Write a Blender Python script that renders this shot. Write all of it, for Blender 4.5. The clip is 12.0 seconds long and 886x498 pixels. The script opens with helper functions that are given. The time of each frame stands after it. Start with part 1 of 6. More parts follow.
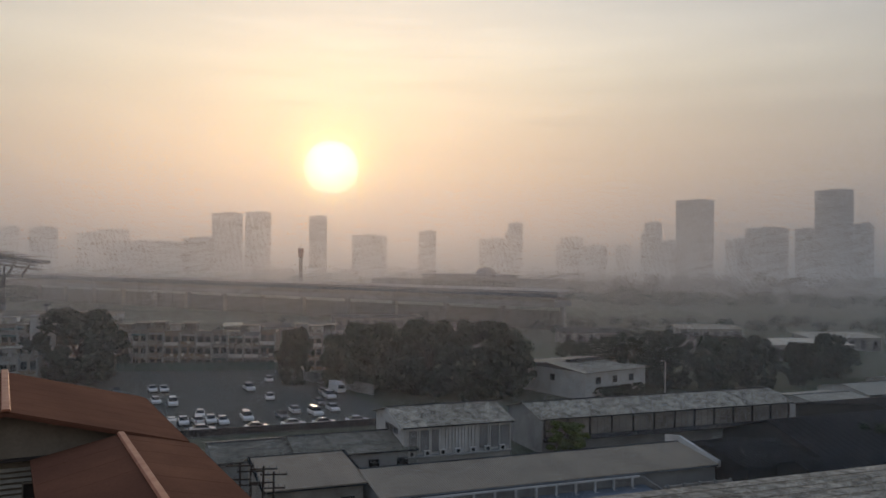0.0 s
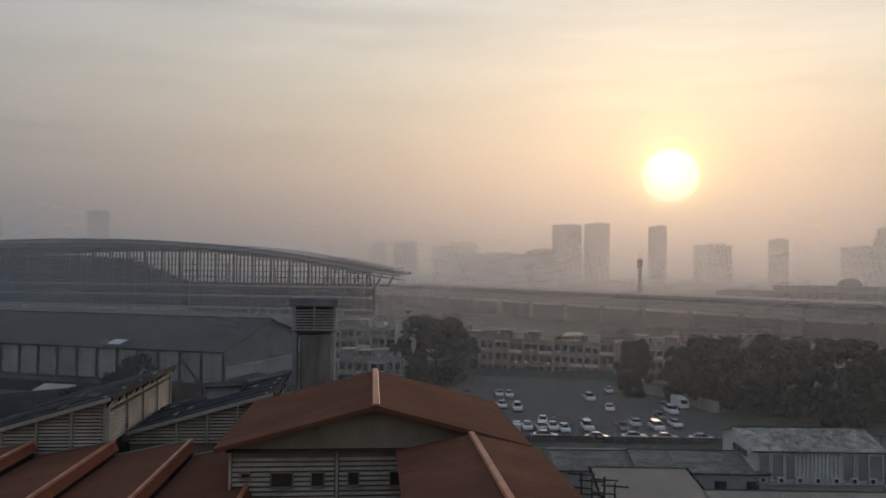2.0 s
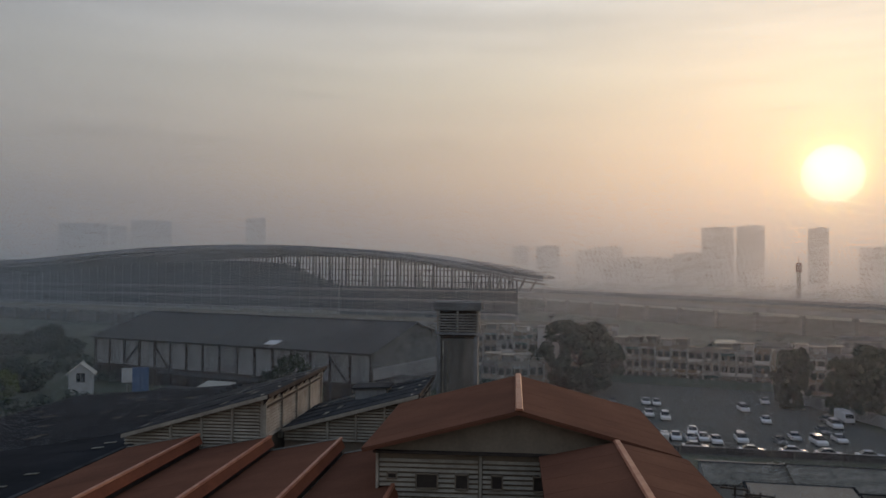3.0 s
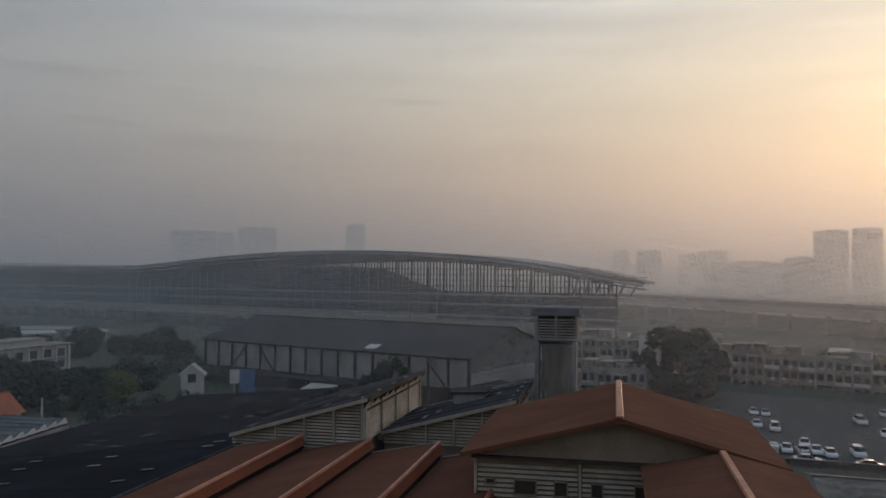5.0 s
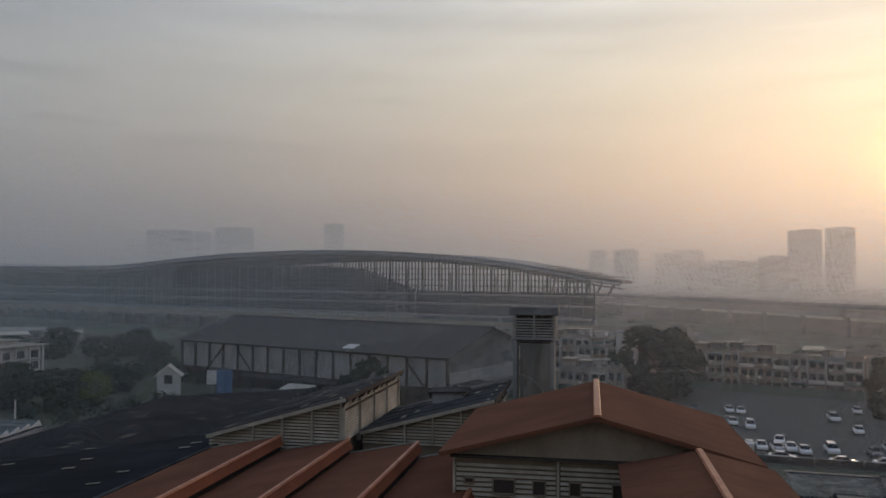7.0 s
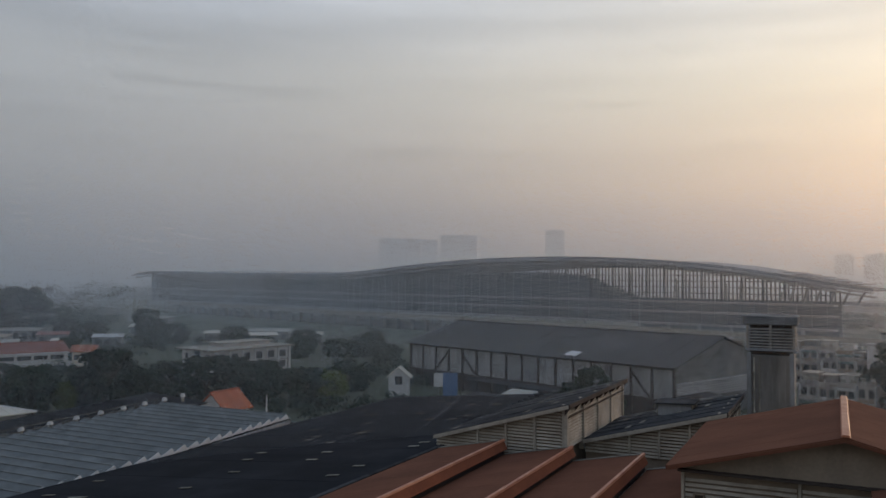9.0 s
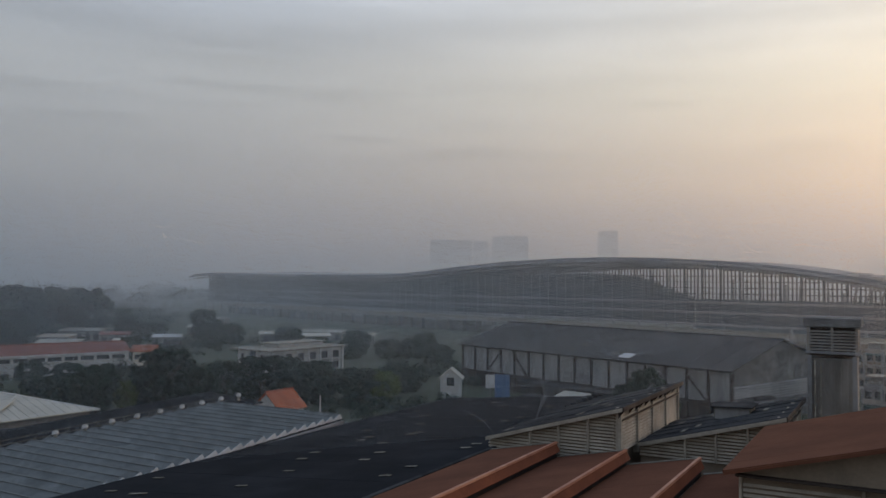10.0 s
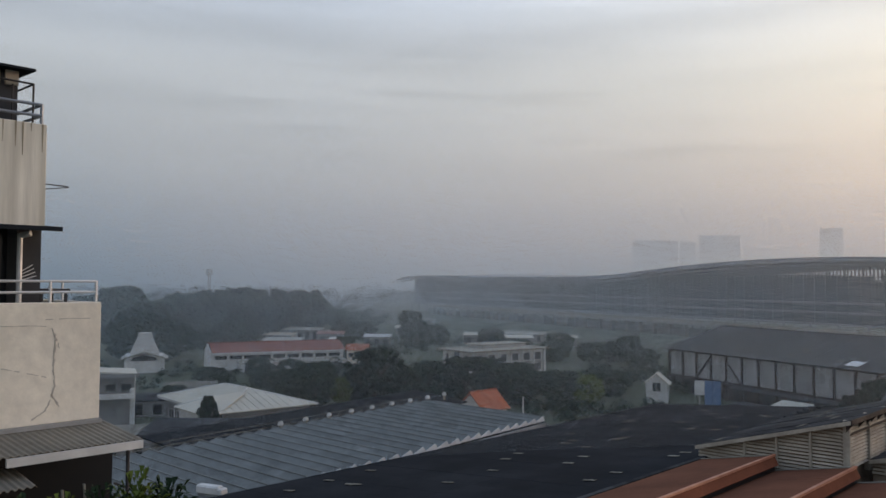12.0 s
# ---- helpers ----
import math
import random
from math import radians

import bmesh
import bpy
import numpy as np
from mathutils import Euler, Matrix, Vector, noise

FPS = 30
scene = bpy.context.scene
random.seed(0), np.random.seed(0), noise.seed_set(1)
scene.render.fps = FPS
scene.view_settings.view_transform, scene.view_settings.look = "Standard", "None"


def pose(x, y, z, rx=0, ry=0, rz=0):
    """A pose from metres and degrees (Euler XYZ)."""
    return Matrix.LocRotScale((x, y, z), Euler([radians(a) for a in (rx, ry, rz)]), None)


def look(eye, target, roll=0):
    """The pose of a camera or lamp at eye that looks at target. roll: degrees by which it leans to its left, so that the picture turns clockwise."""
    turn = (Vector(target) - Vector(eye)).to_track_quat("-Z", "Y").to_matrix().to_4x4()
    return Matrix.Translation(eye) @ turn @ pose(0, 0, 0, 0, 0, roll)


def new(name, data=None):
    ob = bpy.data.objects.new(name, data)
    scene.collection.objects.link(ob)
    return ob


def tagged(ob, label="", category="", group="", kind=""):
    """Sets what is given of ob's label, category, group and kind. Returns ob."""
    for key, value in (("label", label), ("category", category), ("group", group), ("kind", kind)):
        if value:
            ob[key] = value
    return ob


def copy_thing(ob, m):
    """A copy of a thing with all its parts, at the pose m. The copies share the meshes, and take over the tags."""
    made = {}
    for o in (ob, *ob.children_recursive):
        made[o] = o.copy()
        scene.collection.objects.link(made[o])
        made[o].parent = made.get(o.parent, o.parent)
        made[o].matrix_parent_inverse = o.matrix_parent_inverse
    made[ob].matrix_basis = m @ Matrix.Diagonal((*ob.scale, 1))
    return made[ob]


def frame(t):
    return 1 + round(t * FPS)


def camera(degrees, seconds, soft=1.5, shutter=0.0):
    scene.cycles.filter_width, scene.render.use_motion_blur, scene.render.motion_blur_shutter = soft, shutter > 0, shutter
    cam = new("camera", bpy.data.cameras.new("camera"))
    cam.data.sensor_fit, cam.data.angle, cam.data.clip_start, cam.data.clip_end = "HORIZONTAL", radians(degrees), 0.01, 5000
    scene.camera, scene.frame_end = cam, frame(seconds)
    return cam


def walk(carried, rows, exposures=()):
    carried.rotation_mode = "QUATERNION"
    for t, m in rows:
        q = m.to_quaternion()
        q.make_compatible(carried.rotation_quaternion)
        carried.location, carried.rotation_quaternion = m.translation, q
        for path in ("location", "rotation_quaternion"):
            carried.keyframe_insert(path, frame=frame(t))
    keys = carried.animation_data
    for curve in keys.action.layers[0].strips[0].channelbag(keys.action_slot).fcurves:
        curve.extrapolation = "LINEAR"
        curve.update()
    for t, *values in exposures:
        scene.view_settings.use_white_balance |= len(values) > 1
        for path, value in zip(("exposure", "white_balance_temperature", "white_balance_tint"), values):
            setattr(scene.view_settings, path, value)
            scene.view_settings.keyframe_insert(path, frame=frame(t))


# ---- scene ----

# ------------------------------------------------------------------ camera
EYE = (0.0, 0.0, 30.0)
cam = camera(56.9, 12.0)


def aim(yaw, pitch, roll):
    y, p = radians(yaw), radians(pitch)
    way = Vector((-math.sin(y) * math.cos(p), math.cos(y) * math.cos(p), math.sin(p)))
    return look(EYE, Vector(EYE) + way * 100, roll)


TURNS = (
    (0.0, -28.35, 0.78, 0.66), (0.5, -20.22, 0.87, 0.55), (1.0, -13.89, 0.95, 0.45), (1.5, -9.91, 1.14, 0.49),
    (2.0, -4.94, 1.30, 0.51), (2.5, 0.0, 1.44, 0.47), (3.0, 5.02, 1.53, 0.51), (3.5, 9.89, 1.60, 0.53),
    (3.7, 11.15, 1.66, 0.52), (4.1, 11.8, 1.72, 0.5), (4.7, 11.9, 1.80, 0.48), (5.5, 11.26, 1.85, 0.46),
    (6.0, 10.24, 1.81, 0.42), (6.5, 10.10, 1.81, 0.42), (7.0, 10.33, 1.81, 0.37), (7.5, 13.93, 1.87, 0.48),
    (7.7, 17.12, 1.86, 0.50), (8.1, 22.0, 1.97, 0.48), (8.5, 24.5, 2.07, 0.46), (8.9, 25.6, 2.14, 0.44),
    (9.5, 26.49, 2.21, 0.42), (10.0, 29.36, 2.22, 0.40), (10.5, 36.64, 2.28, 0.34), (11.0, 41.82, 2.27, 0.29),
    (11.5, 43.34, 2.29, 0.30), (12.0, 43.37, 2.29, 0.26),
)
walk(cam, [(t, aim(a, p, r)) for t, a, p, r in TURNS], ((0.0, 0.13), (1.0, 0.12), (3.5, 0.10), (5.5, 0.10), (7.5, 0.27), (9.5, 0.50), (10.0, 0.52), (11.0, 0.80), (11.5, 0.92), (12.0, 0.88)))

# ------------------------------------------------------------------ sky and sun
SUN_AZ, SUN_EL = radians(20.5), radians(6.3)
SUN = Vector((math.sin(SUN_AZ) * math.cos(SUN_EL), math.cos(SUN_AZ) * math.cos(SUN_EL), math.sin(SUN_EL)))


def lin(r, g, b):
    return tuple((c / 255 / 12.92 if c < 11 else ((c / 255 + 0.055) / 1.055) ** 2.4) for c in (r, g, b)) + (1.0,)


def ramp(nt, fac, stops, mode="LINEAR"):
    n = nt.nodes.new("ShaderNodeValToRGB")
    n.color_ramp.interpolation = mode
    el = n.color_ramp.elements
    while len(el) < len(stops):
        el.new(0.5)
    for e, (p, c) in zip(el, stops):
        e.position, e.color = p, c if len(c) == 4 else (*c, 1.0)
    if fac is not None:
        nt.links.new(fac, n.inputs["Fac"])
    return n.outputs["Color"]


def maths(nt, op, a, b=None, c=None, clamp=False):
    n = nt.nodes.new("ShaderNodeMath")
    n.operation, n.use_clamp = op, clamp
    for i, v in enumerate((a, b, c)):
        if v is None:
            continue
        if isinstance(v, (int, float)):
            n.inputs[i].default_value = v
        else:
            nt.links.new(v, n.inputs[i])
    return n.outputs[0]


def mix(nt, fac, a, b, blend="MIX"):
    n = nt.nodes.new("ShaderNodeMix")
    n.data_type, n.blend_type = "RGBA", blend
    for sock, v in ((n.inputs[0], fac), (n.inputs[6], a), (n.inputs[7], b)):
        if isinstance(v, (int, float)):
            sock.default_value = v
        elif isinstance(v, tuple):
            sock.default_value = v if len(v) == 4 else (*v, 1.0)
        else:
            nt.links.new(v, sock)
    return n.outputs[2]


def tex_noise(nt, vec, scale, detail=4.0, rough=0.55):
    n = nt.nodes.new("ShaderNodeTexNoise")
    n.inputs["Scale"].default_value, n.inputs["Detail"].default_value, n.inputs["Roughness"].default_value = scale, detail, rough
    if vec is not None:
        nt.links.new(vec, n.inputs["Vector"])
    return n.outputs["Fac"]


def mapped(nt, vec, scale=(1, 1, 1), rot=(0, 0, 0)):
    n = nt.nodes.new("ShaderNodeMapping")
    n.inputs["Scale"].default_value, n.inputs["Rotation"].default_value = scale, rot
    nt.links.new(vec, n.inputs["Vector"])
    return n.outputs[0]


def build_sky():
    w = bpy.data.worlds.new("sky")
    scene.world = w
    w.use_nodes = True
    nt = w.node_tree
    nt.nodes.clear()
    out = nt.nodes.new("ShaderNodeOutputWorld")
    bg = nt.nodes.new("ShaderNodeBackground")
    nt.links.new(bg.outputs[0], out.inputs[0])
    way = nt.nodes.new("ShaderNodeTexCoord").outputs["Generated"]
    sep = nt.nodes.new("ShaderNodeSeparateXYZ")
    nt.links.new(way, sep.inputs[0])
    z = sep.outputs[2]
    dot = nt.nodes.new("ShaderNodeVectorMath")
    dot.operation = "DOT_PRODUCT"
    nt.links.new(way, dot.inputs[0])
    dot.inputs[1].default_value = SUN
    d = dot.outputs["Value"]
    ang = maths(nt, "ARCCOSINE", maths(nt, "MINIMUM", d, 1.0))
    # hazy dawn sky: towards the sun and away from it, dimmer overhead and behind
    h = maths(nt, "MAXIMUM", z, 0.0)
    away = ramp(nt, h, ((0.0, lin(134, 132, 132)), (0.035, lin(148, 145, 144)), (0.1, lin(149, 150, 151)), (0.25, lin(154, 158, 162)), (0.36, lin(150, 160, 174)), (0.6, lin(142, 154, 172)), (1.0, lin(116, 138, 170))))
    near = ramp(nt, h, ((0.0, lin(206, 176, 152)), (0.035, lin(226, 182, 149)), (0.1, lin(234, 202, 167)), (0.22, lin(240, 227, 203)), (0.31, lin(228, 223, 213)), (0.6, lin(170, 174, 182)), (1.0, lin(116, 138, 170))))
    back = maths(nt, "MULTIPLY_ADD", maths(nt, "ADD", d, 1.0, clamp=True), 0.28, 0.72)
    side = ramp(nt, maths(nt, "DIVIDE", ang, 1.25), ((0.0, (1, 1, 1)), (0.2, (0.93,) * 3), (0.36, (0.72,) * 3), (0.5, (0.49,) * 3), (0.65, (0.27,) * 3), (0.84, (0.09,) * 3), (1.0, (0.02,) * 3)), "LINEAR")
    sky = mix(nt, 1.0, mix(nt, side, away, near), back, "MULTIPLY")
    # thin cloud streaks
    streak = tex_noise(nt, mapped(nt, way, (2.2, 2.2, 26.0), (0.0, 0.03, 0.0)), 1.0, 5.0, 0.5)
    broad = tex_noise(nt, mapped(nt, way, (1.3, 1.3, 7.0)), 1.0, 3.0, 0.5)
    cloud = maths(nt, "MULTIPLY", maths(nt, "SUBTRACT", streak, 0.5), maths(nt, "MULTIPLY", z, 2.4, clamp=True))
    cloud = maths(nt, "ADD", maths(nt, "MULTIPLY", cloud, 0.75), maths(nt, "MULTIPLY", maths(nt, "SUBTRACT", broad, 0.5), 0.22))
    sky = mix(nt, 1.0, sky, maths(nt, "ADD", cloud, 1.0), "MULTIPLY")
    wisp = ramp(nt, tex_noise(nt, mapped(nt, way, (4.2, 4.2, 55.0), (0.0, 0.02, 0.0)), 1.0, 3.0, 0.45), ((0.60, (0, 0, 0)), (0.74, (1, 1, 1))))
    low = ramp(nt, z, ((0.06, (0, 0, 0)), (0.11, (1, 1, 1)), (0.2, (1, 1, 1)), (0.28, (0, 0, 0))))
    sky = mix(nt, 1.0, sky, maths(nt, "SUBTRACT", 1.0, maths(nt, "MULTIPLY", maths(nt, "MULTIPLY", wisp, low), 0.13)), "MULTIPLY")
    shine = ramp(nt, tex_noise(nt, mapped(nt, way, (3.1, 3.1, 34.0), (0.0, -0.05, 0.02)), 1.0, 4.0, 0.5), ((0.54, (0, 0, 0)), (0.70, (1, 1, 1))))
    high = ramp(nt, z, ((0.14, (0, 0, 0)), (0.20, (1, 1, 1)), (0.32, (1, 1, 1)), (0.42, (0, 0, 0))))
    sky = mix(nt, 1.0, sky, maths(nt, "MULTIPLY_ADD", maths(nt, "MULTIPLY", shine, high), 0.10, 1.0), "MULTIPLY")
    # sun seen through haze
    glow = ramp(nt, maths(nt, "DIVIDE", ang, 0.35), ((0.0, (0.70, 0.52, 0.14)), (0.12, (0.45, 0.32, 0.06)), (0.24, (0.15, 0.08, 0.01)), (0.5, (0.04, 0.015, 0.0)), (1.0, (0, 0, 0))), "LINEAR")
    disc = ramp(nt, maths(nt, "DIVIDE", ang, 0.05), ((0.0, (2.2, 2.0, 1.6)), (0.52, (1.6, 1.45, 1.0)), (0.72, (0.35, 0.28, 0.08)), (1.0, (0, 0, 0))), "EASE")
    sky = mix(nt, 1.0, sky, glow, "ADD")
    sky = mix(nt, 1.0, sky, disc, "ADD")
    air = nt.nodes.new("ShaderNodeTexSky")
    air.sky_type, air.sun_disc = "NISHITA", False
    air.sun_elevation, air.sun_rotation, air.dust_density = SUN_EL, SUN_AZ, 6.0
    faint = mix(nt, 1.0, air.outputs[0], (0.06, 0.06, 0.06), "MULTIPLY")
    sky = mix(nt, 0.1, sky, faint)
    nt.links.new(sky, bg.inputs["Color"])
    bg.inputs["Strength"].default_value = 1.0


build_sky()
lamp = bpy.data.lights.new("sun", "SUN")
lamp.energy, lamp.angle, lamp.color = 1.25, radians(10), (1.0, 0.65, 0.42)
sun = new("sun", lamp)
sun.matrix_world = look(SUN * 200, (0, 0, 0))

# ------------------------------------------------------------------ materials
MATS = {}


def material(name, base, other=None, rough=0.7, metal=0.0, scale=1.0, fine=12.0, bump=0.2, dirt=0.25, stretch=(1, 1, 1), per_piece=0.0, shine=0.25, mottle=0.0):
    """Two scales of stain and grain in object space, with relief and roughness that follow them."""
    m = bpy.data.materials.new(name)
    m.use_nodes = True
    nt = m.node_tree
    b = nt.nodes["Principled BSDF"]
    far = nt.nodes.new("ShaderNodeVectorMath")
    far.operation = "ADD"
    nt.links.new(nt.nodes.new("ShaderNodeTexCoord").outputs["Object"], far.inputs[0])
    nt.links.new(nt.nodes.new("ShaderNodeObjectInfo").outputs["Location"], far.inputs[1])
    co = mapped(nt, far.outputs[0], stretch)
    other = other or tuple(c * 0.55 for c in base)
    n1, n2 = tex_noise(nt, co, scale, 5.0, 0.6), tex_noise(nt, co, fine, 3.0, 0.6)
    f1 = ramp(nt, n1, ((0.36, (0, 0, 0)), (0.66, (1, 1, 1))))
    col = mix(nt, maths(nt, "MULTIPLY", f1, dirt * 2.2, clamp=True), base, other)
    col = mix(nt, 0.35, col, maths(nt, "MULTIPLY_ADD", n2, 1.2, 0.4), "MULTIPLY")
    if mottle:
        blot = ramp(nt, tex_noise(nt, co, scale * 3.1, 6.0, 0.7), ((0.42, (1 - mottle,) * 3), (0.6, (1, 1, 1))))
        col = mix(nt, 1.0, col, blot, "MULTIPLY")
    if per_piece:
        info = nt.nodes.new("ShaderNodeObjectInfo").outputs["Random"]
        isle = nt.nodes.new("ShaderNodeNewGeometry").outputs["Random Per Island"]
        both = maths(nt, "FRACT", maths(nt, "ADD", info, isle))
        col = mix(nt, 1.0, col, maths(nt, "MULTIPLY_ADD", both, per_piece, 1.0 - per_piece / 2), "MULTIPLY")
    nt.links.new(col, b.inputs["Base Color"])
    nt.links.new(maths(nt, "MULTIPLY_ADD", f1, 0.15, rough - 0.07, clamp=True), b.inputs["Roughness"])
    b.inputs["Metallic"].default_value = metal
    b.inputs["Specular IOR Level"].default_value = shine
    if bump:
        bn = nt.nodes.new("ShaderNodeBump")
        bn.inputs["Strength"].default_value, bn.inputs["Distance"].default_value = bump, 0.05
        nt.links.new(n2, bn.inputs["Height"])
        nt.links.new(bn.outputs[0], b.inputs["Normal"])
    MATS[name] = m
    return m


material("asphalt", (0.10, 0.104, 0.096), (0.13, 0.13, 0.115), 0.95, scale=0.05, fine=1.5, dirt=0.3, shine=0.06)
material("earth", (0.10, 0.105, 0.075), (0.05, 0.065, 0.035), 0.95, scale=0.012, fine=0.12, dirt=0.45)
material("red_metal", (0.185, 0.078, 0.047), (0.125, 0.057, 0.038), 0.92, scale=0.25, fine=6, bump=0.08, dirt=0.3, shine=0.04)
material("red_cap", (0.50, 0.20, 0.11), (0.36, 0.13, 0.08), 0.45, scale=0.8, fine=8, bump=0.05, dirt=0.3)
material("grey_sheet", (0.075, 0.077, 0.08), (0.035, 0.036, 0.04), 0.92, shine=0.08, mottle=0.4, scale=0.22, fine=3, dirt=0.45, per_piece=0.3)
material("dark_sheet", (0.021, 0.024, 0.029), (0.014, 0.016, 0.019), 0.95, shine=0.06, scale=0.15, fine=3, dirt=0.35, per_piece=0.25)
material("weathered_sheet", (0.60, 0.55, 0.455), (0.20, 0.18, 0.145), 0.85, scale=0.8, fine=5, dirt=0.45, per_piece=0.3, mottle=0.5)
material("folded_sheet", (0.20, 0.21, 0.202), (0.125, 0.132, 0.128), 0.75, scale=0.45, fine=4, dirt=0.35, per_piece=0.2, mottle=0.15)
material("zinc", (0.35, 0.335, 0.285), (0.20, 0.195, 0.17), 0.55, metal=0.15, scale=0.25, fine=3, dirt=0.3, per_piece=0.15)
material("tan_sheet", (0.38, 0.32, 0.25), (0.27, 0.23, 0.18), 0.7, scale=0.2, fine=4, dirt=0.3, per_piece=0.1)
material("louver", (0.50, 0.45, 0.37), (0.30, 0.26, 0.21), 0.7, scale=0.7, fine=6, dirt=0.4, per_piece=0.25)
material("brown_panel", (0.30, 0.24, 0.18), (0.21, 0.17, 0.13), 0.75, scale=0.5, fine=5, dirt=0.35)
material("timber_dark", (0.07, 0.055, 0.045), (0.04, 0.03, 0.03), 0.8, scale=0.8, fine=9, dirt=0.3)
material("white_wall", (0.66, 0.65, 0.63), (0.40, 0.39, 0.37), 0.8, scale=0.35, fine=4, dirt=0.3, bump=0.1)
material("grey_wall", (0.30, 0.30, 0.30), (0.16, 0.16, 0.16), 0.85, scale=0.3, fine=3, dirt=0.4, bump=0.1)
material("old_plaster", (0.38, 0.34, 0.30), (0.19, 0.17, 0.15), 0.85, scale=0.3, fine=3, dirt=0.45, bump=0.1, per_piece=0.2)
material("concrete", (0.38, 0.38, 0.37), (0.20, 0.20, 0.195), 0.85, scale=0.2, fine=3, dirt=0.4, bump=0.15)
material("dark_opening_shade", (0.02, 0.021, 0.023), (0.012, 0.012, 0.013), 0.4, scale=0.5, fine=4, bump=0.0)
material("tower_wall", (0.22, 0.22, 0.23), (0.15, 0.15, 0.16), 0.6, scale=0.02, fine=0.2, dirt=0.3, per_piece=0.2)
material("steel_white", (0.70, 0.70, 0.70), (0.45, 0.45, 0.45), 0.45, metal=0.2, scale=0.8, fine=6, bump=0.03)
material("steel_dark", (0.07, 0.07, 0.075), (0.04, 0.035, 0.03), 0.5, metal=0.5, scale=0.8, fine=6, bump=0.03)
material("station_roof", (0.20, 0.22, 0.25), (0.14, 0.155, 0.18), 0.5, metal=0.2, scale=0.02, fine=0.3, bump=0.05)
material("bark", (0.10, 0.08, 0.06), (0.05, 0.04, 0.03), 0.95, scale=1.0, fine=8, bump=0.4)
material("terracotta", (0.42, 0.13, 0.06), (0.28, 0.10, 0.06), 0.75, scale=0.6, fine=5, dirt=0.35, per_piece=0.3)
material("blue_panel", (0.09, 0.17, 0.33), (0.06, 0.12, 0.24), 0.6, scale=0.6, fine=5)
material("green_screen", (0.07, 0.13, 0.12), (0.04, 0.08, 0.075), 0.8, scale=0.3, fine=3)
for nm, c in (("leaf_dark", (0.022, 0.040, 0.024)), ("leaf_mid", (0.028, 0.050, 0.026)), ("leaf_light", (0.12, 0.16, 0.035))):
    material(nm, c, tuple(v * 0.5 for v in c), 0.65, scale=0.35, fine=4, bump=0.0, dirt=0.35, per_piece=0.6, shine=0.08)
material("orange_metal", (0.25, 0.088, 0.048), (0.18, 0.068, 0.042), 0.9, shine=0.05, scale=0.4, fine=6, bump=0.05, dirt=0.3)
material("dark_stain_wall", (0.30, 0.275, 0.245), (0.11, 0.10, 0.09), 0.85, scale=0.5, fine=4, dirt=0.45, stretch=(1, 1, 0.25))
material("panel_white", (0.37, 0.37, 0.37), (0.22, 0.22, 0.215), 0.8, scale=0.4, fine=3, dirt=0.4, per_piece=0.2, stretch=(1, 1, 0.4))
material("stone_wall", (0.20, 0.205, 0.205), (0.075, 0.075, 0.075), 0.9, scale=0.5, fine=2.0, dirt=0.45, bump=0.3)
material("dark_roof_tile", (0.062, 0.062, 0.062), (0.038, 0.038, 0.039), 0.8, scale=0.25, fine=1.5, dirt=0.4, per_piece=0.12)
material("station_post", (0.13, 0.15, 0.18), (0.09, 0.105, 0.125), 0.6, scale=0.05, fine=0.5, bump=0.03)
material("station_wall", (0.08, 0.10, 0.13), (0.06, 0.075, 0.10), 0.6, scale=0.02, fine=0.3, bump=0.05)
material("station_edge", (0.34, 0.36, 0.39), (0.24, 0.25, 0.27), 0.5, metal=0.2, scale=0.05, fine=0.5, bump=0.03)
material("tower_glass", (0.17, 0.175, 0.18), (0.13, 0.135, 0.14), 0.3, scale=0.05, fine=0.4, bump=0.0)
material("steel_red", (0.22, 0.08, 0.06), (0.14, 0.06, 0.05), 0.6, scale=0.5, fine=4)
material("cream_sheet", (0.62, 0.56, 0.42), (0.45, 0.40, 0.30), 0.5, scale=0.6, fine=5)
material("car_white", (0.75, 0.75, 0.75), (0.60, 0.60, 0.60), 0.25, scale=0.6, fine=3, bump=0.0, dirt=0.12)
material("car_grey", (0.16, 0.165, 0.17), (0.12, 0.12, 0.125), 0.3, scale=0.6, fine=3, bump=0.0, dirt=0.12)
material("car_glass", (0.02, 0.022, 0.025), (0.015, 0.016, 0.018), 0.08, scale=1, fine=3, bump=0.0)
material("rubber", (0.02, 0.02, 0.02), (0.03, 0.03, 0.03), 0.9, scale=2, fine=8)
material("lamp_glass", (0.7, 0.7, 0.68), (0.6, 0.6, 0.6), 0.1, scale=2, fine=8, bump=0)
material("grey_weathered", (0.32, 0.30, 0.25), (0.13, 0.122, 0.10), 0.85, scale=0.8, fine=5, dirt=0.42, per_piece=0.25, mottle=0.5)
material("blue_grey_sheet", (0.15, 0.18, 0.22), (0.09, 0.11, 0.13), 0.5, scale=0.3, fine=3, dirt=0.35)
material("cream_wall", (0.80, 0.74, 0.63), (0.66, 0.60, 0.51), 0.85, scale=0.5, fine=5, dirt=0.28, bump=0.12)
material("stained_wall", (0.80, 0.75, 0.65), (0.46, 0.42, 0.34), 0.85, scale=1.3, fine=5, dirt=0.35, bump=0.12, stretch=(2.2, 2.2, 0.16))
material("crack", (0.50, 0.46, 0.40), (0.40, 0.37, 0.32), 0.9, scale=2, fine=9)
material("terracotta_dark", (0.25, 0.095, 0.072), (0.17, 0.072, 0.058), 0.75, scale=0.4, fine=3, dirt=0.35, per_piece=0.15)
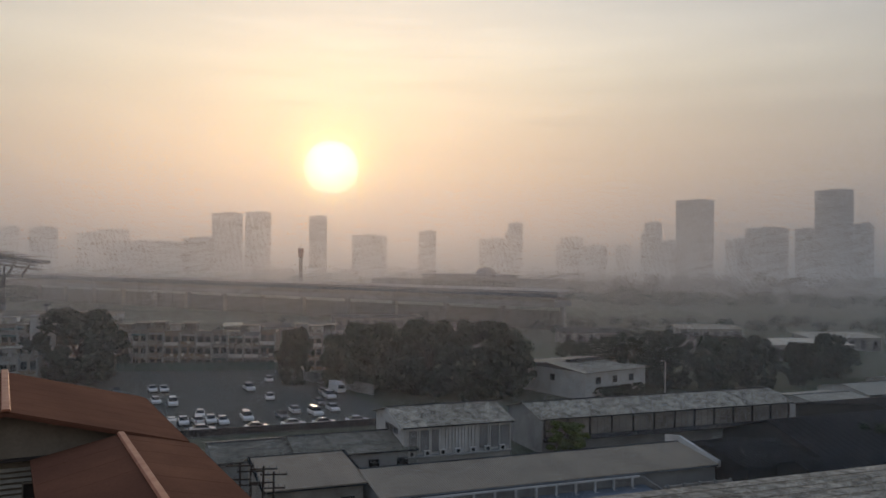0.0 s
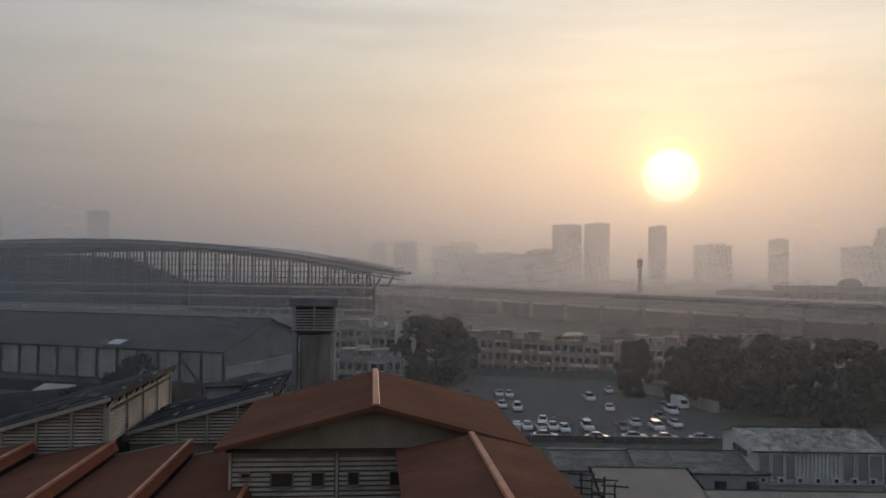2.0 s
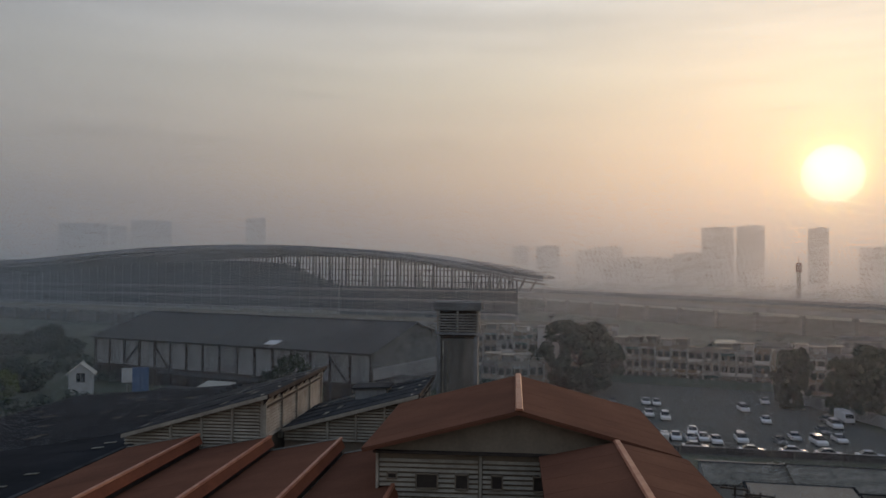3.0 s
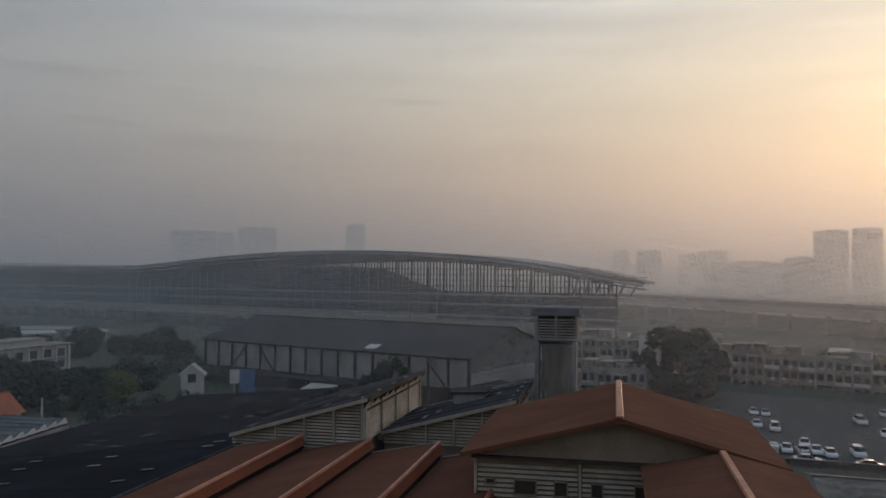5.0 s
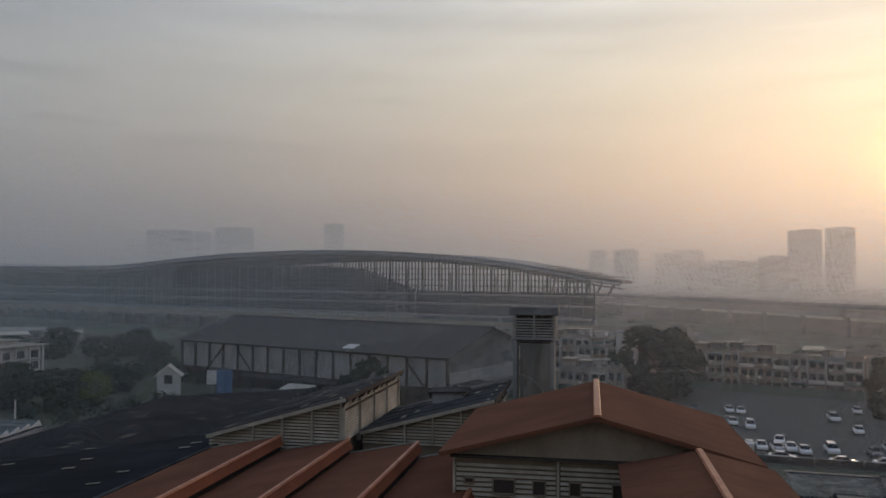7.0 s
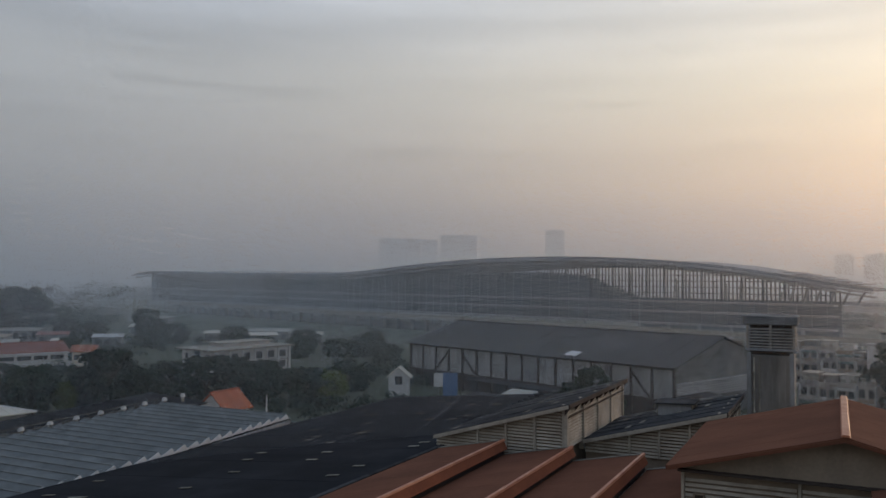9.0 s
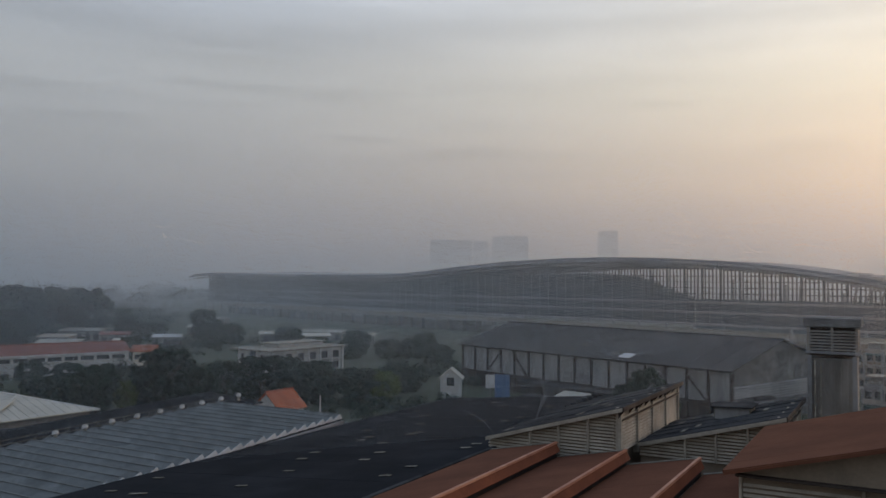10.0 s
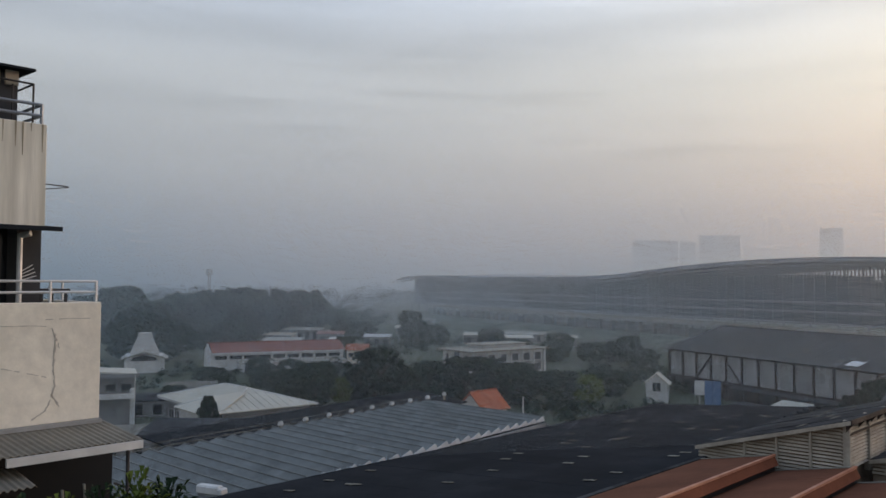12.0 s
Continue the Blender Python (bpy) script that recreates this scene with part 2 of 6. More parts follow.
material("pale_sheet", (0.56, 0.52, 0.43), (0.40, 0.375, 0.315), 0.5, scale=0.2, fine=2, dirt=0.3)
material("streak_stain", (0.36, 0.31, 0.22), (0.22, 0.19, 0.14), 0.9, scale=2, fine=9)
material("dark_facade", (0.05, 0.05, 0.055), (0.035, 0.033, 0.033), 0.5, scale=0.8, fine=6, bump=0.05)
material("grey_awning", (0.27, 0.235, 0.185), (0.15, 0.13, 0.105), 0.7, metal=0.0, scale=0.8, fine=6, bump=0.05)
material("steel_grey", (0.28, 0.30, 0.33), (0.18, 0.19, 0.2), 0.5, metal=0.4, scale=1, fine=6, bump=0.03)


HAZE_NEAR, HAZE_FAR = 0.0010, 0.0014  # share of the view that the haze bands cover on each metre


def haze_material():
    m = bpy.data.materials.new("haze_bands")
    m.use_nodes = True
    nt = m.node_tree
    nt.nodes.clear()
    out = nt.nodes.new("ShaderNodeOutputMaterial")
    # bands stand in for haze: scatter mostly forwards, a little blue light backwards
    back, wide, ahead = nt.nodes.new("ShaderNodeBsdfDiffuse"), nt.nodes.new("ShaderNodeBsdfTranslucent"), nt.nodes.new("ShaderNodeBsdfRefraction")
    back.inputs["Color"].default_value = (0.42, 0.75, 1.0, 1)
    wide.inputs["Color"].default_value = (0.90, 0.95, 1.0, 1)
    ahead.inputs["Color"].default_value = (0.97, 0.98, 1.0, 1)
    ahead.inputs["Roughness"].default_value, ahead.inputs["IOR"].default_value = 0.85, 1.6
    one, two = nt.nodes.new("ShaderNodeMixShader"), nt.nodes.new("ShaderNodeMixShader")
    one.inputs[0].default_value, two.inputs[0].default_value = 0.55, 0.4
    nt.links.new(back.outputs[0], one.inputs[1])
    nt.links.new(wide.outputs[0], one.inputs[2])
    nt.links.new(one.outputs[0], two.inputs[1])
    nt.links.new(ahead.outputs[0], two.inputs[2])
    nt.links.new(two.outputs[0], out.inputs[0])
    MATS["haze_bands"] = m


haze_material()

# ------------------------------------------------------------------ building helpers


def mesh_of(bm, name):
    me = bpy.data.meshes.new(name)
    bm.normal_update()
    bm.to_mesh(me)
    bm.free()
    return me


def part(name, bm, mat, parent=None, label=""):
    ob = new(name, mesh_of(bm, name) if isinstance(bm, bmesh.types.BMesh) else bm)
    if not ob.data.materials:
        ob.data.materials.append(MATS[mat])
    ob.parent = parent
    return tagged(ob, label)


def thing(name, label, category, group="", kind="", at=(0, 0, 0), turn=0.0):
    ob = new(name)
    ob.empty_display_size = 0.3
    ob.matrix_basis = pose(*at, 0, 0, turn)
    return tagged(ob, label, category, group, kind)


def box(bm, c, s, turn=0.0, bevel=0.0):
    """A box with its centre at c and sides s, turned about z."""
    vs = []
    r = Matrix.Rotation(radians(turn), 3, "Z")
    for x, y, z in ((-1, -1, -1), (1, -1, -1), (1, 1, -1), (-1, 1, -1), (-1, -1, 1), (1, -1, 1), (1, 1, 1), (-1, 1, 1)):
        vs.append(bm.verts.new(Vector(c) + r @ Vector((x * s[0] / 2, y * s[1] / 2, z * s[2] / 2))))
    fs = [bm.faces.new([vs[i] for i in f]) for f in ((3, 2, 1, 0), (4, 5, 6, 7), (0, 1, 5, 4), (1, 2, 6, 5), (2, 3, 7, 6), (3, 0, 4, 7))]
    if bevel:
        bmesh.ops.bevel(bm, geom=list({e for f in fs for e in f.edges}), offset=bevel, segments=1, affect="EDGES")
    return bm


def boxed(c, s, turn=0.0, bevel=0.0):
    return box(bmesh.new(), c, s, turn, bevel)


def slab(bm, pts, thick, way=(0, 0, -1)):
    """A plate with the outline pts, thickened along way."""
    top = [bm.verts.new(p) for p in pts]
    low = [bm.verts.new(Vector(p) + Vector(way) * thick) for p in pts]
    n = len(pts)
    bm.faces.new(top)
    bm.faces.new(low[::-1])
    for i in range(n):
        bm.faces.new((top[i], low[i], low[(i + 1) % n], top[(i + 1) % n]))
    return bm


def slabbed(pts, thick, way=(0, 0, -1)):
    return slab(bmesh.new(), pts, thick, way)


def tube(bm, a, b, r0, r1=None, sides=8):
    a, b = Vector(a), Vector(b)
    r1 = r0 if r1 is None else r1
    w = (b - a).normalized()
    u = w.orthogonal().normalized()
    v = w.cross(u)
    ring = [[bm.verts.new(p + (u * math.cos(k * math.tau / sides) + v * math.sin(k * math.tau / sides)) * r) for k in range(sides)] for p, r in ((a, r0), (b, r1))]
    for k in range(sides):
        bm.faces.new((ring[0][k], ring[0][(k + 1) % sides], ring[1][(k + 1) % sides], ring[1][k]))
    bm.faces.new(ring[0][::-1])
    bm.faces.new(ring[1])
    return bm


def tubed(a, b, r0, r1=None, sides=8):
    return tube(bmesh.new(), a, b, r0, r1, sides)


def at_way(az, d):
    """A place in plan, d metres off in the direction az, degrees to the left of +y."""
    return -math.sin(radians(az)) * d, math.cos(radians(az)) * d


# ------------------------------------------------------------------ ground
ground = new("ground", mesh_of(slabbed([(4800 * math.cos(k * math.tau / 64), 4800 * math.sin(k * math.tau / 64), 0) for k in range(64)], 0.5), "ground"))
ground.data.materials.append(MATS["earth"])
tagged(ground, "wide flat ground of dry grass and bare earth", "ground", kind="structure")
car_park = new("car_park", mesh_of(slabbed([(18, 140, 0.06), (68, 135, 0.06), (70, 214, 0.06), (20, 231, 0.06)], 0.1), "car_park"))
car_park.data.materials.append(MATS["asphalt"])
tagged(car_park, "dark asphalt car park surface beside sheds", "pavement", kind="structure")

# ------------------------------------------------------------------ kinds of parts


def roof_plane(parent, a, b, d, mat, sheets, thick=0.08, name="roof_sheet", lap=0.02, ribs=0):
    """A sloping roof from the corner a along the eave to b and up to d, laid in sheets that overlap."""
    a, b, d = Vector(a), Vector(b), Vector(d)
    step, up = (b - a) / sheets, d - a
    bm = bmesh.new()
    w = step * 0.9995
    n = step.cross(up).normalized()
    n = n if n.z > 0 else -n
    if ribs:
        # one folded sheet: flat pans with narrow upstanding ribs
        e, top = w.normalized() * 0.06, n * 0.06
        line = [a]
        for k in range(ribs):
            q = a + w * ((k + 0.5) / ribs)
            line += [q - e, q - e * 0.5 + top, q + e * 0.5 + top, q + e]
        line += [a + w, a + w - n * thick, a - n * thick]
        slab(bm, line, up.length, up.normalized())
        bmesh.ops.recalc_face_normals(bm, faces=bm.faces)
    else:
        slab(bm, [a, a + w, a + w + up, a + up] if step.cross(up).z > 0 else [a, a + up, a + w + up, a + w], thick, -n)
    me = mesh_of(bm, name)
    for k in range(sheets):
        ob = part(name, me, mat, parent)
        ob.location = step * k + n * (lap * (k % 2) + random.uniform(0, lap))


def louvers(parent, a, b, z0, z1, mat, out, gap=0.25, name="louver_slat"):
    """Slats from a to b in plan, between the heights z0 and z1, leaning outwards."""
    a, b, out = Vector((*a, 0)), Vector((*b, 0)), Vector((*out, 0))
    bm = bmesh.new()
    slab(bm, [a + out * 0.15 + Vector((0, 0, z0)), b + out * 0.15 + Vector((0, 0, z0)), b + out * 0.04 + Vector((0, 0, z0 + gap * 0.52)), a + out * 0.04 + Vector((0, 0, z0 + gap * 0.52))], 0.03, -out)
    me = mesh_of(bm, name)
    for k in range(int((z1 - z0) / gap)):
        part(name, me, mat, parent).location = (0, 0, gap * k)


def window(parent, c, w, h, turn=0.0, frame_mat="grey_wall", depth=0.16, pane_mat="dark_opening_shade", bars=1):
    """A framed window whose face looks along local -y, centred at c."""
    r = Matrix.Rotation(radians(turn), 3, "Z")
    c = Vector(c)
    bm = bmesh.new()
    t = 0.07
    for dx, dz, sx, sz in ((0, h / 2, w + t, t), (0, -h / 2, w + t, t), (-w / 2, 0, t, h), (w / 2, 0, t, h)):
        box(bm, c + r @ Vector((dx, 0, dz)), (sx, depth, sz), turn)
    for k in range(bars):
        box(bm, c + r @ Vector((w * ((k + 1) / (bars + 1) - 0.5), 0, 0)), (t * 0.7, depth * 0.8, h), turn)
    f = part("window", bm, frame_mat, parent)
    part("pane", boxed(c, (w - t, depth * 0.4, h - t), turn), pane_mat, f)
    return f


def gable_shed(name, label, at, turn, length, width, eave, ridge, roof_mat, wall_mat, sheets=10, over=0.6, openings=0, group="", posts=0, cap="grey_sheet", front_ridge=0.5, ribs=0):
    """A shed whose ridge runs along local x; its origin is the middle of its base."""
    t = thing(name, label, "shed", group, at=at, turn=turn)
    L, W = length / 2, width / 2
    ry = -W + width * front_ridge
    for y in (-W, W):
        part("wall", boxed((0, y, eave / 2), (length, 0.25, eave)), wall_mat, t)
    for x in (-L, L):
        part("gable_wall", slabbed([(x, -W, 0), (x, W, 0), (x, W, eave), (x, ry, ridge - 0.1), (x, -W, eave)], 0.25, (-math.copysign(1, x), 0, 0)), wall_mat, t)
    sl = (ridge - eave) / (W + ry)
    roof_plane(t, (-L - over, -W - over, eave - over * sl + 0.15), (L + over, -W - over, eave - over * sl + 0.15), (-L - over, ry, ridge + 0.15), roof_mat, sheets, 0.08, "roof_sheet", 0.007, ribs)
    sl = (ridge - eave) / (W - ry)
    roof_plane(t, (L + over, W + over, eave - over * sl + 0.15), (-L - over, W + over, eave - over * sl + 0.15), (L + over, ry, ridge + 0.15), roof_mat, sheets, 0.08, "roof_sheet", 0.007, ribs)
    part("ridge_cap", slabbed([(-L - over, ry - 0.3, ridge + 0.16), (-L - over, ry, ridge + 0.27), (-L - over, ry + 0.3, ridge + 0.16)], 2 * (L + over), (1, 0, 0)), cap, t)
    part("gutter", boxed((0, -W - over - 0.06, eave - over * 0.2 + 0.02), (length + over, 0.16, 0.16)), cap, t)
    for k in range(openings):
        window(t, (-L + length * (k + 0.5) / openings, -W - 0.14, eave * 0.62), min(1.6, length / openings * 0.6), 1.2)
    for k in range(posts + 1 if posts else 0):
        part("post", boxed((-L + length * k / posts, -W - 0.22, eave / 2), (0.25, 0.2, eave)), "timber_dark", t)
    return t


# ------------------------------------------------------------------ red-roofed hall close to the camera
RX, RY0, RY1, RZ = 0.3, 45.0, 60.2, 22.45


def red_hall():
    t = thing("red_roofed_hall", "hall with brick-red sheet-metal gable roof and louvred front wall", "building")
    roof_plane(t, (-8.3, RY1, 20.2), (-8.3, RY0 - 0.2, 20.2), (RX, RY1, RZ), "red_metal", 14, 0.07, "roof_sheet", 0.004)
    roof_plane(t, (8.9, RY0 - 0.2, 20.2), (8.9, RY1, 20.2), (RX, RY0 - 0.2, RZ), "red_metal", 14, 0.07, "roof_sheet", 0.004)
    cap = bmesh.new()
    slab(cap, [(RX - 0.22, RY0 - 0.3, RZ + 0.02), (RX - 0.16, RY0 - 0.3, RZ + 0.13), (RX + 0.16, RY0 - 0.3, RZ + 0.13), (RX + 0.22, RY0 - 0.3, RZ + 0.02)], RY1 - RY0 + 0.4, (0, 1, 0))
    part("ridge_cap", cap, "red_cap", t, "pale salmon metal ridge capping")
    for s, e in ((-1, -8.3), (1, 8.9)):
        part("bargeboard", slabbed([(RX, RY0 - 0.28, RZ - 0.06), (e, RY0 - 0.28, 20.14), (e, RY0 - 0.28, 19.98), (RX, RY0 - 0.28, RZ - 0.24)], 0.07, (0, 1, 0)), "red_metal", t)
    for x in (-8.3, 8.9):
        part("gutter", boxed((x, (RY0 + RY1) / 2, 20.1), (0.18, RY1 - RY0, 0.16)), "red_metal", t)
    part("gable_panel", slabbed([(-7.6, 45.65, 19.95), (8.4, 45.65, 19.95), (8.4, 45.65, 20.1), (RX, 45.65, RZ - 0.2), (-7.6, 45.65, 20.15)], 0.2, (0, 1, 0)), "brown_panel", t, "plain brown gable panel")
    part("ledge", boxed((0.3, 45.5, 19.92), (16.2, 0.5, 0.12)), "timber_dark", t)
    part("wall", boxed((0.4, 45.95, 9.9), (15.9, 0.2, 19.8)), "brown_panel", t)
    part("wall", boxed((0.4, 59.5, 9.9), (15.9, 0.2, 19.8)), "brown_panel", t)
    for x in (-7.5, 8.3):
        part("wall", boxed((x, 52.7, 9.9), (0.2, 13.3, 19.8)), "brown_panel", t)
    louvers(t, (-7.5, 45.8), (-1.95, 45.8), 15.0, 19.75, "louver", (0, -1), 0.27)
    louvers(t, (-1.7, 45.8), (1.9, 45.8), 15.0, 19.75, "louver", (0, -1), 0.27)
    for x in (-7.6, -1.82, 2.0):
        part("post", boxed((x, 45.72, 17.4), (0.14, 0.3, 4.9)), "louver", t)
    for x0, x1, z0, z1 in ((-7.0, -6.5, 18.4, 18.7), (-5.4, -4.2, 17.9, 18.7), (-3.2, -2.5, 17.9, 18.7), (-1.2, -0.6, 17.95, 18.7), (1.1, 1.8, 17.9, 18.7)):
        window(t, ((x0 + x1) / 2, 45.66, (z0 + z1) / 2), x1 - x0, z1 - z0, 0, "brown_panel", 0.3, "timber_dark", 0)
    return t


def red_wing():
    t = thing("red_roofed_wing", "lower wing with brick-red metal hip roof beside the hall", "building")
    y0, y1, rx, rz = 27.0, 44.6, 5.5, 20.95
    roof_plane(t, (1.45, y1, 20.05), (1.45, y0, 20.05), (rx, y1, rz), "red_metal", 14, 0.07, "roof_sheet", 0.004)
    roof_plane(t, (9.2, y0, 20.1), (9.2, y1, 20.1), (rx, y0, rz), "red_metal", 14, 0.07, "roof_sheet", 0.004)
    part("ridge_cap", slabbed([(rx - 0.2, y0, rz + 0.02), (rx - 0.13, y0, rz + 0.12), (rx + 0.13, y0, rz + 0.12), (rx + 0.2, y0, rz + 0.02)], y1 - y0, (0, 1, 0)), "red_cap", t, "pale salmon metal ridge capping")
    for x in (1.45, 9.2):
        part("gutter", boxed((x, (y0 + y1) / 2, 19.98), (0.16, y1 - y0, 0.14)), "red_metal", t)
    for x in (1.9, 8.7):
        part("wall", boxed((x, (y0 + y1) / 2, 9.9), (0.25, y1 - y0 - 0.8, 19.8)), "brown_panel", t)
    part("wall", boxed((5.3, y0 + 0.4, 9.9), (6.5, 0.25, 19.8)), "brown_panel", t)


red_hall()
red_wing()


def sawtooth_bay(x):
    """One bay of the red saw-tooth roof, with its ridge at x."""
    t = thing("sawtooth_bay", "red metal saw-tooth roof bay with orange upright fascia", "roof bay", "saw-tooth roof bays")
    y0, y1 = 26.0, 57.6
    roof_plane(t, (x - 5.3, y1, 16.95), (x - 5.3, y0, 16.95), (x, y1, 18.0), "red_metal", 16, 0.06, "roof_sheet", 0.004)
    part("fascia", slabbed([(x + 0.02, y0, 18.02), (x + 0.32, y0, 17.38), (x + 0.27, y0, 17.33), (x - 0.04, y0, 17.95)], y1 - y0 + 0.15, (0, 1, 0)), "orange_metal", t, "bright orange sheet fascia")
    part("ridge_cap", slabbed([(x - 0.16, y0, 18.0), (x - 0.1, y0, 18.08), (x + 0.08, y0, 18.08), (x + 0.12, y0, 17.95)], y1 - y0 + 0.25, (0, 1, 0)), "red_cap", t)
    # near-black strip filling the gap below the fascia
    part("glazing_strip", boxed((x + 0.1, (y0 + y1) / 2, 17.1), (0.08, y1 - y0 - 0.2, 0.6)), "dark_opening_shade", t)
    # zinc gutter along the valley
    part("valley_gutter", boxed((x + 0.45, (y0 + y1) / 2, 16.9), (0.5, y1 - y0, 0.06)), "zinc", t)
    part("flashing", slabbed([(x - 5.3, y1 - 0.1, 17.02), (x, y1 - 0.1, 18.08), (x, y1 + 0.25, 18.05), (x - 5.3, y1 + 0.25, 17.0)], 0.05), "zinc", t)
    part("end_wall", slabbed([(x - 5.3, y1, 0), (x, y1, 0), (x, y1, 17.9), (x - 5.3, y1, 16.9)], 0.2, (0, -1, 0)), "grey_wall", t)
    part("wall", boxed((x, (y0 + y1) / 2, 8.4), (0.2, y1 - y0 - 0.5, 16.8)), "grey_wall", t)


for x in (-22.7, -17.4, -12.25, -6.7):
    sawtooth_bay(x)


def monitor_bay(name, x0, x1, y0, y1, z0, z1, label):
    """A grey lean-to roof that rises from x0 to a louvred wall at x1."""
    t = thing(name, label, "shed", "grey monitor roofs")
    roof_plane(t, (x0, y1 + 0.5, z0), (x0, y0 - 0.5, z0), (x1 + 0.5, y1 + 0.5, z1 + 0.1), "grey_sheet", 10, 0.1, "roof_sheet", 0.03)
    part("edge_board", slabbed([(x0, y0 - 0.5, z0 - 0.02), (x1 + 0.5, y0 - 0.5, z1 + 0.08), (x1 + 0.5, y0 - 0.5, z1 - 0.2), (x0, y0 - 0.5, z0 - 0.3)], 0.08, (0, -1, 0)), "louver", t)
    part("edge_board", boxed((x1 + 0.5, (y0 + y1) / 2, z1 - 0.05), (0.1, y1 - y0 + 1.2, 0.32)), "timber_dark", t)
    part("front_wall", slabbed([(x0, y0 + 0.2, 0), (x1, y0 + 0.2, 0), (x1, y0 + 0.2, z1 - 0.1), (x0, y0 + 0.2, z0 - 0.1)], 0.2, (0, 1, 0)), "brown_panel", t)
    n = int((z1 - 17.0) / 0.24)
    for k in range(n):
        z = 16.9 + 0.24 * k
        xs = x0 + (x1 - x0) * max(0.0, (z + 0.3 - z0) / (z1 - z0))
        if x1 - xs > 0.5:
            part("louver_slat", slabbed([(xs, y0 - 0.06, z), (x1 - 0.1, y0 - 0.06, z), (x1 - 0.1, y0 + 0.05, z + 0.13), (xs, y0 + 0.05, z + 0.13)], 0.03, (0, 1, 0)), "louver", t)
    for k in range(1, 4):
        xp = x1 - (x1 - x0) * k * 0.22
        part("post", boxed((xp, y0 - 0.08, (16.9 + z0 + (z1 - z0) * (xp - x0) / (x1 - x0)) / 2), (0.12, 0.3, z0 + (z1 - z0) * (xp - x0) / (x1 - x0) - 16.9)), "louver", t)
    part("side_wall", boxed((x1 - 0.25, (y0 + y1) / 2, (z1 - 0.2) / 2), (0.2, y1 - y0, z1 - 0.2)), "brown_panel", t)
    louvers(t, (x1, y0 + 0.2), (x1, y1 - 0.2), 17.5, z1 - 0.3, "louver", (1, 0), 0.24)
    m = 4
    for k in range(m + 1):
        part("post", boxed((x1 + 0.02, y0 + (y1 - y0) * k / m, (16.8 + z1) / 2), (0.42, 0.3, z1 - 16.8)), "louver", t)
    for k in range(m):
        yb = y0 + (y1 - y0) * (k + 0.5) / m
        for q in (-0.6, 0.0, 0.6):
            part("eave_bracket", slabbed([(x1 + 0.1, yb + q * (y1 - y0) / m, z1 - 0.75), (x1 + 0.62, yb + q * (y1 - y0) / m, z1 - 0.1), (x1 + 0.1, yb + q * (y1 - y0) / m, z1 - 0.1)], 0.09, (0, 1, 0)), "timber_dark", t)
    part("head_beam", boxed((x1 + 0.1, (y0 + y1) / 2, z1 - 0.95), (0.3, y1 - y0, 0.14)), "timber_dark", t)
    rise = (z1 + 0.1 - z0) / (x1 + 0.5 - x0)
    patch_rnd = random.Random(int(x0 * -10))
    for k in range(7):
        x, y = patch_rnd.uniform(x0 + 1.0, x1 - 1.2), patch_rnd.uniform(y0, y1 - 1.5)
        z = z0 + (x - x0) * rise + 0.075
        part("roof_patch", slabbed([(x, y, z), (x + 0.35, y, z + 0.35 * rise), (x + 0.35, y + 1.3, z + 0.35 * rise), (x, y + 1.3, z)], 0.03), "grey_weathered", t)
    part("back_wall", slabbed([(x0, y1 - 0.2, 0), (x1, y1 - 0.2, 0), (x1, y1 - 0.2, z1 - 0.1), (x0, y1 - 0.2, z0 - 0.1)], 0.2, (0, -1, 0)), "brown_panel", t)


monitor_bay("monitor_shed", -28.9, -18.3, 59.0, 76.4, 17.75, 20.8, "grey lean-to roof with tan louvred clerestory walls")
monitor_bay("monitor_shed", -17.6, -7.6, 62.0, 72.5, 17.9, 20.6, "dark weathered lean-to roof with tan louvred wall below")


def roof_dormer():
    """A box skylight with a pale front that stands on the second grey roof."""
    t = thing("roof_dormer", "low sheet-metal dormer with pale front on grey roof", "dormer", at=(-11.9, 69.0, 19.55))
    part("front", boxed((0.0, -1.2, 0.15), (2.6, 0.12, 1.0)), "panel_white", t)
    part("side", boxed((1.3, 0.0, 0.15), (0.12, 2.5, 1.0)), "grey_weathered", t)
    part("side", boxed((-1.3, 0.0, 0.15), (0.12, 2.5, 1.0)), "grey_weathered", t)
    part("roof", slabbed([(-1.6, -1.6, 0.66), (1.6, -1.6, 0.78), (1.6, 1.5, 0.78), (-1.6, 1.5, 0.66)], 0.1), "grey_sheet", t)


roof_dormer()


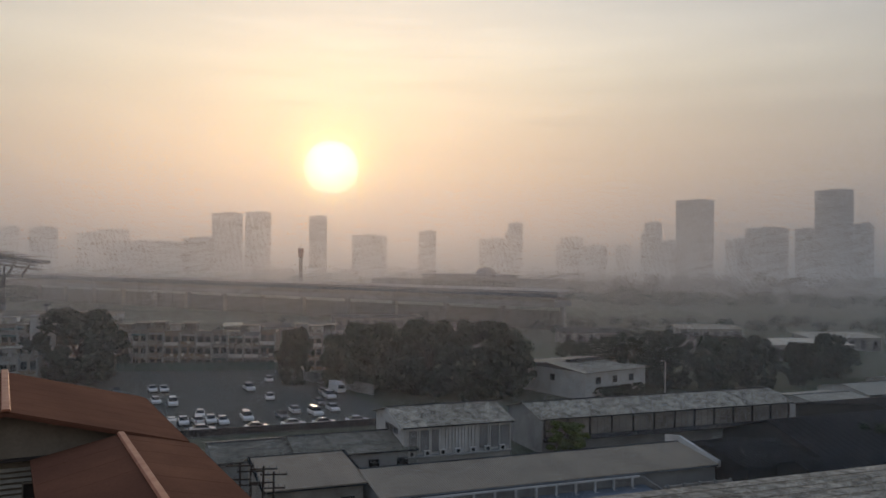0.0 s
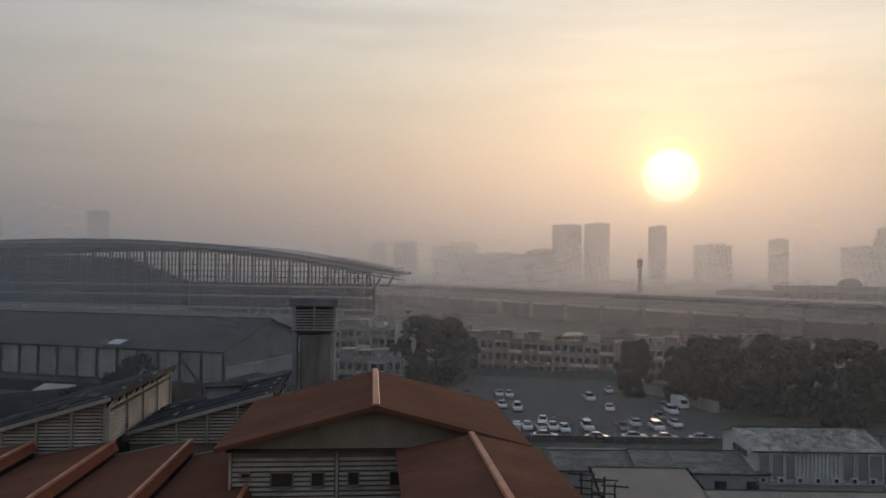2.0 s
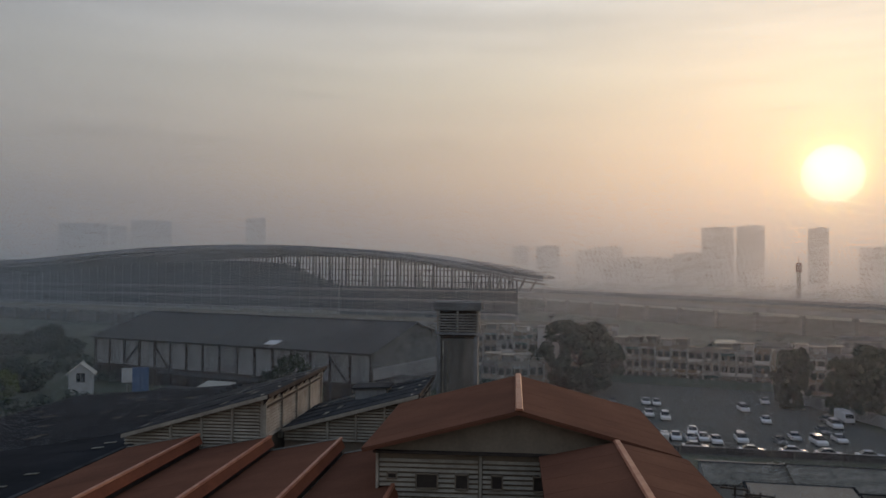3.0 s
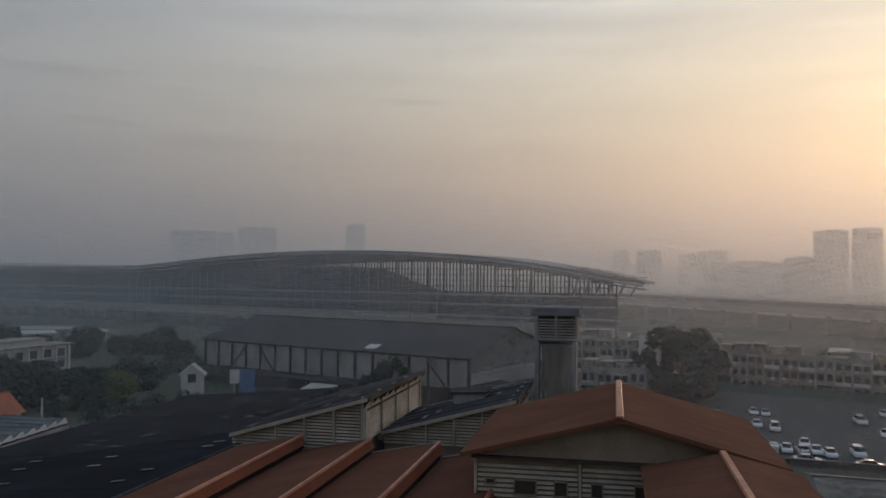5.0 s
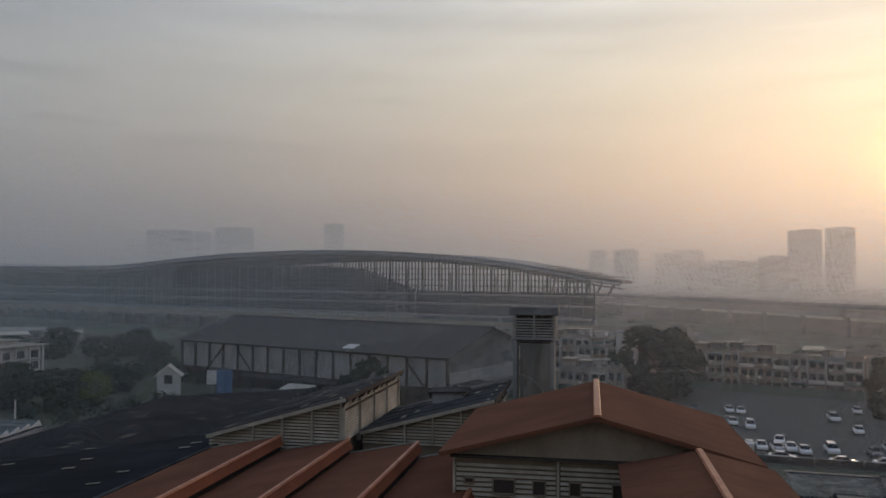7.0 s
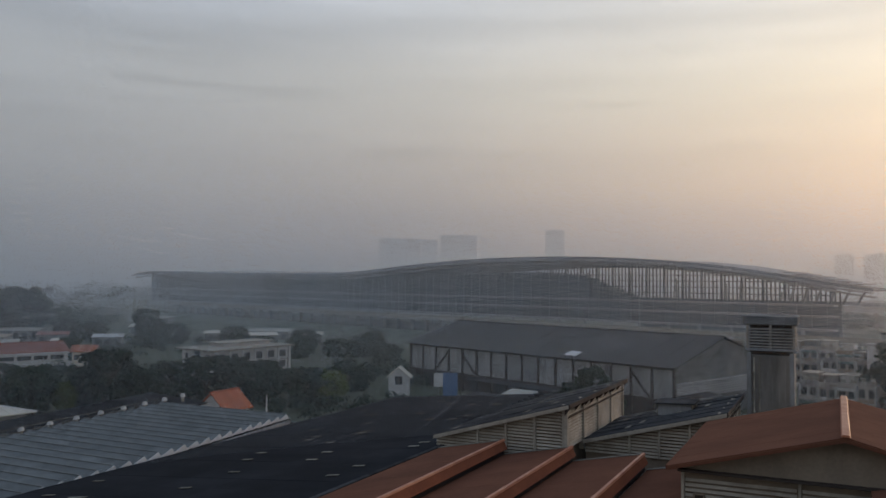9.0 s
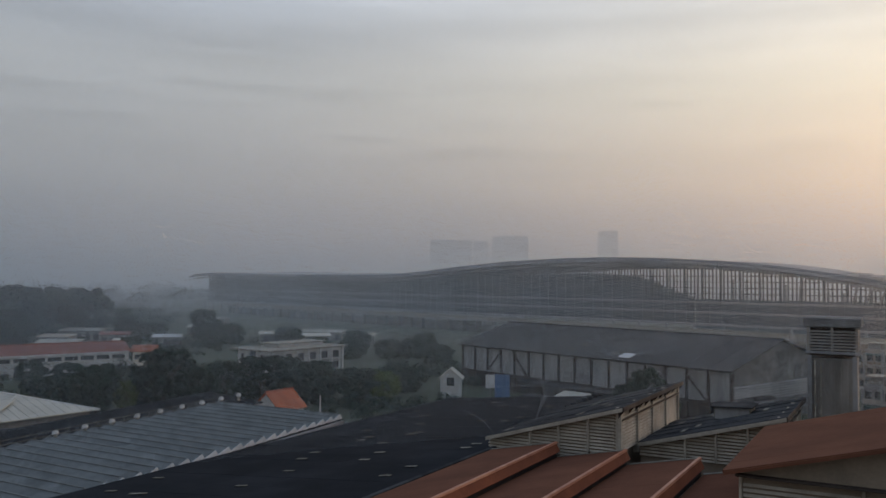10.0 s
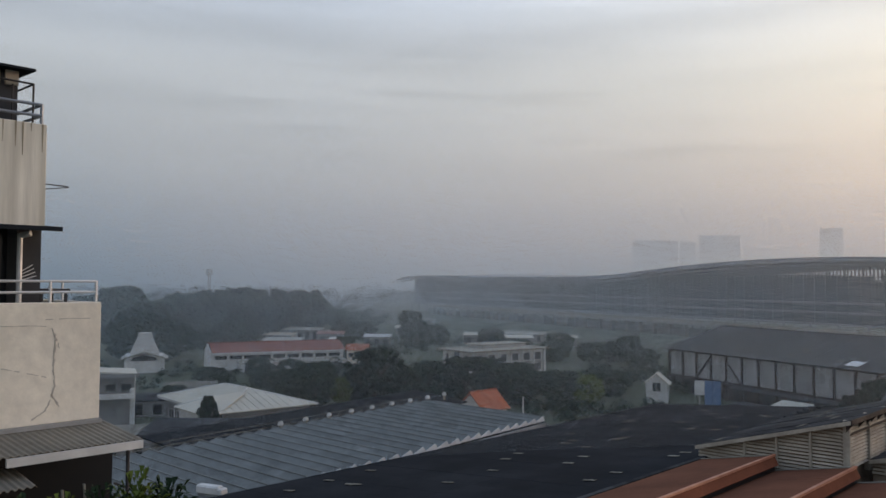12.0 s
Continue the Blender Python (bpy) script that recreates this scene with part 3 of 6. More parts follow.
def black_roof():
    t = thing("black_roofed_shed", "wide low shed with patched black sheet roof", "shed")
    a, b, z0, z1 = -52.0, -28.6, 14.7, 16.75
    y0, y1 = 22.0, 94.0
    up = Vector((b - a, 0, z1 - z0))
    for r in range(5):
        p = Vector((a, 0, z0)) + up * (r / 5)
        roof_plane(t, (p.x, y1, p.z), (p.x, y0, p.z), (p.x + up.x / 5 * 1.03, y1, p.z + up.z / 5 * 1.03), "dark_sheet", 24, 0.06, "roof_sheet", 0.008)
    for k in range(46):
        u, y = random.uniform(0.06, 0.94), random.uniform(30, 90)
        u = round(u * 8) / 8 + random.uniform(-0.02, 0.02)
        x, z = a + (b - a) * u, z0 + (z1 - z0) * u
        part("skylight_patch", slabbed([(x, y, z + 0.09), (x + 0.8, y + 0.15, z + 0.16), (x + 0.8, y + 0.5, z + 0.16), (x, y + 0.35, z + 0.09)], 0.03), "grey_weathered", t)
    part("gutter", boxed((b + 0.25, (y0 + 59) / 2, z1 + 0.05), (0.35, 59 - y0, 0.28)), "grey_sheet", t)
    for x, h in ((a + 0.4, z0), (b - 0.4, z1)):
        part("wall", boxed((x, (y0 + y1) / 2, h / 2 - 0.1), (0.3, y1 - y0 - 1, h - 0.2)), "grey_wall", t)
    for y in (y0 + 0.5, y1 - 0.5):
        part("end_wall", slabbed([(a + 0.4, y, 0), (b - 0.4, y, 0), (b - 0.4, y, z1 - 0.1), (a + 0.4, y, z0 - 0.1)], 0.3, (0, 1, 0)), "grey_wall", t)
    for k in range(16):
        y = 61 + 2.0 * k
        part("roof_vent", boxed((-29.3 - 0.12 * k, y, 16.95), (0.7, 0.4, 0.5), 20, 0.08), "grey_sheet", t)


black_roof()


def folded_roof():
    t = thing("folded_roof_shed", "long shed roofed in pale zinc folded sheets with white tooth ends", "shed")
    n, y0, y1 = 30, 24.0, 83.5
    st = (y1 - y0) / n
    bm = bmesh.new()
    strip = mesh_of(boxed((10.25, st * 0.76, 0.645), (20.5, 0.16, 0.05)), "ridge_strip")
    # dark strip that paints the shadow in each fold's valley
    valley_shade = mesh_of(boxed((10.25, 0.05, 0.04), (20.5, 0.22, 0.04)), "valley_gutter")
    for k in range(14):
        a, b, u = 20.5 / 14 * k, 20.5 / 14 * (k + 1) + 0.03, 0.012 * (k % 2)
        slab(bm, [(a, 0, u), (b, 0, u), (b, st * 0.78, 0.62 + u), (a, st * 0.78, 0.62 + u)], 0.06)
        slab(bm, [(a, st * 0.78, 0.62 + u), (b, st * 0.78, 0.62 + u), (b, st, u), (a, st, u)], 0.06)
    fold = mesh_of(bm, "roof_fold")
    tooth = mesh_of(slabbed([(20.55, 0, 0.0), (20.55, st * 0.78, 0.62), (20.55, st, 0.0)], 0.12, (1, 0, 0)), "tooth_end")
    for k in range(n):
        y = y0 + st * k
        dx = -56.3 - 20.5 - (y - 36) * 0.112
        o = part("roof_fold", fold, "folded_sheet", t)
        o.location = (dx, y, 12.7)
        part("ridge_strip", strip, "folded_sheet", t).location = (dx, y, 12.7)
        part("valley_gutter", valley_shade, "dark_sheet", t).location = (dx, y, 12.7)
        e = part("tooth_end", tooth, "white_wall", t)
        e.location = (dx, y, 12.7)
    part("wall", slabbed([(-54.6, 25, 0), (-60.6, 83, 0), (-60.6, 83, 12.6), (-54.6, 25, 12.6)], 0.3, (-1, 0, 0)), "grey_wall", t)
    part("wall", slabbed([(-73.4, 25, 0), (-80, 83, 0), (-80, 83, 12.6), (-73.4, 25, 12.6)], 0.3, (1, 0, 0)), "grey_wall", t)
    part("wall", boxed((-70, 83, 6.2), (20, 0.3, 12.4)), "grey_wall", t)
    part("gutter", slabbed([(-75.2, 25, 12.75), (-81.6, 83.4, 12.75), (-81.9, 83.4, 12.75), (-75.5, 25, 12.75)], 0.25), "weathered_sheet", t)


folded_roof()


def tank_tower():
    t = thing("louvred_tower", "square service tower with louvred head and stained shaft", "tower")
    x0, x1, y0, y1 = -7.0, -3.35, 75.0, 78.6
    cx, cy = (x0 + x1) / 2, (y0 + y1) / 2
    part("shaft", boxed((cx, cy, 11.9), (x1 - x0, y1 - y0, 23.8), 0, 0.05), "dark_stain_wall", t)
    part("head", boxed((cx, cy, 25.2), (x1 - x0 - 0.3, y1 - y0 - 0.3, 2.4)), "timber_dark", t)
    louvers(t, (x0, y0), (x1, y0), 24.45, 26.3, "old_plaster", (0, -1), 0.25)
    louvers(t, (x1, y0), (x1, y1), 24.45, 26.3, "old_plaster", (1, 0), 0.25)
    for x, y in ((x0, y0), (cx, y0), (x1, y0), (x1, y1), (x0, y1)):
        part("post", boxed((x, y - 0.05, 25.3), (0.18, 0.3, 2.2)), "old_plaster", t)
    part("ledge", boxed((cx, cy, 24.25), (x1 - x0 + 0.5, y1 - y0 + 0.5, 0.2), 0, 0.04), "grey_wall", t)
    part("roof", boxed((cx, cy, 26.75), (x1 - x0 + 0.7, y1 - y0 + 0.7, 0.75), 0, 0.06), "stone_wall", t)
    for dx in (0.5, 0.95):
        part("downpipe", tubed((x0 + dx, y0 - 0.08, 12), (x0 + dx, y0 - 0.08, 23.6), 0.06), "weathered_sheet", t)
    for x in (x0 + 0.1, x1 - 0.15):
        part("pilaster", boxed((x, y0 - 0.06, 12), (0.35, 0.2, 24)), "grey_wall", t)
    for k in range(3):
        part("rib", boxed((cx + 0.1 + 0.5 * k, y0 - 0.05, 12), (0.12, 0.14, 23.4)), "dark_stain_wall", t)


tank_tower()


def warehouse():
    t = thing("old_warehouse", "long old warehouse with white panels and dark timber frame", "warehouse", at=(-31.3, 178.0, 0), turn=157.9)
    # local x runs along the front, local -y points to the back
    L, W, e, r = 86.6, 39.0, 11.9, 17.5
    roof_plane(t, (L + 1, 1.2, e - 0.2), (-1, 1.2, e - 0.2), (L + 1, -W / 2, r), "dark_roof_tile", 30, 0.15, "roof_sheet", 0.03)
    roof_plane(t, (-1, -W - 1.2, e - 0.2), (L + 1, -W - 1.2, e - 0.2), (-1, -W / 2, r), "dark_roof_tile", 30, 0.15, "roof_sheet", 0.03)
    part("ridge_cap", boxed((L / 2, -W / 2, r + 0.1), (L + 2, 0.7, 0.25)), "grey_sheet", t)
    for x in (0, L):
        part("gable_wall", slabbed([(x, 0, 0), (x, -W, 0), (x, -W, e), (x, -W / 2, r - 0.2), (x, 0, e)], 0.4, (1 if x == 0 else -1, 0, 0)), "stone_wall", t)
    part("wall", boxed((L / 2, -1.6, 2.3), (L - 0.8, 0.3, 4.6)), "timber_dark", t)
    for k in range(9):
        part("doorway", boxed((6.5 + 9.2 * k, -1.4, 1.7), (4.0, 0.1, 3.4)), "dark_opening_shade", t)
    part("canopy", slabbed([(20, 0.3, 4.2), (62, 0.3, 4.2), (62, 2.4, 3.7), (20, 2.4, 3.7)], 0.12), "grey_sheet", t)
    part("wall", boxed((L / 2, -W + 0.2, e / 2), (L - 0.8, 0.3, e)), "grey_wall", t)
    n = 16
    st = L / n
    for k in range(n):
        m = "panel_white" if k not in (3, 7) else "grey_wall"
        part("wall_panel", boxed((st * (k + 0.5), -0.25, 8.1), (st - 0.4, 0.2, 6.6)), m, t)
    for k in range(n + 1):
        part("post", boxed((st * k, 0.0, 5.9), (0.5, 0.6, 11.8)), "timber_dark", t)
    for z, h in ((4.5, 0.6), (11.4, 0.5)):
        part("beam", boxed((L / 2, 0.05, z), (L, 0.4, h)), "timber_dark", t)
    for x0, x1 in ((st * 14.0, st * 13.05), (st * 11.1, st * 12.0), (st * 1.1, st * 2.0)):
        bm = tubed((x0, 0.2, 4.9), (x1, 0.2, 10.2), 0.24, sides=6)
        part("brace", bm, "timber_dark", t)
    part("skylight", slabbed([(26.6, -0.2, 12.36), (30.0, -0.2, 12.36), (30.0, -2.9, 13.13), (26.6, -2.9, 13.13)], 0.12), "steel_white", t, "pale translucent skylight sheet")
    # louvred lean-to under the gable
    for k in range(7):
        z = 4.8 + 0.52 * k
        part("louver_slat", slabbed([(-0.42, -0.6, z), (-0.42, -W + 4, z), (-0.1, -W + 4, z + 0.3), (-0.1, -0.6, z + 0.3)], 0.05), "panel_white", t)
    part("lean_to_wall", boxed((-2.2, -7.5, 2.6), (3.6, 12, 5.2)), "stone_wall", t)
    part("lean_to_roof", slabbed([(-4.4, -1.0, 4.9), (-4.4, -14, 4.9), (-0.2, -14, 5.7), (-0.2, -1.0, 5.7)], 0.14), "grey_sheet", t)
    roof_rnd = random.Random(31)
    for k in range(16):
        x, y = roof_rnd.uniform(4, L - 6), roof_rnd.uniform(-W / 2 + 2, -1.5)
        z = e - 0.2 + (1.2 - y) * (r - e + 0.2) / (W / 2 + 1.2) + 0.09
        m = (r - e + 0.2) / (W / 2 + 1.2)
        part("roof_patch", slabbed([(x, y, z), (x + 2.0, y, z), (x + 2.0, y - 1.1, z + 1.1 * m), (x, y - 1.1, z + 1.1 * m)], 0.04), roof_rnd.choice(("grey_weathered", "dark_sheet", "dark_sheet")), t)


warehouse()

# ------------------------------------------------------------------ far: railway station, viaduct, towers
SD = Vector((0.954, -0.30, 0.0))   # along the station's front, towards the tip
SB = Vector((0.30, 0.954, 0.0))    # away from the camera
S0 = Vector((-605.0, 583.0, 0.0))  # the far end of its front


def station():
    t = thing("railway_station", "huge hazy railway station with swept metal roof and glazed front", "station")
    # height of the roof's front edge along the front
    prof = ((0, 33.2), (24, 36.2), (150, 34.6), (300, 33.8), (330, 35.5), (375, 39.3), (420, 42.2), (470, 43.6), (520, 42.8), (570, 39.6), (609, 34.6), (632, 30.4), (650, 26.6))

    def top(s):
        for (a, h), (b, g) in zip(prof, prof[1:]):
            if a <= s <= b:
                f = (s - a) / (b - a)
                return h + (g - h) * f
        return prof[-1][1]

    def smooth_top(s):
        return sum(top(min(650, max(0, s + d))) for d in (-18, -9, 0, 9, 18)) / 5

    n = 66
    for name, y0, y1, dz, th in (("roof", -6, 95, 0.0, 1.3), ("fascia", -9, -5.2, -1.5, 0.8), ("fascia", -4, 0, -3.4, 0.7)):
        bm = bmesh.new()
        rows = []
        for k in range(n + 1):
            s = 650 * k / n
            h = smooth_top(s) + dz
            h2 = h + (2.0 if name == "roof" and s < 300 else 0.0)
            p = S0 + SD * s
            deep = y1 if name != "roof" else y1 - 82 * min(1.0, max(0.0, (s - 510) / 130))
            rows.append([bm.verts.new(q) for q in (p + SB * y0 + Vector((0, 0, h)), p + SB * deep + Vector((0, 0, h2)), p + SB * deep + Vector((0, 0, h2 - th)), p + SB * y0 + Vector((0, 0, h - th)))])
        for r, q in zip(rows, rows[1:]):
            for i in range(4):
                bm.faces.new((r[i], q[i], q[(i + 1) % 4], r[(i + 1) % 4]))
        bm.faces.new(rows[0][::-1])
        bm.faces.new(rows[-1])
        part(name, bm, "station_roof" if name == "roof" else "station_edge", t)
    # closed dark hall and its storeys
    def run(name, s0, s1, y, z0, z1, mat, depth=1.0):
        a, b = S0 + SD * s0 + SB * y, S0 + SD * s1 + SB * y
        return part(name, slabbed([a + Vector((0, 0, z0)), b + Vector((0, 0, z0)), b + Vector((0, 0, z1)), a + Vector((0, 0, z1))], depth, SB), mat, t)
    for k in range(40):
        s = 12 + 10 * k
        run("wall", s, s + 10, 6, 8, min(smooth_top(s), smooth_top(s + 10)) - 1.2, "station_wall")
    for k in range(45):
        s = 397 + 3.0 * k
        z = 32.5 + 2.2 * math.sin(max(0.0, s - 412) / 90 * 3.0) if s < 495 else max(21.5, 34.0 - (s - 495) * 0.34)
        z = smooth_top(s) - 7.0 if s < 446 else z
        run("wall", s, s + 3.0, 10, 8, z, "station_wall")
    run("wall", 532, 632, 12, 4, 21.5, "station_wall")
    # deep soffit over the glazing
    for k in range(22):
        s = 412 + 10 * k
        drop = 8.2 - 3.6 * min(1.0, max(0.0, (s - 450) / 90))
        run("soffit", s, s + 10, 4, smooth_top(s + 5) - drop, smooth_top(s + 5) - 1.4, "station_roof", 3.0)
    for z in (8.5, 14.5, 19.5):
        run("floor_edge", 15, 632, 2, z, z + 0.8, "station_edge", 6.0)
    for k in range(103):
        s = 425 + 2.03 * k
        z0 = 21.5 if s > 500 else 33.0
        run("mullion", s, s + (1.25 if k % 5 == 0 else 0.62), 9, z0, smooth_top(s) - 4.0, "station_wall", 0.6)
    for k in range(52):
        s = 300 + 6.45 * k
        run("facade_post", s, s + 0.42, 1.2, 9.3, smooth_top(s) - 8.6, "station_post", 0.5)
    for k in range(40):
        s = 20 + 16.2 * k
        run("column", s, s + 1.1, -2, 0, 9, "station_edge", 1.1)
    for z in (24.0, 27.0, 30.0, 33.0):
        for s in range(500, 630, 10):
            if smooth_top(s + 10) - 4.0 > z:
                run("transom", s, s + 10, 9.3, z, z + 0.45, "station_wall", 0.5)
    # raking struts under the tip
    for k in range(6):
        p = S0 + SD * (614 + 5.6 * k)
        part("strut", tubed(p + Vector((0, 0, 21)), p + SD * 5 - SB * 5 + Vector((0, 0, smooth_top(608 + 5.6 * k) - 2.6)), 0.55), "station_edge", t)
        part("roof_fin", slabbed([p - SB * 8 + Vector((0, 0, smooth_top(606 + 5.6 * k) - 0.1)), p - SB * 8 + SD * 5 + Vector((0, 0, smooth_top(611 + 5.6 * k) + 0.5)), p + SB * 10 + SD * 5 + Vector((0, 0, smooth_top(611 + 5.6 * k) + 0.5)), p + SB * 10 + Vector((0, 0, smooth_top(606 + 5.6 * k) - 0.1))], 0.5), "station_edge", t)


station()


def viaduct(name, label, a, b, z, width, bays, deck=1.6):
    t = thing(name, label, "viaduct")
    a, b = Vector((*a, 0)), Vector((*b, 0))
    w = (b - a).normalized()
    s = Vector((-w.y, w.x, 0))
    up = Vector((0, 0, 1))
    part("deck", slabbed([a - s * width / 2 + up * z, b - s * width / 2 + up * z, b + s * width / 2 + up * z, a + s * width / 2 + up * z], deck), "concrete", t)
    for q in (-1, 1):
        part("parapet", slabbed([a + s * q * width / 2 + up * z, b + s * q * width / 2 + up * z, b + s * q * width / 2 + up * (z + 1.1), a + s * q * width / 2 + up * (z + 1.1)], 0.3, s * -q), "weathered_sheet", t)
    back = s * (width * 0.2)
    part("screen_wall", slabbed([a + back, b + back, b + back + up * (z - deck - 2.2), a + back + up * (z - deck - 2.2)], 0.4, s), "grey_wall", t)
    for k in range(bays + 1):
        p = a + (b - a) * (k / bays)
        part("pier", slabbed([p - w * 0.9 - s * 1.2, p + w * 0.9 - s * 1.2, p + w * 0.9 + s * 1.2, p - w * 0.9 + s * 1.2], z - deck, (0, 0, 1)), "concrete", t)
    return t


viaduct("access_road", "raised concrete access road on short piers before the station", (-520, 540), (40, 330), 8.0, 12, 46, 1.0)
viaduct("rail_viaduct", "long hazy concrete rail viaduct with covered platform roof", (8, 640), (212, 284), 13.0, 18, 14, 2.4)


def platform_roof():
    t = thing("platform_canopy", "long flat canopy roof over raised rail platforms", "canopy")
    a, b = Vector((14, 655, 0)), Vector((222, 292, 0))
    w = (b - a).normalized()
    s = Vector((-w.y, w.x, 0))
    up = Vector((0, 0, 1))
    part("roof", slabbed([a - s * 14 + up * 16.6, b - s * 14 + up * 16.6, b + s * 14 + up * 17.2, a + s * 14 + up * 17.2], 0.7), "grey_wall", t)
    for k in range(20):
        p, q = a + (b - a) * (k / 20) - s * 13.9, a + (b - a) * ((k + 0.985) / 20) - s * 13.9
        part("fascia_panel", slabbed([p + up * 14.4, q + up * 14.4, q + up * 16.9, p + up * 16.9], 0.25, s), "station_wall", t)
    for k in range(40):
        p = a + (b - a) * ((k + 0.5) / 40)
        part("column", tubed(p + up * 13, p + up * 16.2, 0.35), "station_edge", t)
    for k in range(9):
        p = a + (b - a) * (0.12 + 0.09 * k) - s * 12
        part("wall_panel", slabbed([p + up * 13, p + w * 9 + up * 13, p + w * 9 + up * 16.2, p + up * 16.2], 0.2, s), "concrete", t)


platform_roof()


def tower(az, width, elev, dist, steps=0, label="tall hazy concrete high-rise on the skyline"):
    """A high-rise of the skyline: azimuth and width in degrees, top in degrees over the horizon."""
    t = thing("high_rise", label, "building", "skyline towers", at=(*at_way(az, dist), 0), turn=az)
    w = 2 * dist * math.tan(radians(width / 2))
    h = 30 + dist * math.tan(radians(elev))
    d = min(w * 0.8, 45)
    part("wall", boxed((0, 0, h / 2), (w, d, h)), "tower_wall", t)
    part("roof", boxed((0, 0, h + 0.6), (w + 0.6, d + 0.6, 1.2)), "tower_wall", t)
    part("plant_room", boxed((w * 0.1, 0, h + 2.5), (w * 0.45, d * 0.5, 3.5)), "tower_wall", t)
    fl = int(h / 7)
    band = mesh_of(boxed((0, -d / 2 - 0.2, 0), (w * 0.94, 0.5, 3.2)), "window_band")
    for k in range(2, fl):
        part("window_band", band, "tower_glass", t).location = (0, 0, 7 * k)
    for k in range(steps):
        part("side_block", boxed((w * 0.55 * (1 if k % 2 else -1), 0, h * 0.41), (w * 0.3, d * 0.8, h * 0.82)), "tower_wall", t)


for row in ((-0.4, 1.1, 1.7, 2400), (-2.3, 1.6, 1.72, 2300), (-4.9, 1.3, 1.45, 2500), (-6.4, 1.9, 1.7, 2600), (-8.5, 4.4, 0.95, 1900), (-11.7, 1.9, 1.25, 1850),
            (-13.55, 2.0, 2.95, 1900), (-15.6, 1.7, 3.05, 1900), (-19.65, 1.2, 2.85, 1800), (-23.2, 2.4, 1.6, 1900), (-27.25, 1.2, 1.95, 1750), (-31.9, 2.0, 1.45, 2000)):
    tower(*row)
for row in ((-33.4, 1.0, 2.6, 2000, 1), (-37.3, 1.5, 1.6, 2100, 1), (-38.9, 1.6, 1.05, 2100), (-42.75, 1.15, 2.65, 1900, 1), (-43.8, 0.9, 1.4, 1900), (-45.45, 2.4, 4.1, 1700),
            (-49.95, 2.6, 2.25, 1650, 1), (-52.2, 1.1, 2.2, 1600), (-53.9, 2.2, 4.6, 1550), (-55.6, 1.1, 2.5, 1600)):
    tower(*row)
for row in ((27.9, 1.1, 2.8, 4400), (29.3, 1.9, 2.8, 4400), (26.7, 1.0, 2.7, 4400), (24.65, 2.5, 3.1, 4400), (17.95, 1.3, 3.45, 4200), (-48.0, 1.2, 1.5, 2200), (-40.8, 1.0, 1.1, 2300)):
    tower(*row, label="faint grey high-rise almost lost in haze")


def terminal():
    t = thing("terminal_building", "low pale terminal building with round dome behind the viaduct", "building", at=(*at_way(-30.3, 620), 0), turn=-33)
    part("wall", boxed((0, 0, 9.5), (70, 30, 19)), "grey_wall", t)
    part("wing", boxed((50, 0, 8.5), (40, 26, 17)), "grey_wall", t)
    part("wing", boxed((-52, 4, 8.0), (44, 24, 16)), "grey_wall", t)
    part("roof", boxed((0, 0, 19.4), (72, 32, 0.8)), "station_roof", t)
    bm = bmesh.new()
    bmesh.ops.create_uvsphere(bm, u_segments=20, v_segments=10, radius=8)
    for v in bm.verts:
        v.co.z = max(0, v.co.z) * 0.75 + 19.4
        v.co.x += 12
    part("dome", bm, "grey_wall", t)
    for k in range(14):
        window(t, (-32 + 4.9 * k, -15.1, 13), 3.2, 4, 0, "grey_wall", 0.3)


terminal()


def mast(name, label, x, y, h, w=3.0, mat="steel_dark"):
    t = thing(name, label, "mast", at=(x, y, 0))
    for k in range(4):
        a = k * math.tau / 4
        part("leg", tubed((math.cos(a) * w / 2, math.sin(a) * w / 2, 0), (math.cos(a) * w / 4, math.sin(a) * w / 4, h), 0.22, sides=5), mat, t)
    for k in range(int(h / 4)):
        z = 4 * k
        f = 0.5 - 0.25 * z / h
        part("brace", tubed((w * f, 0, z), (-w * f * 0.9, 0, z + 4), 0.14, sides=4), mat, t)
        part("brace", tubed((0, w * f, z), (0, -w * f * 0.9, z + 4), 0.14, sides=4), mat, t)
    part("head", boxed((0, 0, h - 3), (w * 0.95, w * 0.9, 6)), "steel_red" if mat == "steel_dark" else mat, t)
    part("aerial", tubed((0, 0, h), (0, 0, h + 4), 0.15), mat, t)


mast("lattice_mast", "thin lattice mast with aerial panels beside the rail line", *at_way(-18.5, 560), 37)
mast("water_mast", "slim grey mast above distant woods", *at_way(59.3, 900), 42, 5, "concrete")

# ------------------------------------------------------------------ sheds round the car park
ET = -6.5


def east(u, v, z=0.0):
    """From the sheds' own grid to the world."""
    c, s = math.cos(radians(ET)), math.sin(radians(ET))
    return c * u - s * v, s * u + c * v, z


def east_shed(name, label, u0, u1, v0, v1, eave, ridge, roof, wall, **kw):
    return gable_shed(name, label, east((u0 + u1) / 2, (v0 + v1) / 2), ET, u1 - u0, v1 - v0, eave, ridge, roof, wall, **kw)


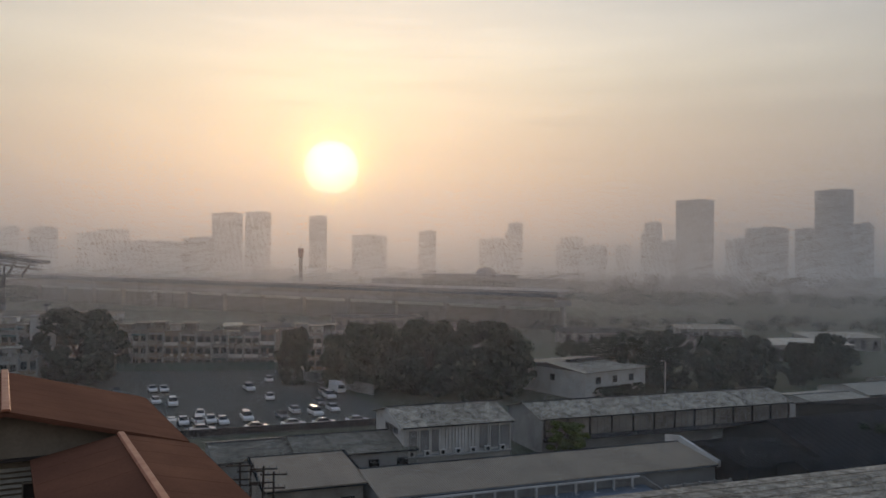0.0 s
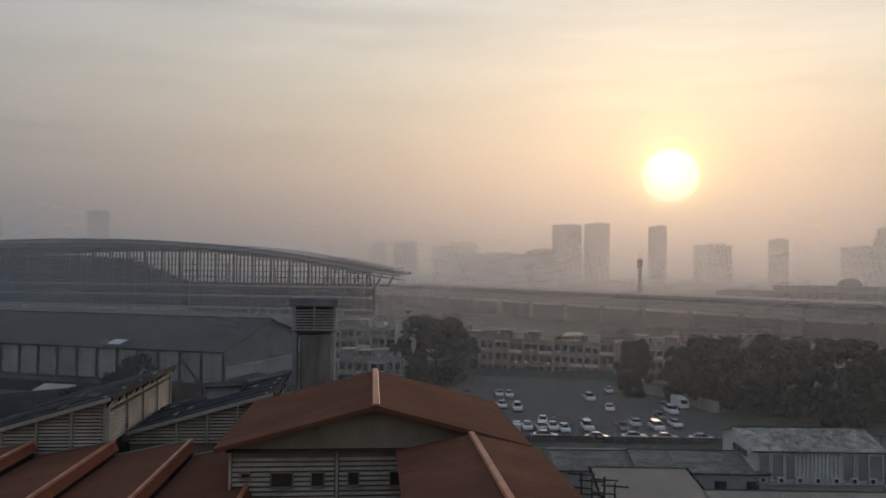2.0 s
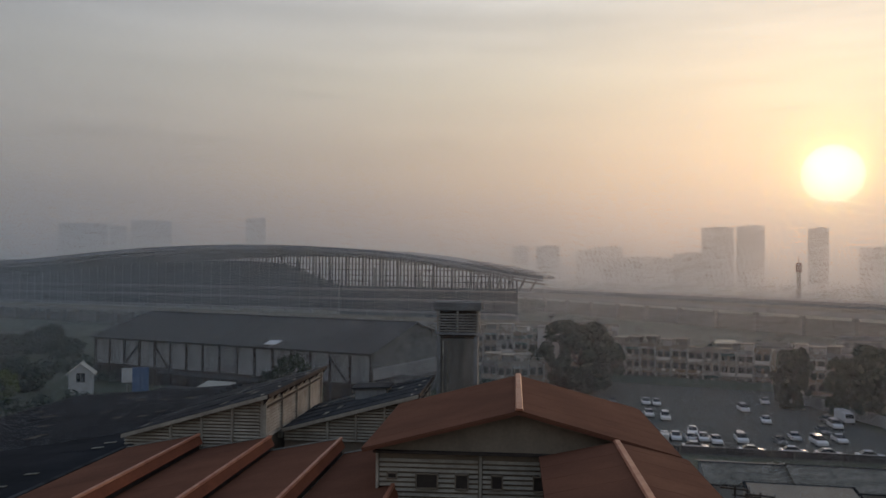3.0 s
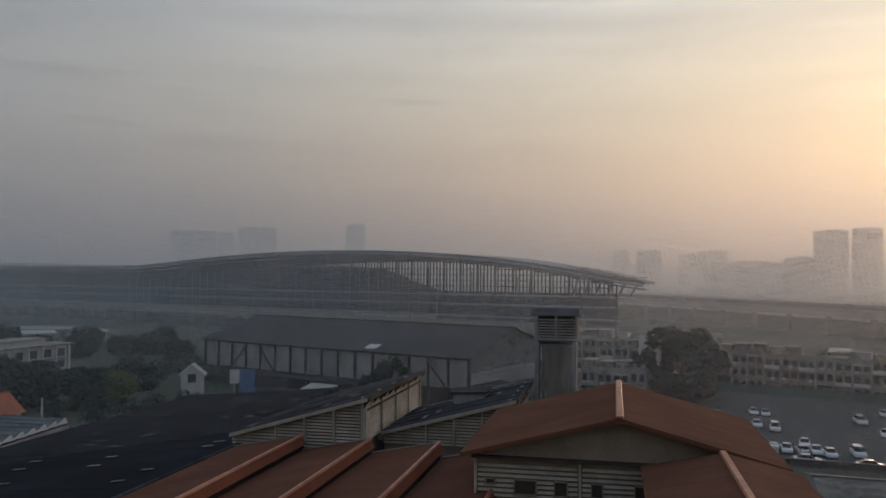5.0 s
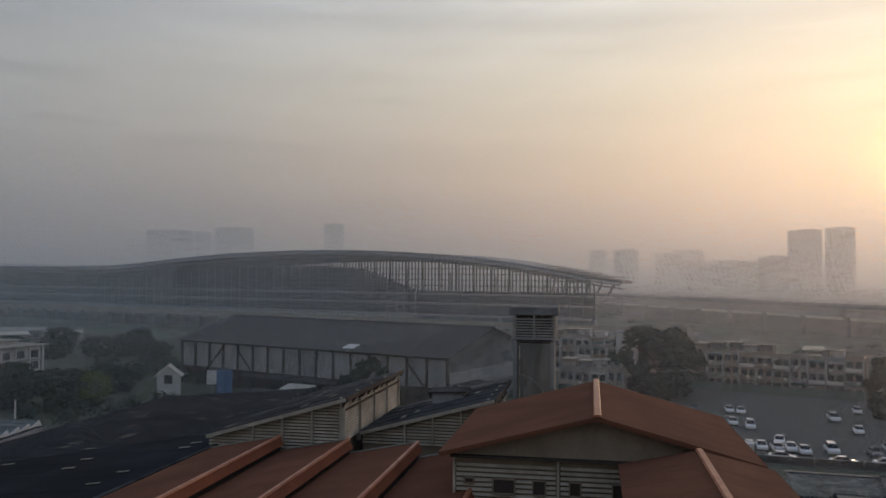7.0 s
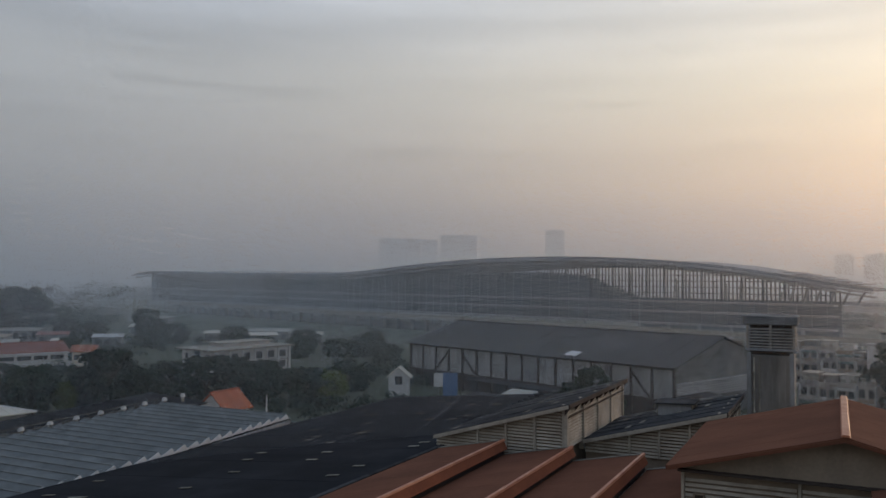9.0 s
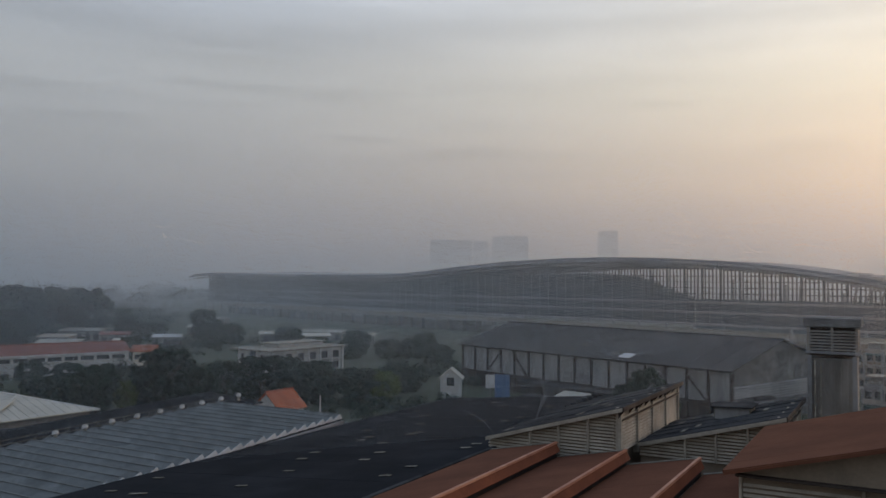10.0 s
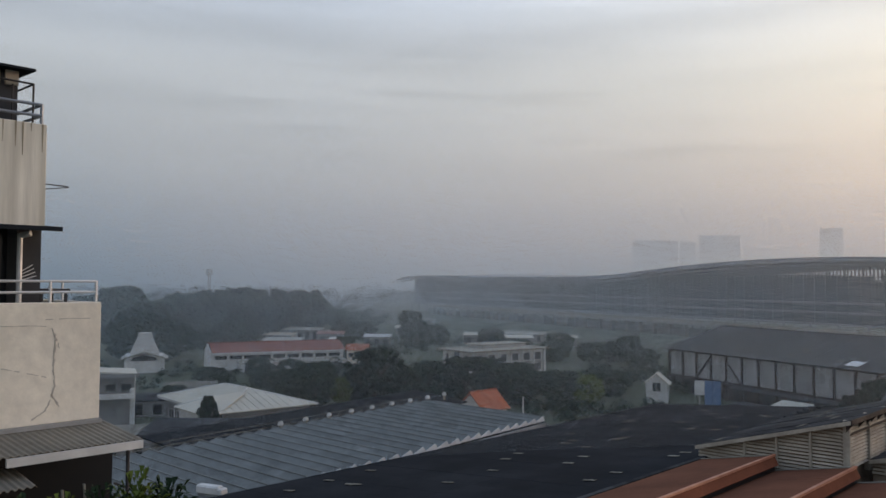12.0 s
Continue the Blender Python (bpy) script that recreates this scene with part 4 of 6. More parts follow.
def white_gable_shed():
    t = east_shed("white_gabled_shed", "white-walled shed with weathered corrugated roof and window strip", 37.2, 53.4, 106.4, 119.0, 7.0, 8.6, "weathered_sheet", "white_wall", sheets=9)
    # front bays: dark screens, a ribbed white panel, cooling units on a ledge
    for x in (-7.3, -5.6, -3.9):
        part("screen", boxed((x + 0.6, -6.5, 4.9), (1.4, 0.1, 3.0)), "grey_wall", t)
    for k in range(12):
        part("fin", boxed((-2.9 + 0.5 * k, -6.55, 5.0), (0.28, 0.22, 3.0)), "white_wall", t)
    for x in (3.6, 5.4, 7.0):
        part("screen", boxed((x + 0.4, -6.5, 4.9), (1.5, 0.1, 3.0)), "grey_wall", t)
    for k in range(10):
        part("mullion", boxed((-8.0 + 1.78 * k, -6.58, 4.6), (0.14, 0.3, 4.2)), "white_wall", t)
    part("ledge", boxed((0, -6.8, 2.9), (16.4, 0.9, 0.2)), "concrete", t)
    for k in range(7):
        u = part("cooling_unit", boxed((-7.2 + 2.3 * k, -6.85, 3.35), (0.95, 0.5, 0.7), 0, 0.04), "white_wall", t)
        part("fan_grille", tubed((-7.2 + 2.3 * k, -7.12, 3.35), (-7.2 + 2.3 * k, -7.08, 3.35), 0.27, sides=12), "dark_opening_shade", u)
    for k in range(3):
        window(t, (-8.28, 0.5 - 1.9 * k, 6.0), 1.2, 0.8, -90, "grey_wall", 0.2)
    part("bargeboard", slabbed([(-8.85, -6.9, 6.85), (-8.85, 0, 8.62), (-8.85, 0, 8.4), (-8.85, -6.9, 6.6)], 0.1, (1, 0, 0)), "white_wall", t)


white_gable_shed()
long_shed = east_shed("long_panelled_shed", "long low shed with mottled corrugated roof and panelled wall", 62.0, 112.0, 112.6, 124.0, 5.5, 7.0, "weathered_sheet", "concrete", sheets=24)
for k in range(13):
    x = -24.6 + 4.1 * k
    part("post", boxed((x, -5.95, 3.6), (0.22, 0.35, 3.6)), "timber_dark", long_shed)
    if k < 12:
        for j in range(3):
            part("wall_panel", boxed((x + 0.75 + 1.28 * j, -5.86, 3.9), (1.1, 0.12, 2.5)), "old_plaster", long_shed)
part("awning", slabbed([(-25, -5.8, 2.6), (25, -5.8, 2.6), (25, -7.2, 2.2), (-25, -7.2, 2.2)], 0.1), "grey_sheet", long_shed)
east_shed("low_grey_shed", "low shed with stained grey sheet roof", 12.2, 22.0, 107.0, 119.5, 3.9, 5.0, "grey_weathered", "concrete", sheets=6, over=0.4)
east_shed("low_grey_shed", "low shed with stained grey sheet roof and broken gable board", 22.6, 38.8, 105.8, 119.0, 4.1, 5.4, "grey_weathered", "concrete", sheets=9, over=0.4, openings=4)
near_shed = east_shed("pale_roofed_shed", "shed with pale ribbed metal roof and dark edge trim", 15.6, 26.2, 88.6, 102.5, 5.0, 5.9, "tan_sheet", "old_plaster", sheets=12, over=0.5, openings=3, front_ridge=0.8, ribs=4)
for x in (-5.85, 5.85):
    part("edge_trim", slabbed([(x, -7.45, 5.1), (x, 4.2, 6.2), (x, 4.2, 5.8), (x, -7.45, 4.7)], 0.25, (1, 0, 0)), "dark_sheet", near_shed)
tan_shed = east_shed("tan_roofed_shed", "broad low shed with tan ribbed metal roof and white gutter posts", 26.9, 71.0, 83.7, 94.3, 4.5, 5.6, "tan_sheet", "concrete", sheets=32, over=0.4, front_ridge=0.74, ribs=5)
part("eave_rail", boxed((-4, -6.3, 4.3), (28, 0.2, 0.2)), "white_wall", tan_shed)
for k in range(11):
    post = part("eave_post", boxed((-17 + 2.6 * k, -6.3, 3.6), (0.24, 0.24, 1.3)), "white_wall", tan_shed)
    part("foot_block", boxed((-17 + 2.6 * k, -6.5, 2.95), (0.5, 0.6, 0.2)), "white_wall", post)
part("lean_to_roof", slabbed([(-20, -5.8, 3.1), (11, -5.8, 3.1), (11, -13.6, 2.6), (-20, -13.6, 2.6)], 0.12), "blue_grey_sheet", tan_shed)
part("gable_parapet", slabbed([(22.5, -5.4, 4.9), (22.5, 2.6, 6.5), (22.5, 5.4, 6.1), (22.5, 5.4, 4.6), (22.5, -5.4, 4.1)], 0.5, (1, 0, 0)), "white_wall", tan_shed)
part("yard_wall", boxed((16.5, -9.0, 1.8), (10.0, 0.25, 3.6)), "old_plaster", tan_shed)
for k in range(5):
    part("pier", boxed((12.0 + 2.3 * k, -9.2, 1.9), (0.3, 0.3, 3.8)), "concrete", tan_shed)
part("brace", tubed((10.6, -6.0, 4.2), (13.2, -9.2, 2.0), 0.12, sides=6), "concrete", tan_shed)
part("roof_pipe", tubed((-21, -6.05, 4.55), (21, -6.05, 4.5), 0.05, sides=6), "steel_grey", tan_shed)
mottled = east_shed("mottled_roofed_shed", "wide shed with mottled grey and white sheet roof", 33.0, 86.0, 40.0, 66.8, 7.4, 8.3, "weathered_sheet", "concrete", sheets=26, over=0.5)
for k in range(5):
    part("sheet_lap", boxed((0, 2.0 + 2.3 * k, 8.62 - 0.0672 * (2.0 + 2.3 * k - 0.0)), (53.5, 0.12, 0.08)), "weathered_sheet", mottled)
for row in ((72.5, 83.0, 79.5, 93.0, 5.0, 6.2), (76.5, 90.0, 72.0, 78.6, 5.2, 6.3), (86.0, 108.0, 80.5, 99.5, 4.9, 7.9), (109.0, 150.0, 76.0, 108.0, 6.0, 8.6)):
    east_shed("dark_roofed_shed", "low shed with charcoal sheet roof and pale gable trim", *row, "dark_sheet", "grey_sheet", sheets=9, ribs=2)
for row in ((118.0, 131.0, 112.5, 122.0, 5.0, 5.5), (133.0, 150.0, 114.0, 126.0, 5.4, 6.6), (151.0, 175.0, 112.0, 130.0, 5.6, 7.0)):
    east_shed("pale_roofed_shed", "pale flat-roofed shed with white walls", *row, "zinc", "white_wall", sheets=6)


def white_house():
    t = thing("white_house", "two-storey white house with shallow grey roof", "house", at=(119.5, 153.5, 0), turn=9)
    w, d, h = 20.0, 22.0, 5.9
    for y in (-d / 2, d / 2):
        part("wall", boxed((0, y, h / 2), (w, 0.3, h)), "white_wall", t)
    for x in (-w / 2, w / 2):
        part("wall", boxed((x, 0, h / 2), (0.3, d - 0.3, h)), "white_wall", t)
    for k in range(3):
        window(t, (-w / 2 - 0.16, 7.5 - 3.2 * k - (2.5 if k == 2 else 0), 4.0), 1.3, 1.4, -90, "timber_dark", 0.2)
    for k in range(3):
        window(t, (-6 + 5.5 * k, -d / 2 - 0.16, 4.0), 1.4, 1.4, 0, "timber_dark", 0.2)
    roof_plane(t, (-w / 2 - 0.9, -d / 2 - 0.9, h + 0.1), (w / 2 + 0.9, -d / 2 - 0.9, h + 0.1), (-w / 2 - 0.9, 0, h + 1.3), "weathered_sheet", 8, 0.15)
    roof_plane(t, (w / 2 + 0.9, d / 2 + 0.9, h + 0.1), (-w / 2 - 0.9, d / 2 + 0.9, h + 0.1), (w / 2 + 0.9, 0, h + 1.3), "weathered_sheet", 8, 0.15)
    part("roof_vent", boxed((0, -2, h + 1.5), (12, 1.2, 0.5)), "grey_sheet", t)


white_house()

# ------------------------------------------------------------------ terraced shop houses behind the car park


def shop_house(at, turn, w, h, floors, mat, roof_box, seed):
    rnd = random.Random(seed)
    t = thing("shop_house", "weathered terraced shop house with balconies and rooftop clutter", "house", "terraced shop houses", at=at, turn=turn)
    d = 11.0
    part("wall", boxed((0, d / 2, h / 2), (w - 0.1, d, h)), mat, t)
    part("parapet", boxed((0, 0.1, h + 0.45), (w, 0.3, 0.9)), mat, t)
    fh = h / floors
    for f in range(floors):
        z = fh * (f + 0.5)
        part("balcony", boxed((0, -0.6, fh * f + 0.15), (w - 0.3, 1.3, 0.25)), "concrete", t)
        part("balcony_wall", boxed((0, -1.2, fh * f + 0.65), (w - 0.3, 0.12, 0.9)), rnd.choice(("old_plaster", "grey_wall", "white_wall", "brown_panel")), t)
        for k in range(2):
            window(t, ((k - 0.5) * w * 0.48, -0.05, z + 0.2), w * 0.32, fh * 0.5, 0, "grey_wall", 0.15)
        if rnd.random() < 0.5:
            part("awning", slabbed([(-w * 0.45, -0.1, z + fh * 0.42), (w * 0.45, -0.1, z + fh * 0.42), (w * 0.45, -1.5, z + fh * 0.3), (-w * 0.45, -1.5, z + fh * 0.3)], 0.06), rnd.choice(("zinc", "old_plaster", "green_screen")), t)
        if rnd.random() < 0.6:
            part("cooling_unit", boxed((rnd.uniform(-1.2, 1.2), -1.45, fh * f + 0.8), (0.8, 0.35, 0.6)), "white_wall", t)
    for x in (-w / 2 + 0.12, w / 2 - 0.12):
        part("pilaster", boxed((x, -0.7, h / 2), (0.24, 1.35, h)), "concrete", t)
    if roof_box:
        part("roof_room", boxed((rnd.uniform(-0.6, 0.6), 4, h + 1.2), (w * 0.7, 4, 2.4)), rnd.choice(("old_plaster", "grey_wall", "white_wall")), t)
        part("roof_awning", boxed((0, 3.5, h + 2.5), (w * 0.9, 5.5, 0.12)), rnd.choice(("zinc", "tan_sheet", "weathered_sheet")), t)
    for k in range(rnd.randint(0, 2)):
        part("water_tank", tubed((-1.2 + 2 * k, 2.0, h), (-1.2 + 2 * k, 2.0, h + 1.5), 0.55, sides=12), "zinc", t)


def terrace(x0, y0, turn, n, w, h, floors, seed):
    c, s = math.cos(radians(turn)), math.sin(radians(turn))
    rnd = random.Random(seed)
    for k in range(n):
        u = w * (k + 0.5)
        shop_house((x0 + c * u, y0 + s * u, 0), turn, w, h + rnd.uniform(-0.5, 0.5), floors, rnd.choice(("old_plaster", "old_plaster", "grey_wall", "brown_panel")), rnd.random() < 0.65, seed * 50 + k)


terrace(27.0, 233.0, -23.0, 10, 4.2, 9.6, 3, 3)
terrace(-4.0, 243.0, -14.0, 5, 4.2, 9.0, 3, 5)
terrace(-14.0, 262.0, -14.0, 5, 4.6, 10.5, 3, 8)
terrace(69.0, 213.0, -23.0, 3, 4.2, 9.5, 3, 6)
terrace(-8.0, 205.0, -14.0, 4, 4.0, 7.0, 2, 9)


def roof_hut():
    t = thing("rooftop_hut", "small rooftop hut with bright cream metal roof", "hut", at=(55.8, 223.6, 8.2), turn=-23)
    part("wall", boxed((0, 0, 1.6), (3.6, 3.4, 3.2)), "old_plaster", t)
    roof_plane(t, (-2.5, -2.4, 3.3), (2.5, -2.4, 3.3), (-2.5, 2.4, 4.0), "cream_sheet", 5, 0.08)
    part("awning", slabbed([(-2.3, -1.8, 2.3), (2.3, -1.8, 2.3), (2.3, -2.8, 2.0), (-2.3, -2.8, 2.0)], 0.08), "cream_sheet", t)
    part("support", boxed((0, 0.5, -0.3), (3.6, 3.4, 0.7)), "concrete", t)


roof_hut()


def water_tower():
    t = thing("rooftop_block", "pale stair block with dish on a roof", "building", at=(9.0, 214.0, 0), turn=-12)
    part("wall", boxed((0, 0, 7.8), (5.0, 5.0, 15.6)), "white_wall", t)
    part("slab_roof", boxed((0, 0, 15.8), (5.6, 5.6, 0.4)), "concrete", t)
    part("dish_post", tubed((0.6, 0, 16), (0.6, 0, 18.2), 0.09), "steel_dark", t)
    bm = bmesh.new()
    bmesh.ops.create_cone(bm, cap_ends=True, segments=16, radius1=0.3, radius2=1.2, depth=0.5)
    bmesh.ops.translate(bm, verts=bm.verts, vec=(0.6, 0, 18.4))
    part("dish", bm, "steel_dark", t)


water_tower()


def fence(name, label, a, b, h, mat, n):
    t = thing(name, label, "fence", at=(*a, 0))
    b = Vector((b[0] - a[0], b[1] - a[1], 0))
    for k in range(n):
        p, q = b * (k / n), b * ((k + 0.985) / n)
        part("panel", slabbed([p, q, q + Vector((0, 0, h)), p + Vector((0, 0, h))], 0.12, b.normalized().cross(Vector((0, 0, 1)))), mat, t)
    for k in range(n + 1):
        p = b * (k / n)
        part("post", boxed((p.x, p.y, h / 2 + 0.05), (0.22, 0.22, h + 0.1)), "concrete", t)


fence("screen_fence", "green screen fence along the back of the car park", (21, 229.5), (70, 212.5), 2.2, "green_screen", 20)
fence("boundary_wall", "pale boundary wall beside the car park", (66, 196), (72.5, 166), 2.4, "concrete", 9)
fence("boundary_wall", "dark stained wall between car park and sheds", (17, 141.5), (74, 134.5), 1.2, "dark_facade", 16)

# ------------------------------------------------------------------ cars


def car_body(kind):
    """Side outline pulled across the width, with the cabin narrower."""
    L, W, H = (4.4, 1.76, 1.46) if kind == "saloon" else (4.7, 1.85, 1.78)
    t = thing("car", "white saloon car parked on asphalt", "car", "parked cars")
    if kind == "saloon":
        low = ((-2.2, 0.3), (2.2, 0.3), (2.2, 0.62), (2.05, 0.78), (1.0, 0.92), (-1.5, 0.96), (-2.15, 0.9), (-2.2, 0.6))
        cab = ((1.05, 0.9), (0.3, 1.42), (-0.95, 1.44), (-1.65, 0.94))
    else:
        low = ((-2.35, 0.35), (2.35, 0.35), (2.35, 0.75), (2.2, 0.95), (1.2, 1.08), (-2.25, 1.1), (-2.35, 0.7))
        cab = ((1.25, 1.05), (0.55, 1.74), (-2.0, 1.76), (-2.28, 1.08))
    bm = bmesh.new()
    slab(bm, [(x, -W / 2, z) for x, z in low], W, (0, 1, 0))
    bmesh.ops.bevel(bm, geom=list(bm.edges), offset=0.06, segments=1, affect="EDGES")
    body = part("body", bm, "car_white", t)
    bm = bmesh.new()
    slab(bm, [(x, -W / 2 + 0.14, z) for x, z in cab], W - 0.28, (0, 1, 0))
    for v in bm.verts:
        if v.co.z > H - 0.25:
            v.co.y *= 0.82
    part("glasshouse", bm, "car_glass", body)
    x0, x1 = cab[1][0] + 0.03, cab[2][0] - 0.03
    part("roof", boxed(((x0 + x1) / 2, 0, cab[1][1] + 0.02), (x0 - x1, (W - 0.28) * 0.84, 0.06), 0, 0.02), "car_white", body)
    for sx in (-1.35, 1.38):
        for sy in (-1, 1):
            w = part("wheel", tubed((sx, sy * (W / 2 - 0.2), 0.32), (sx, sy * (W / 2 + 0.01), 0.32), 0.32, sides=14), "rubber", t)
            part("rim", tubed((sx, sy * (W / 2 + 0.0), 0.32), (sx, sy * (W / 2 + 0.02), 0.32), 0.19, sides=10), "steel_white", w)
    for sy in (-0.6, 0.6):
        part("headlight", boxed((L / 2 - 0.03, sy, 0.68), (0.1, 0.36, 0.13)), "lamp_glass", body)
        part("tail_light", boxed((-L / 2 + 0.03, sy * 1.1, 0.8), (0.08, 0.25, 0.18)), "steel_red", body)
    part("windscreen_pillar", boxed((cab[0][0] - 0.35, 0, 1.16), (0.04, 0.05, 0.3)), "car_white", body)
    return t



# cars: (place, turn) in the rows of the car park
saloon, van = car_body("saloon"), car_body("van")
saloon.matrix_basis = pose(29.9, 190.4, 0.06, 0, 0, -94)
van.matrix_basis = pose(30.8, 170.8, 0.06, 0, 0, -97)
tagged(van, "white high-roofed estate car parked on asphalt")
SALOONS = ((32.2, 189.4), (28.1, 174.8), (27.0, 150.9), (29.1, 151.0), (31.5, 150.5), (33.2, 156.6), (33.8, 150.5), (35.5, 148.6), (50.4, 169.9), (50.5, 153.6), (57.9, 152.2), (57.5, 194.7))
VANS = ((40.2, 149.8), (49.6, 183.3), (53.2, 149.2), (62.3, 166.0))
for i, (x, y) in enumerate(SALOONS):
    copy_thing(saloon, pose(x, y, 0.06, 0, 0, -97 + 5 * math.sin(i * 2.1) + (180 if i % 5 == 4 else 0)))
for i, (x, y) in enumerate(VANS):
    copy_thing(van, pose(x, y, 0.06, 0, 0, -95 + 4 * math.sin(i)))
for i, (x, y) in enumerate(((39.6, 140.7), (46.2, 140.8), (51.5, 139.6), (57.6, 138.8), (30.7, 142.6))):
    copy_thing(saloon, pose(x, y, 0.06, 0, 0, -6 + 3 * math.sin(i)))
for x, y in ((46.7, 149.2), (57.8, 159.8), (63.0, 172.0), (22.5, 191.0)):
    c = copy_thing(saloon, pose(x, y, 0.06, 0, 0, -93))
    tagged(c, "dark grey saloon car parked on asphalt")
    for o in c.children:
        for q in (o, *o.children):
            if q.data.materials and q.data.materials[0].name == "car_white":
                q.data = q.data.copy()
                q.data.materials[0] = MATS["car_grey"]


def truck():
    t = thing("box_truck", "small white box lorry parked by the wall", "lorry", at=(66.4, 172.6, 0.06), turn=-88)
    part("cargo_box", boxed((-0.4, 0, 1.65), (3.6, 1.9, 1.8), 0, 0.05), "car_white", t)
    part("cab", slabbed([(1.6, -0.95, 0.5), (3.1, -0.95, 0.5), (3.1, -0.95, 1.3), (2.7, -0.95, 2.2), (1.6, -0.95, 2.3)], 1.9, (0, 1, 0)), "car_white", t)
    part("windscreen", slabbed([(3.12, -0.8, 1.35), (2.74, -0.8, 2.15), (2.72, -0.8, 2.1), (3.06, -0.8, 1.33)], 1.6, (0, 1, 0)), "car_glass", t)
    part("chassis", boxed((0.2, 0, 0.6), (5.4, 1.2, 0.3)), "steel_dark", t)
    for sx in (-1.6, 2.3):
        for sy in (-0.9, 0.9):
            part("wheel", tubed((sx, sy - 0.12, 0.38), (sx, sy + 0.12, 0.38), 0.38, sides=14), "rubber", t)


truck()
booth = thing("white_container", "small white storage container by the parked cars", "container", at=(24.8, 143.8, 0.0), turn=-10)
part("body", boxed((0, 0, 1.25), (3.4, 2.2, 2.5), 0, 0.04), "white_wall", booth)
for k in range(9):
    part("rib", boxed((-1.6 + 0.4 * k, -1.13, 1.25), (0.14, 0.06, 2.2)), "white_wall", booth)
part("door", boxed((1.72, 0, 1.2), (0.05, 1.8, 2.1)), "grey_wall", booth)

# ------------------------------------------------------------------ trees
KINDS = {}


def crown_mesh(key, seed, clumps, leaves, mat, flat=0.8, low=0.28):
    """A crown one metre high over one metre of half-width: clumps of small leaves with gaps between them."""
    rnd = np.random.RandomState(seed)
    squash, flatten = np.array([1.0, 1.0, 0.55]), np.array([1.0, 1.0, 0.45])
    vs, fs = [], []
    for c in range(clumps):
        a = rnd.uniform(0, math.tau)
        h = rnd.uniform(low, 0.97) if c > 3 else 0.9
        reach = math.sqrt(max(0.03, 1 - ((h - 0.52) / 0.52) ** 2)) * flat
        q = reach * rnd.uniform(0.12, 1.0) ** 0.5 if c > 2 else reach * 0.3
        cen = np.array([math.cos(a) * q, math.sin(a) * q, h - 0.05])
        rad = rnd.uniform(0.10, 0.2)
        for k in range(leaves):
            w = rnd.normal(size=3)
            w /= np.linalg.norm(w)
            p = cen + w * rad * rnd.uniform(0.5, 1.08) * flatten
            u = rnd.normal(size=3) * 0.5 + np.cross(w, rnd.normal(size=3))
            u /= np.linalg.norm(u)
            v = np.cross(u, w + rnd.normal(size=3) * 0.4)
            v /= np.linalg.norm(v) + 1e-6
            s = rnd.uniform(0.042, 0.078)
            n = len(vs)
            du, dv = u * s * squash, v * s * 0.6 * squash
            vs += [tuple(p - du), tuple(p + dv), tuple(p + du), tuple(p - dv)]
            fs.append((n, n + 1, n + 2, n + 3))
    me = bpy.data.meshes.new("crown")
    me.from_pydata(vs, [], fs)
    me.materials.append(MATS[mat])
    bm = bmesh.new()
    rr = random.Random(seed)
    tube(bm, (0, 0, -0.02), (0.02, 0.01, 0.36), 0.045, 0.03, 8)
    for k in range(6):
        a = k * math.tau / 6 + rr.uniform(-0.3, 0.3)
        m = (0.22 * math.cos(a), 0.22 * math.sin(a), 0.52 + rr.uniform(-0.05, 0.08))
        tube(bm, (0.02, 0.01, 0.3 + 0.02 * k), m, 0.022, 0.014, 6)
        tube(bm, m, (0.48 * math.cos(a + 0.2), 0.48 * math.sin(a + 0.2), 0.72 + rr.uniform(-0.06, 0.1)), 0.014, 0.006, 5)
    trunk = mesh_of(bm, "trunk")
    KINDS[key] = (trunk, me)


crown_mesh("broad", 11, 130, 85, "leaf_dark", 0.9, 0.08)
crown_mesh("round", 12, 120, 85, "leaf_mid", 0.88, 0.08)
crown_mesh("tall", 13, 110, 85, "leaf_dark", 0.85, 0.06)
crown_mesh("light", 14, 100, 85, "leaf_light", 0.88, 0.06)
crown_mesh("wide", 15, 130, 85, "leaf_mid", 0.92, 0.1)


def tree(key, x, y, w, h, label, z=0.0, group="trees"):
    trunk, crown = KINDS[key]
    t = thing("tree", label, "tree", group, at=(x, y, z))
    m = Matrix.Translation((x, y, z)) @ Matrix.Rotation(random.uniform(0, math.tau), 4, "Z") @ Matrix.Diagonal((w / 2, w / 2, h, 1))
    t.matrix_basis = m
    a = part("trunk", trunk, "bark", t)
    b = part("crown", crown, "leaf_dark", t)
    return t


for key, x, y, w, h in (("broad", 16, 211, 26, 18.0), ("tall", 62, 189, 10, 13.8), ("round", 75, 174, 17, 16.0), ("broad", 84, 162, 19, 17.2), ("broad", 93, 154, 20, 17.2), ("round", 101, 156, 14, 15), ("round", 70, 180, 10, 13), ("broad", 88, 172, 16, 15), ("wide", 80, 176, 16, 13)):
    tree(key, x, y, w, h, "large dark leafy tree beside the car park")
for key, x, y, w, h in (("round", 143, 186, 12, 8.0), ("round", 152, 184, 12, 8.5), ("broad", 132, 152, 14, 13.5), ("broad", 141, 148, 15, 14.0), ("round", 152, 142, 14, 13.2), ("broad", 160, 138, 13, 13), ("tall", 175, 138, 9, 10.7), ("round", 186, 142, 9, 10), ("tall", 194, 142, 11, 12.0), ("wide", 205, 150, 16, 8)):
    tree(key, x, y, w, h, "dark leafy tree behind the long shed")
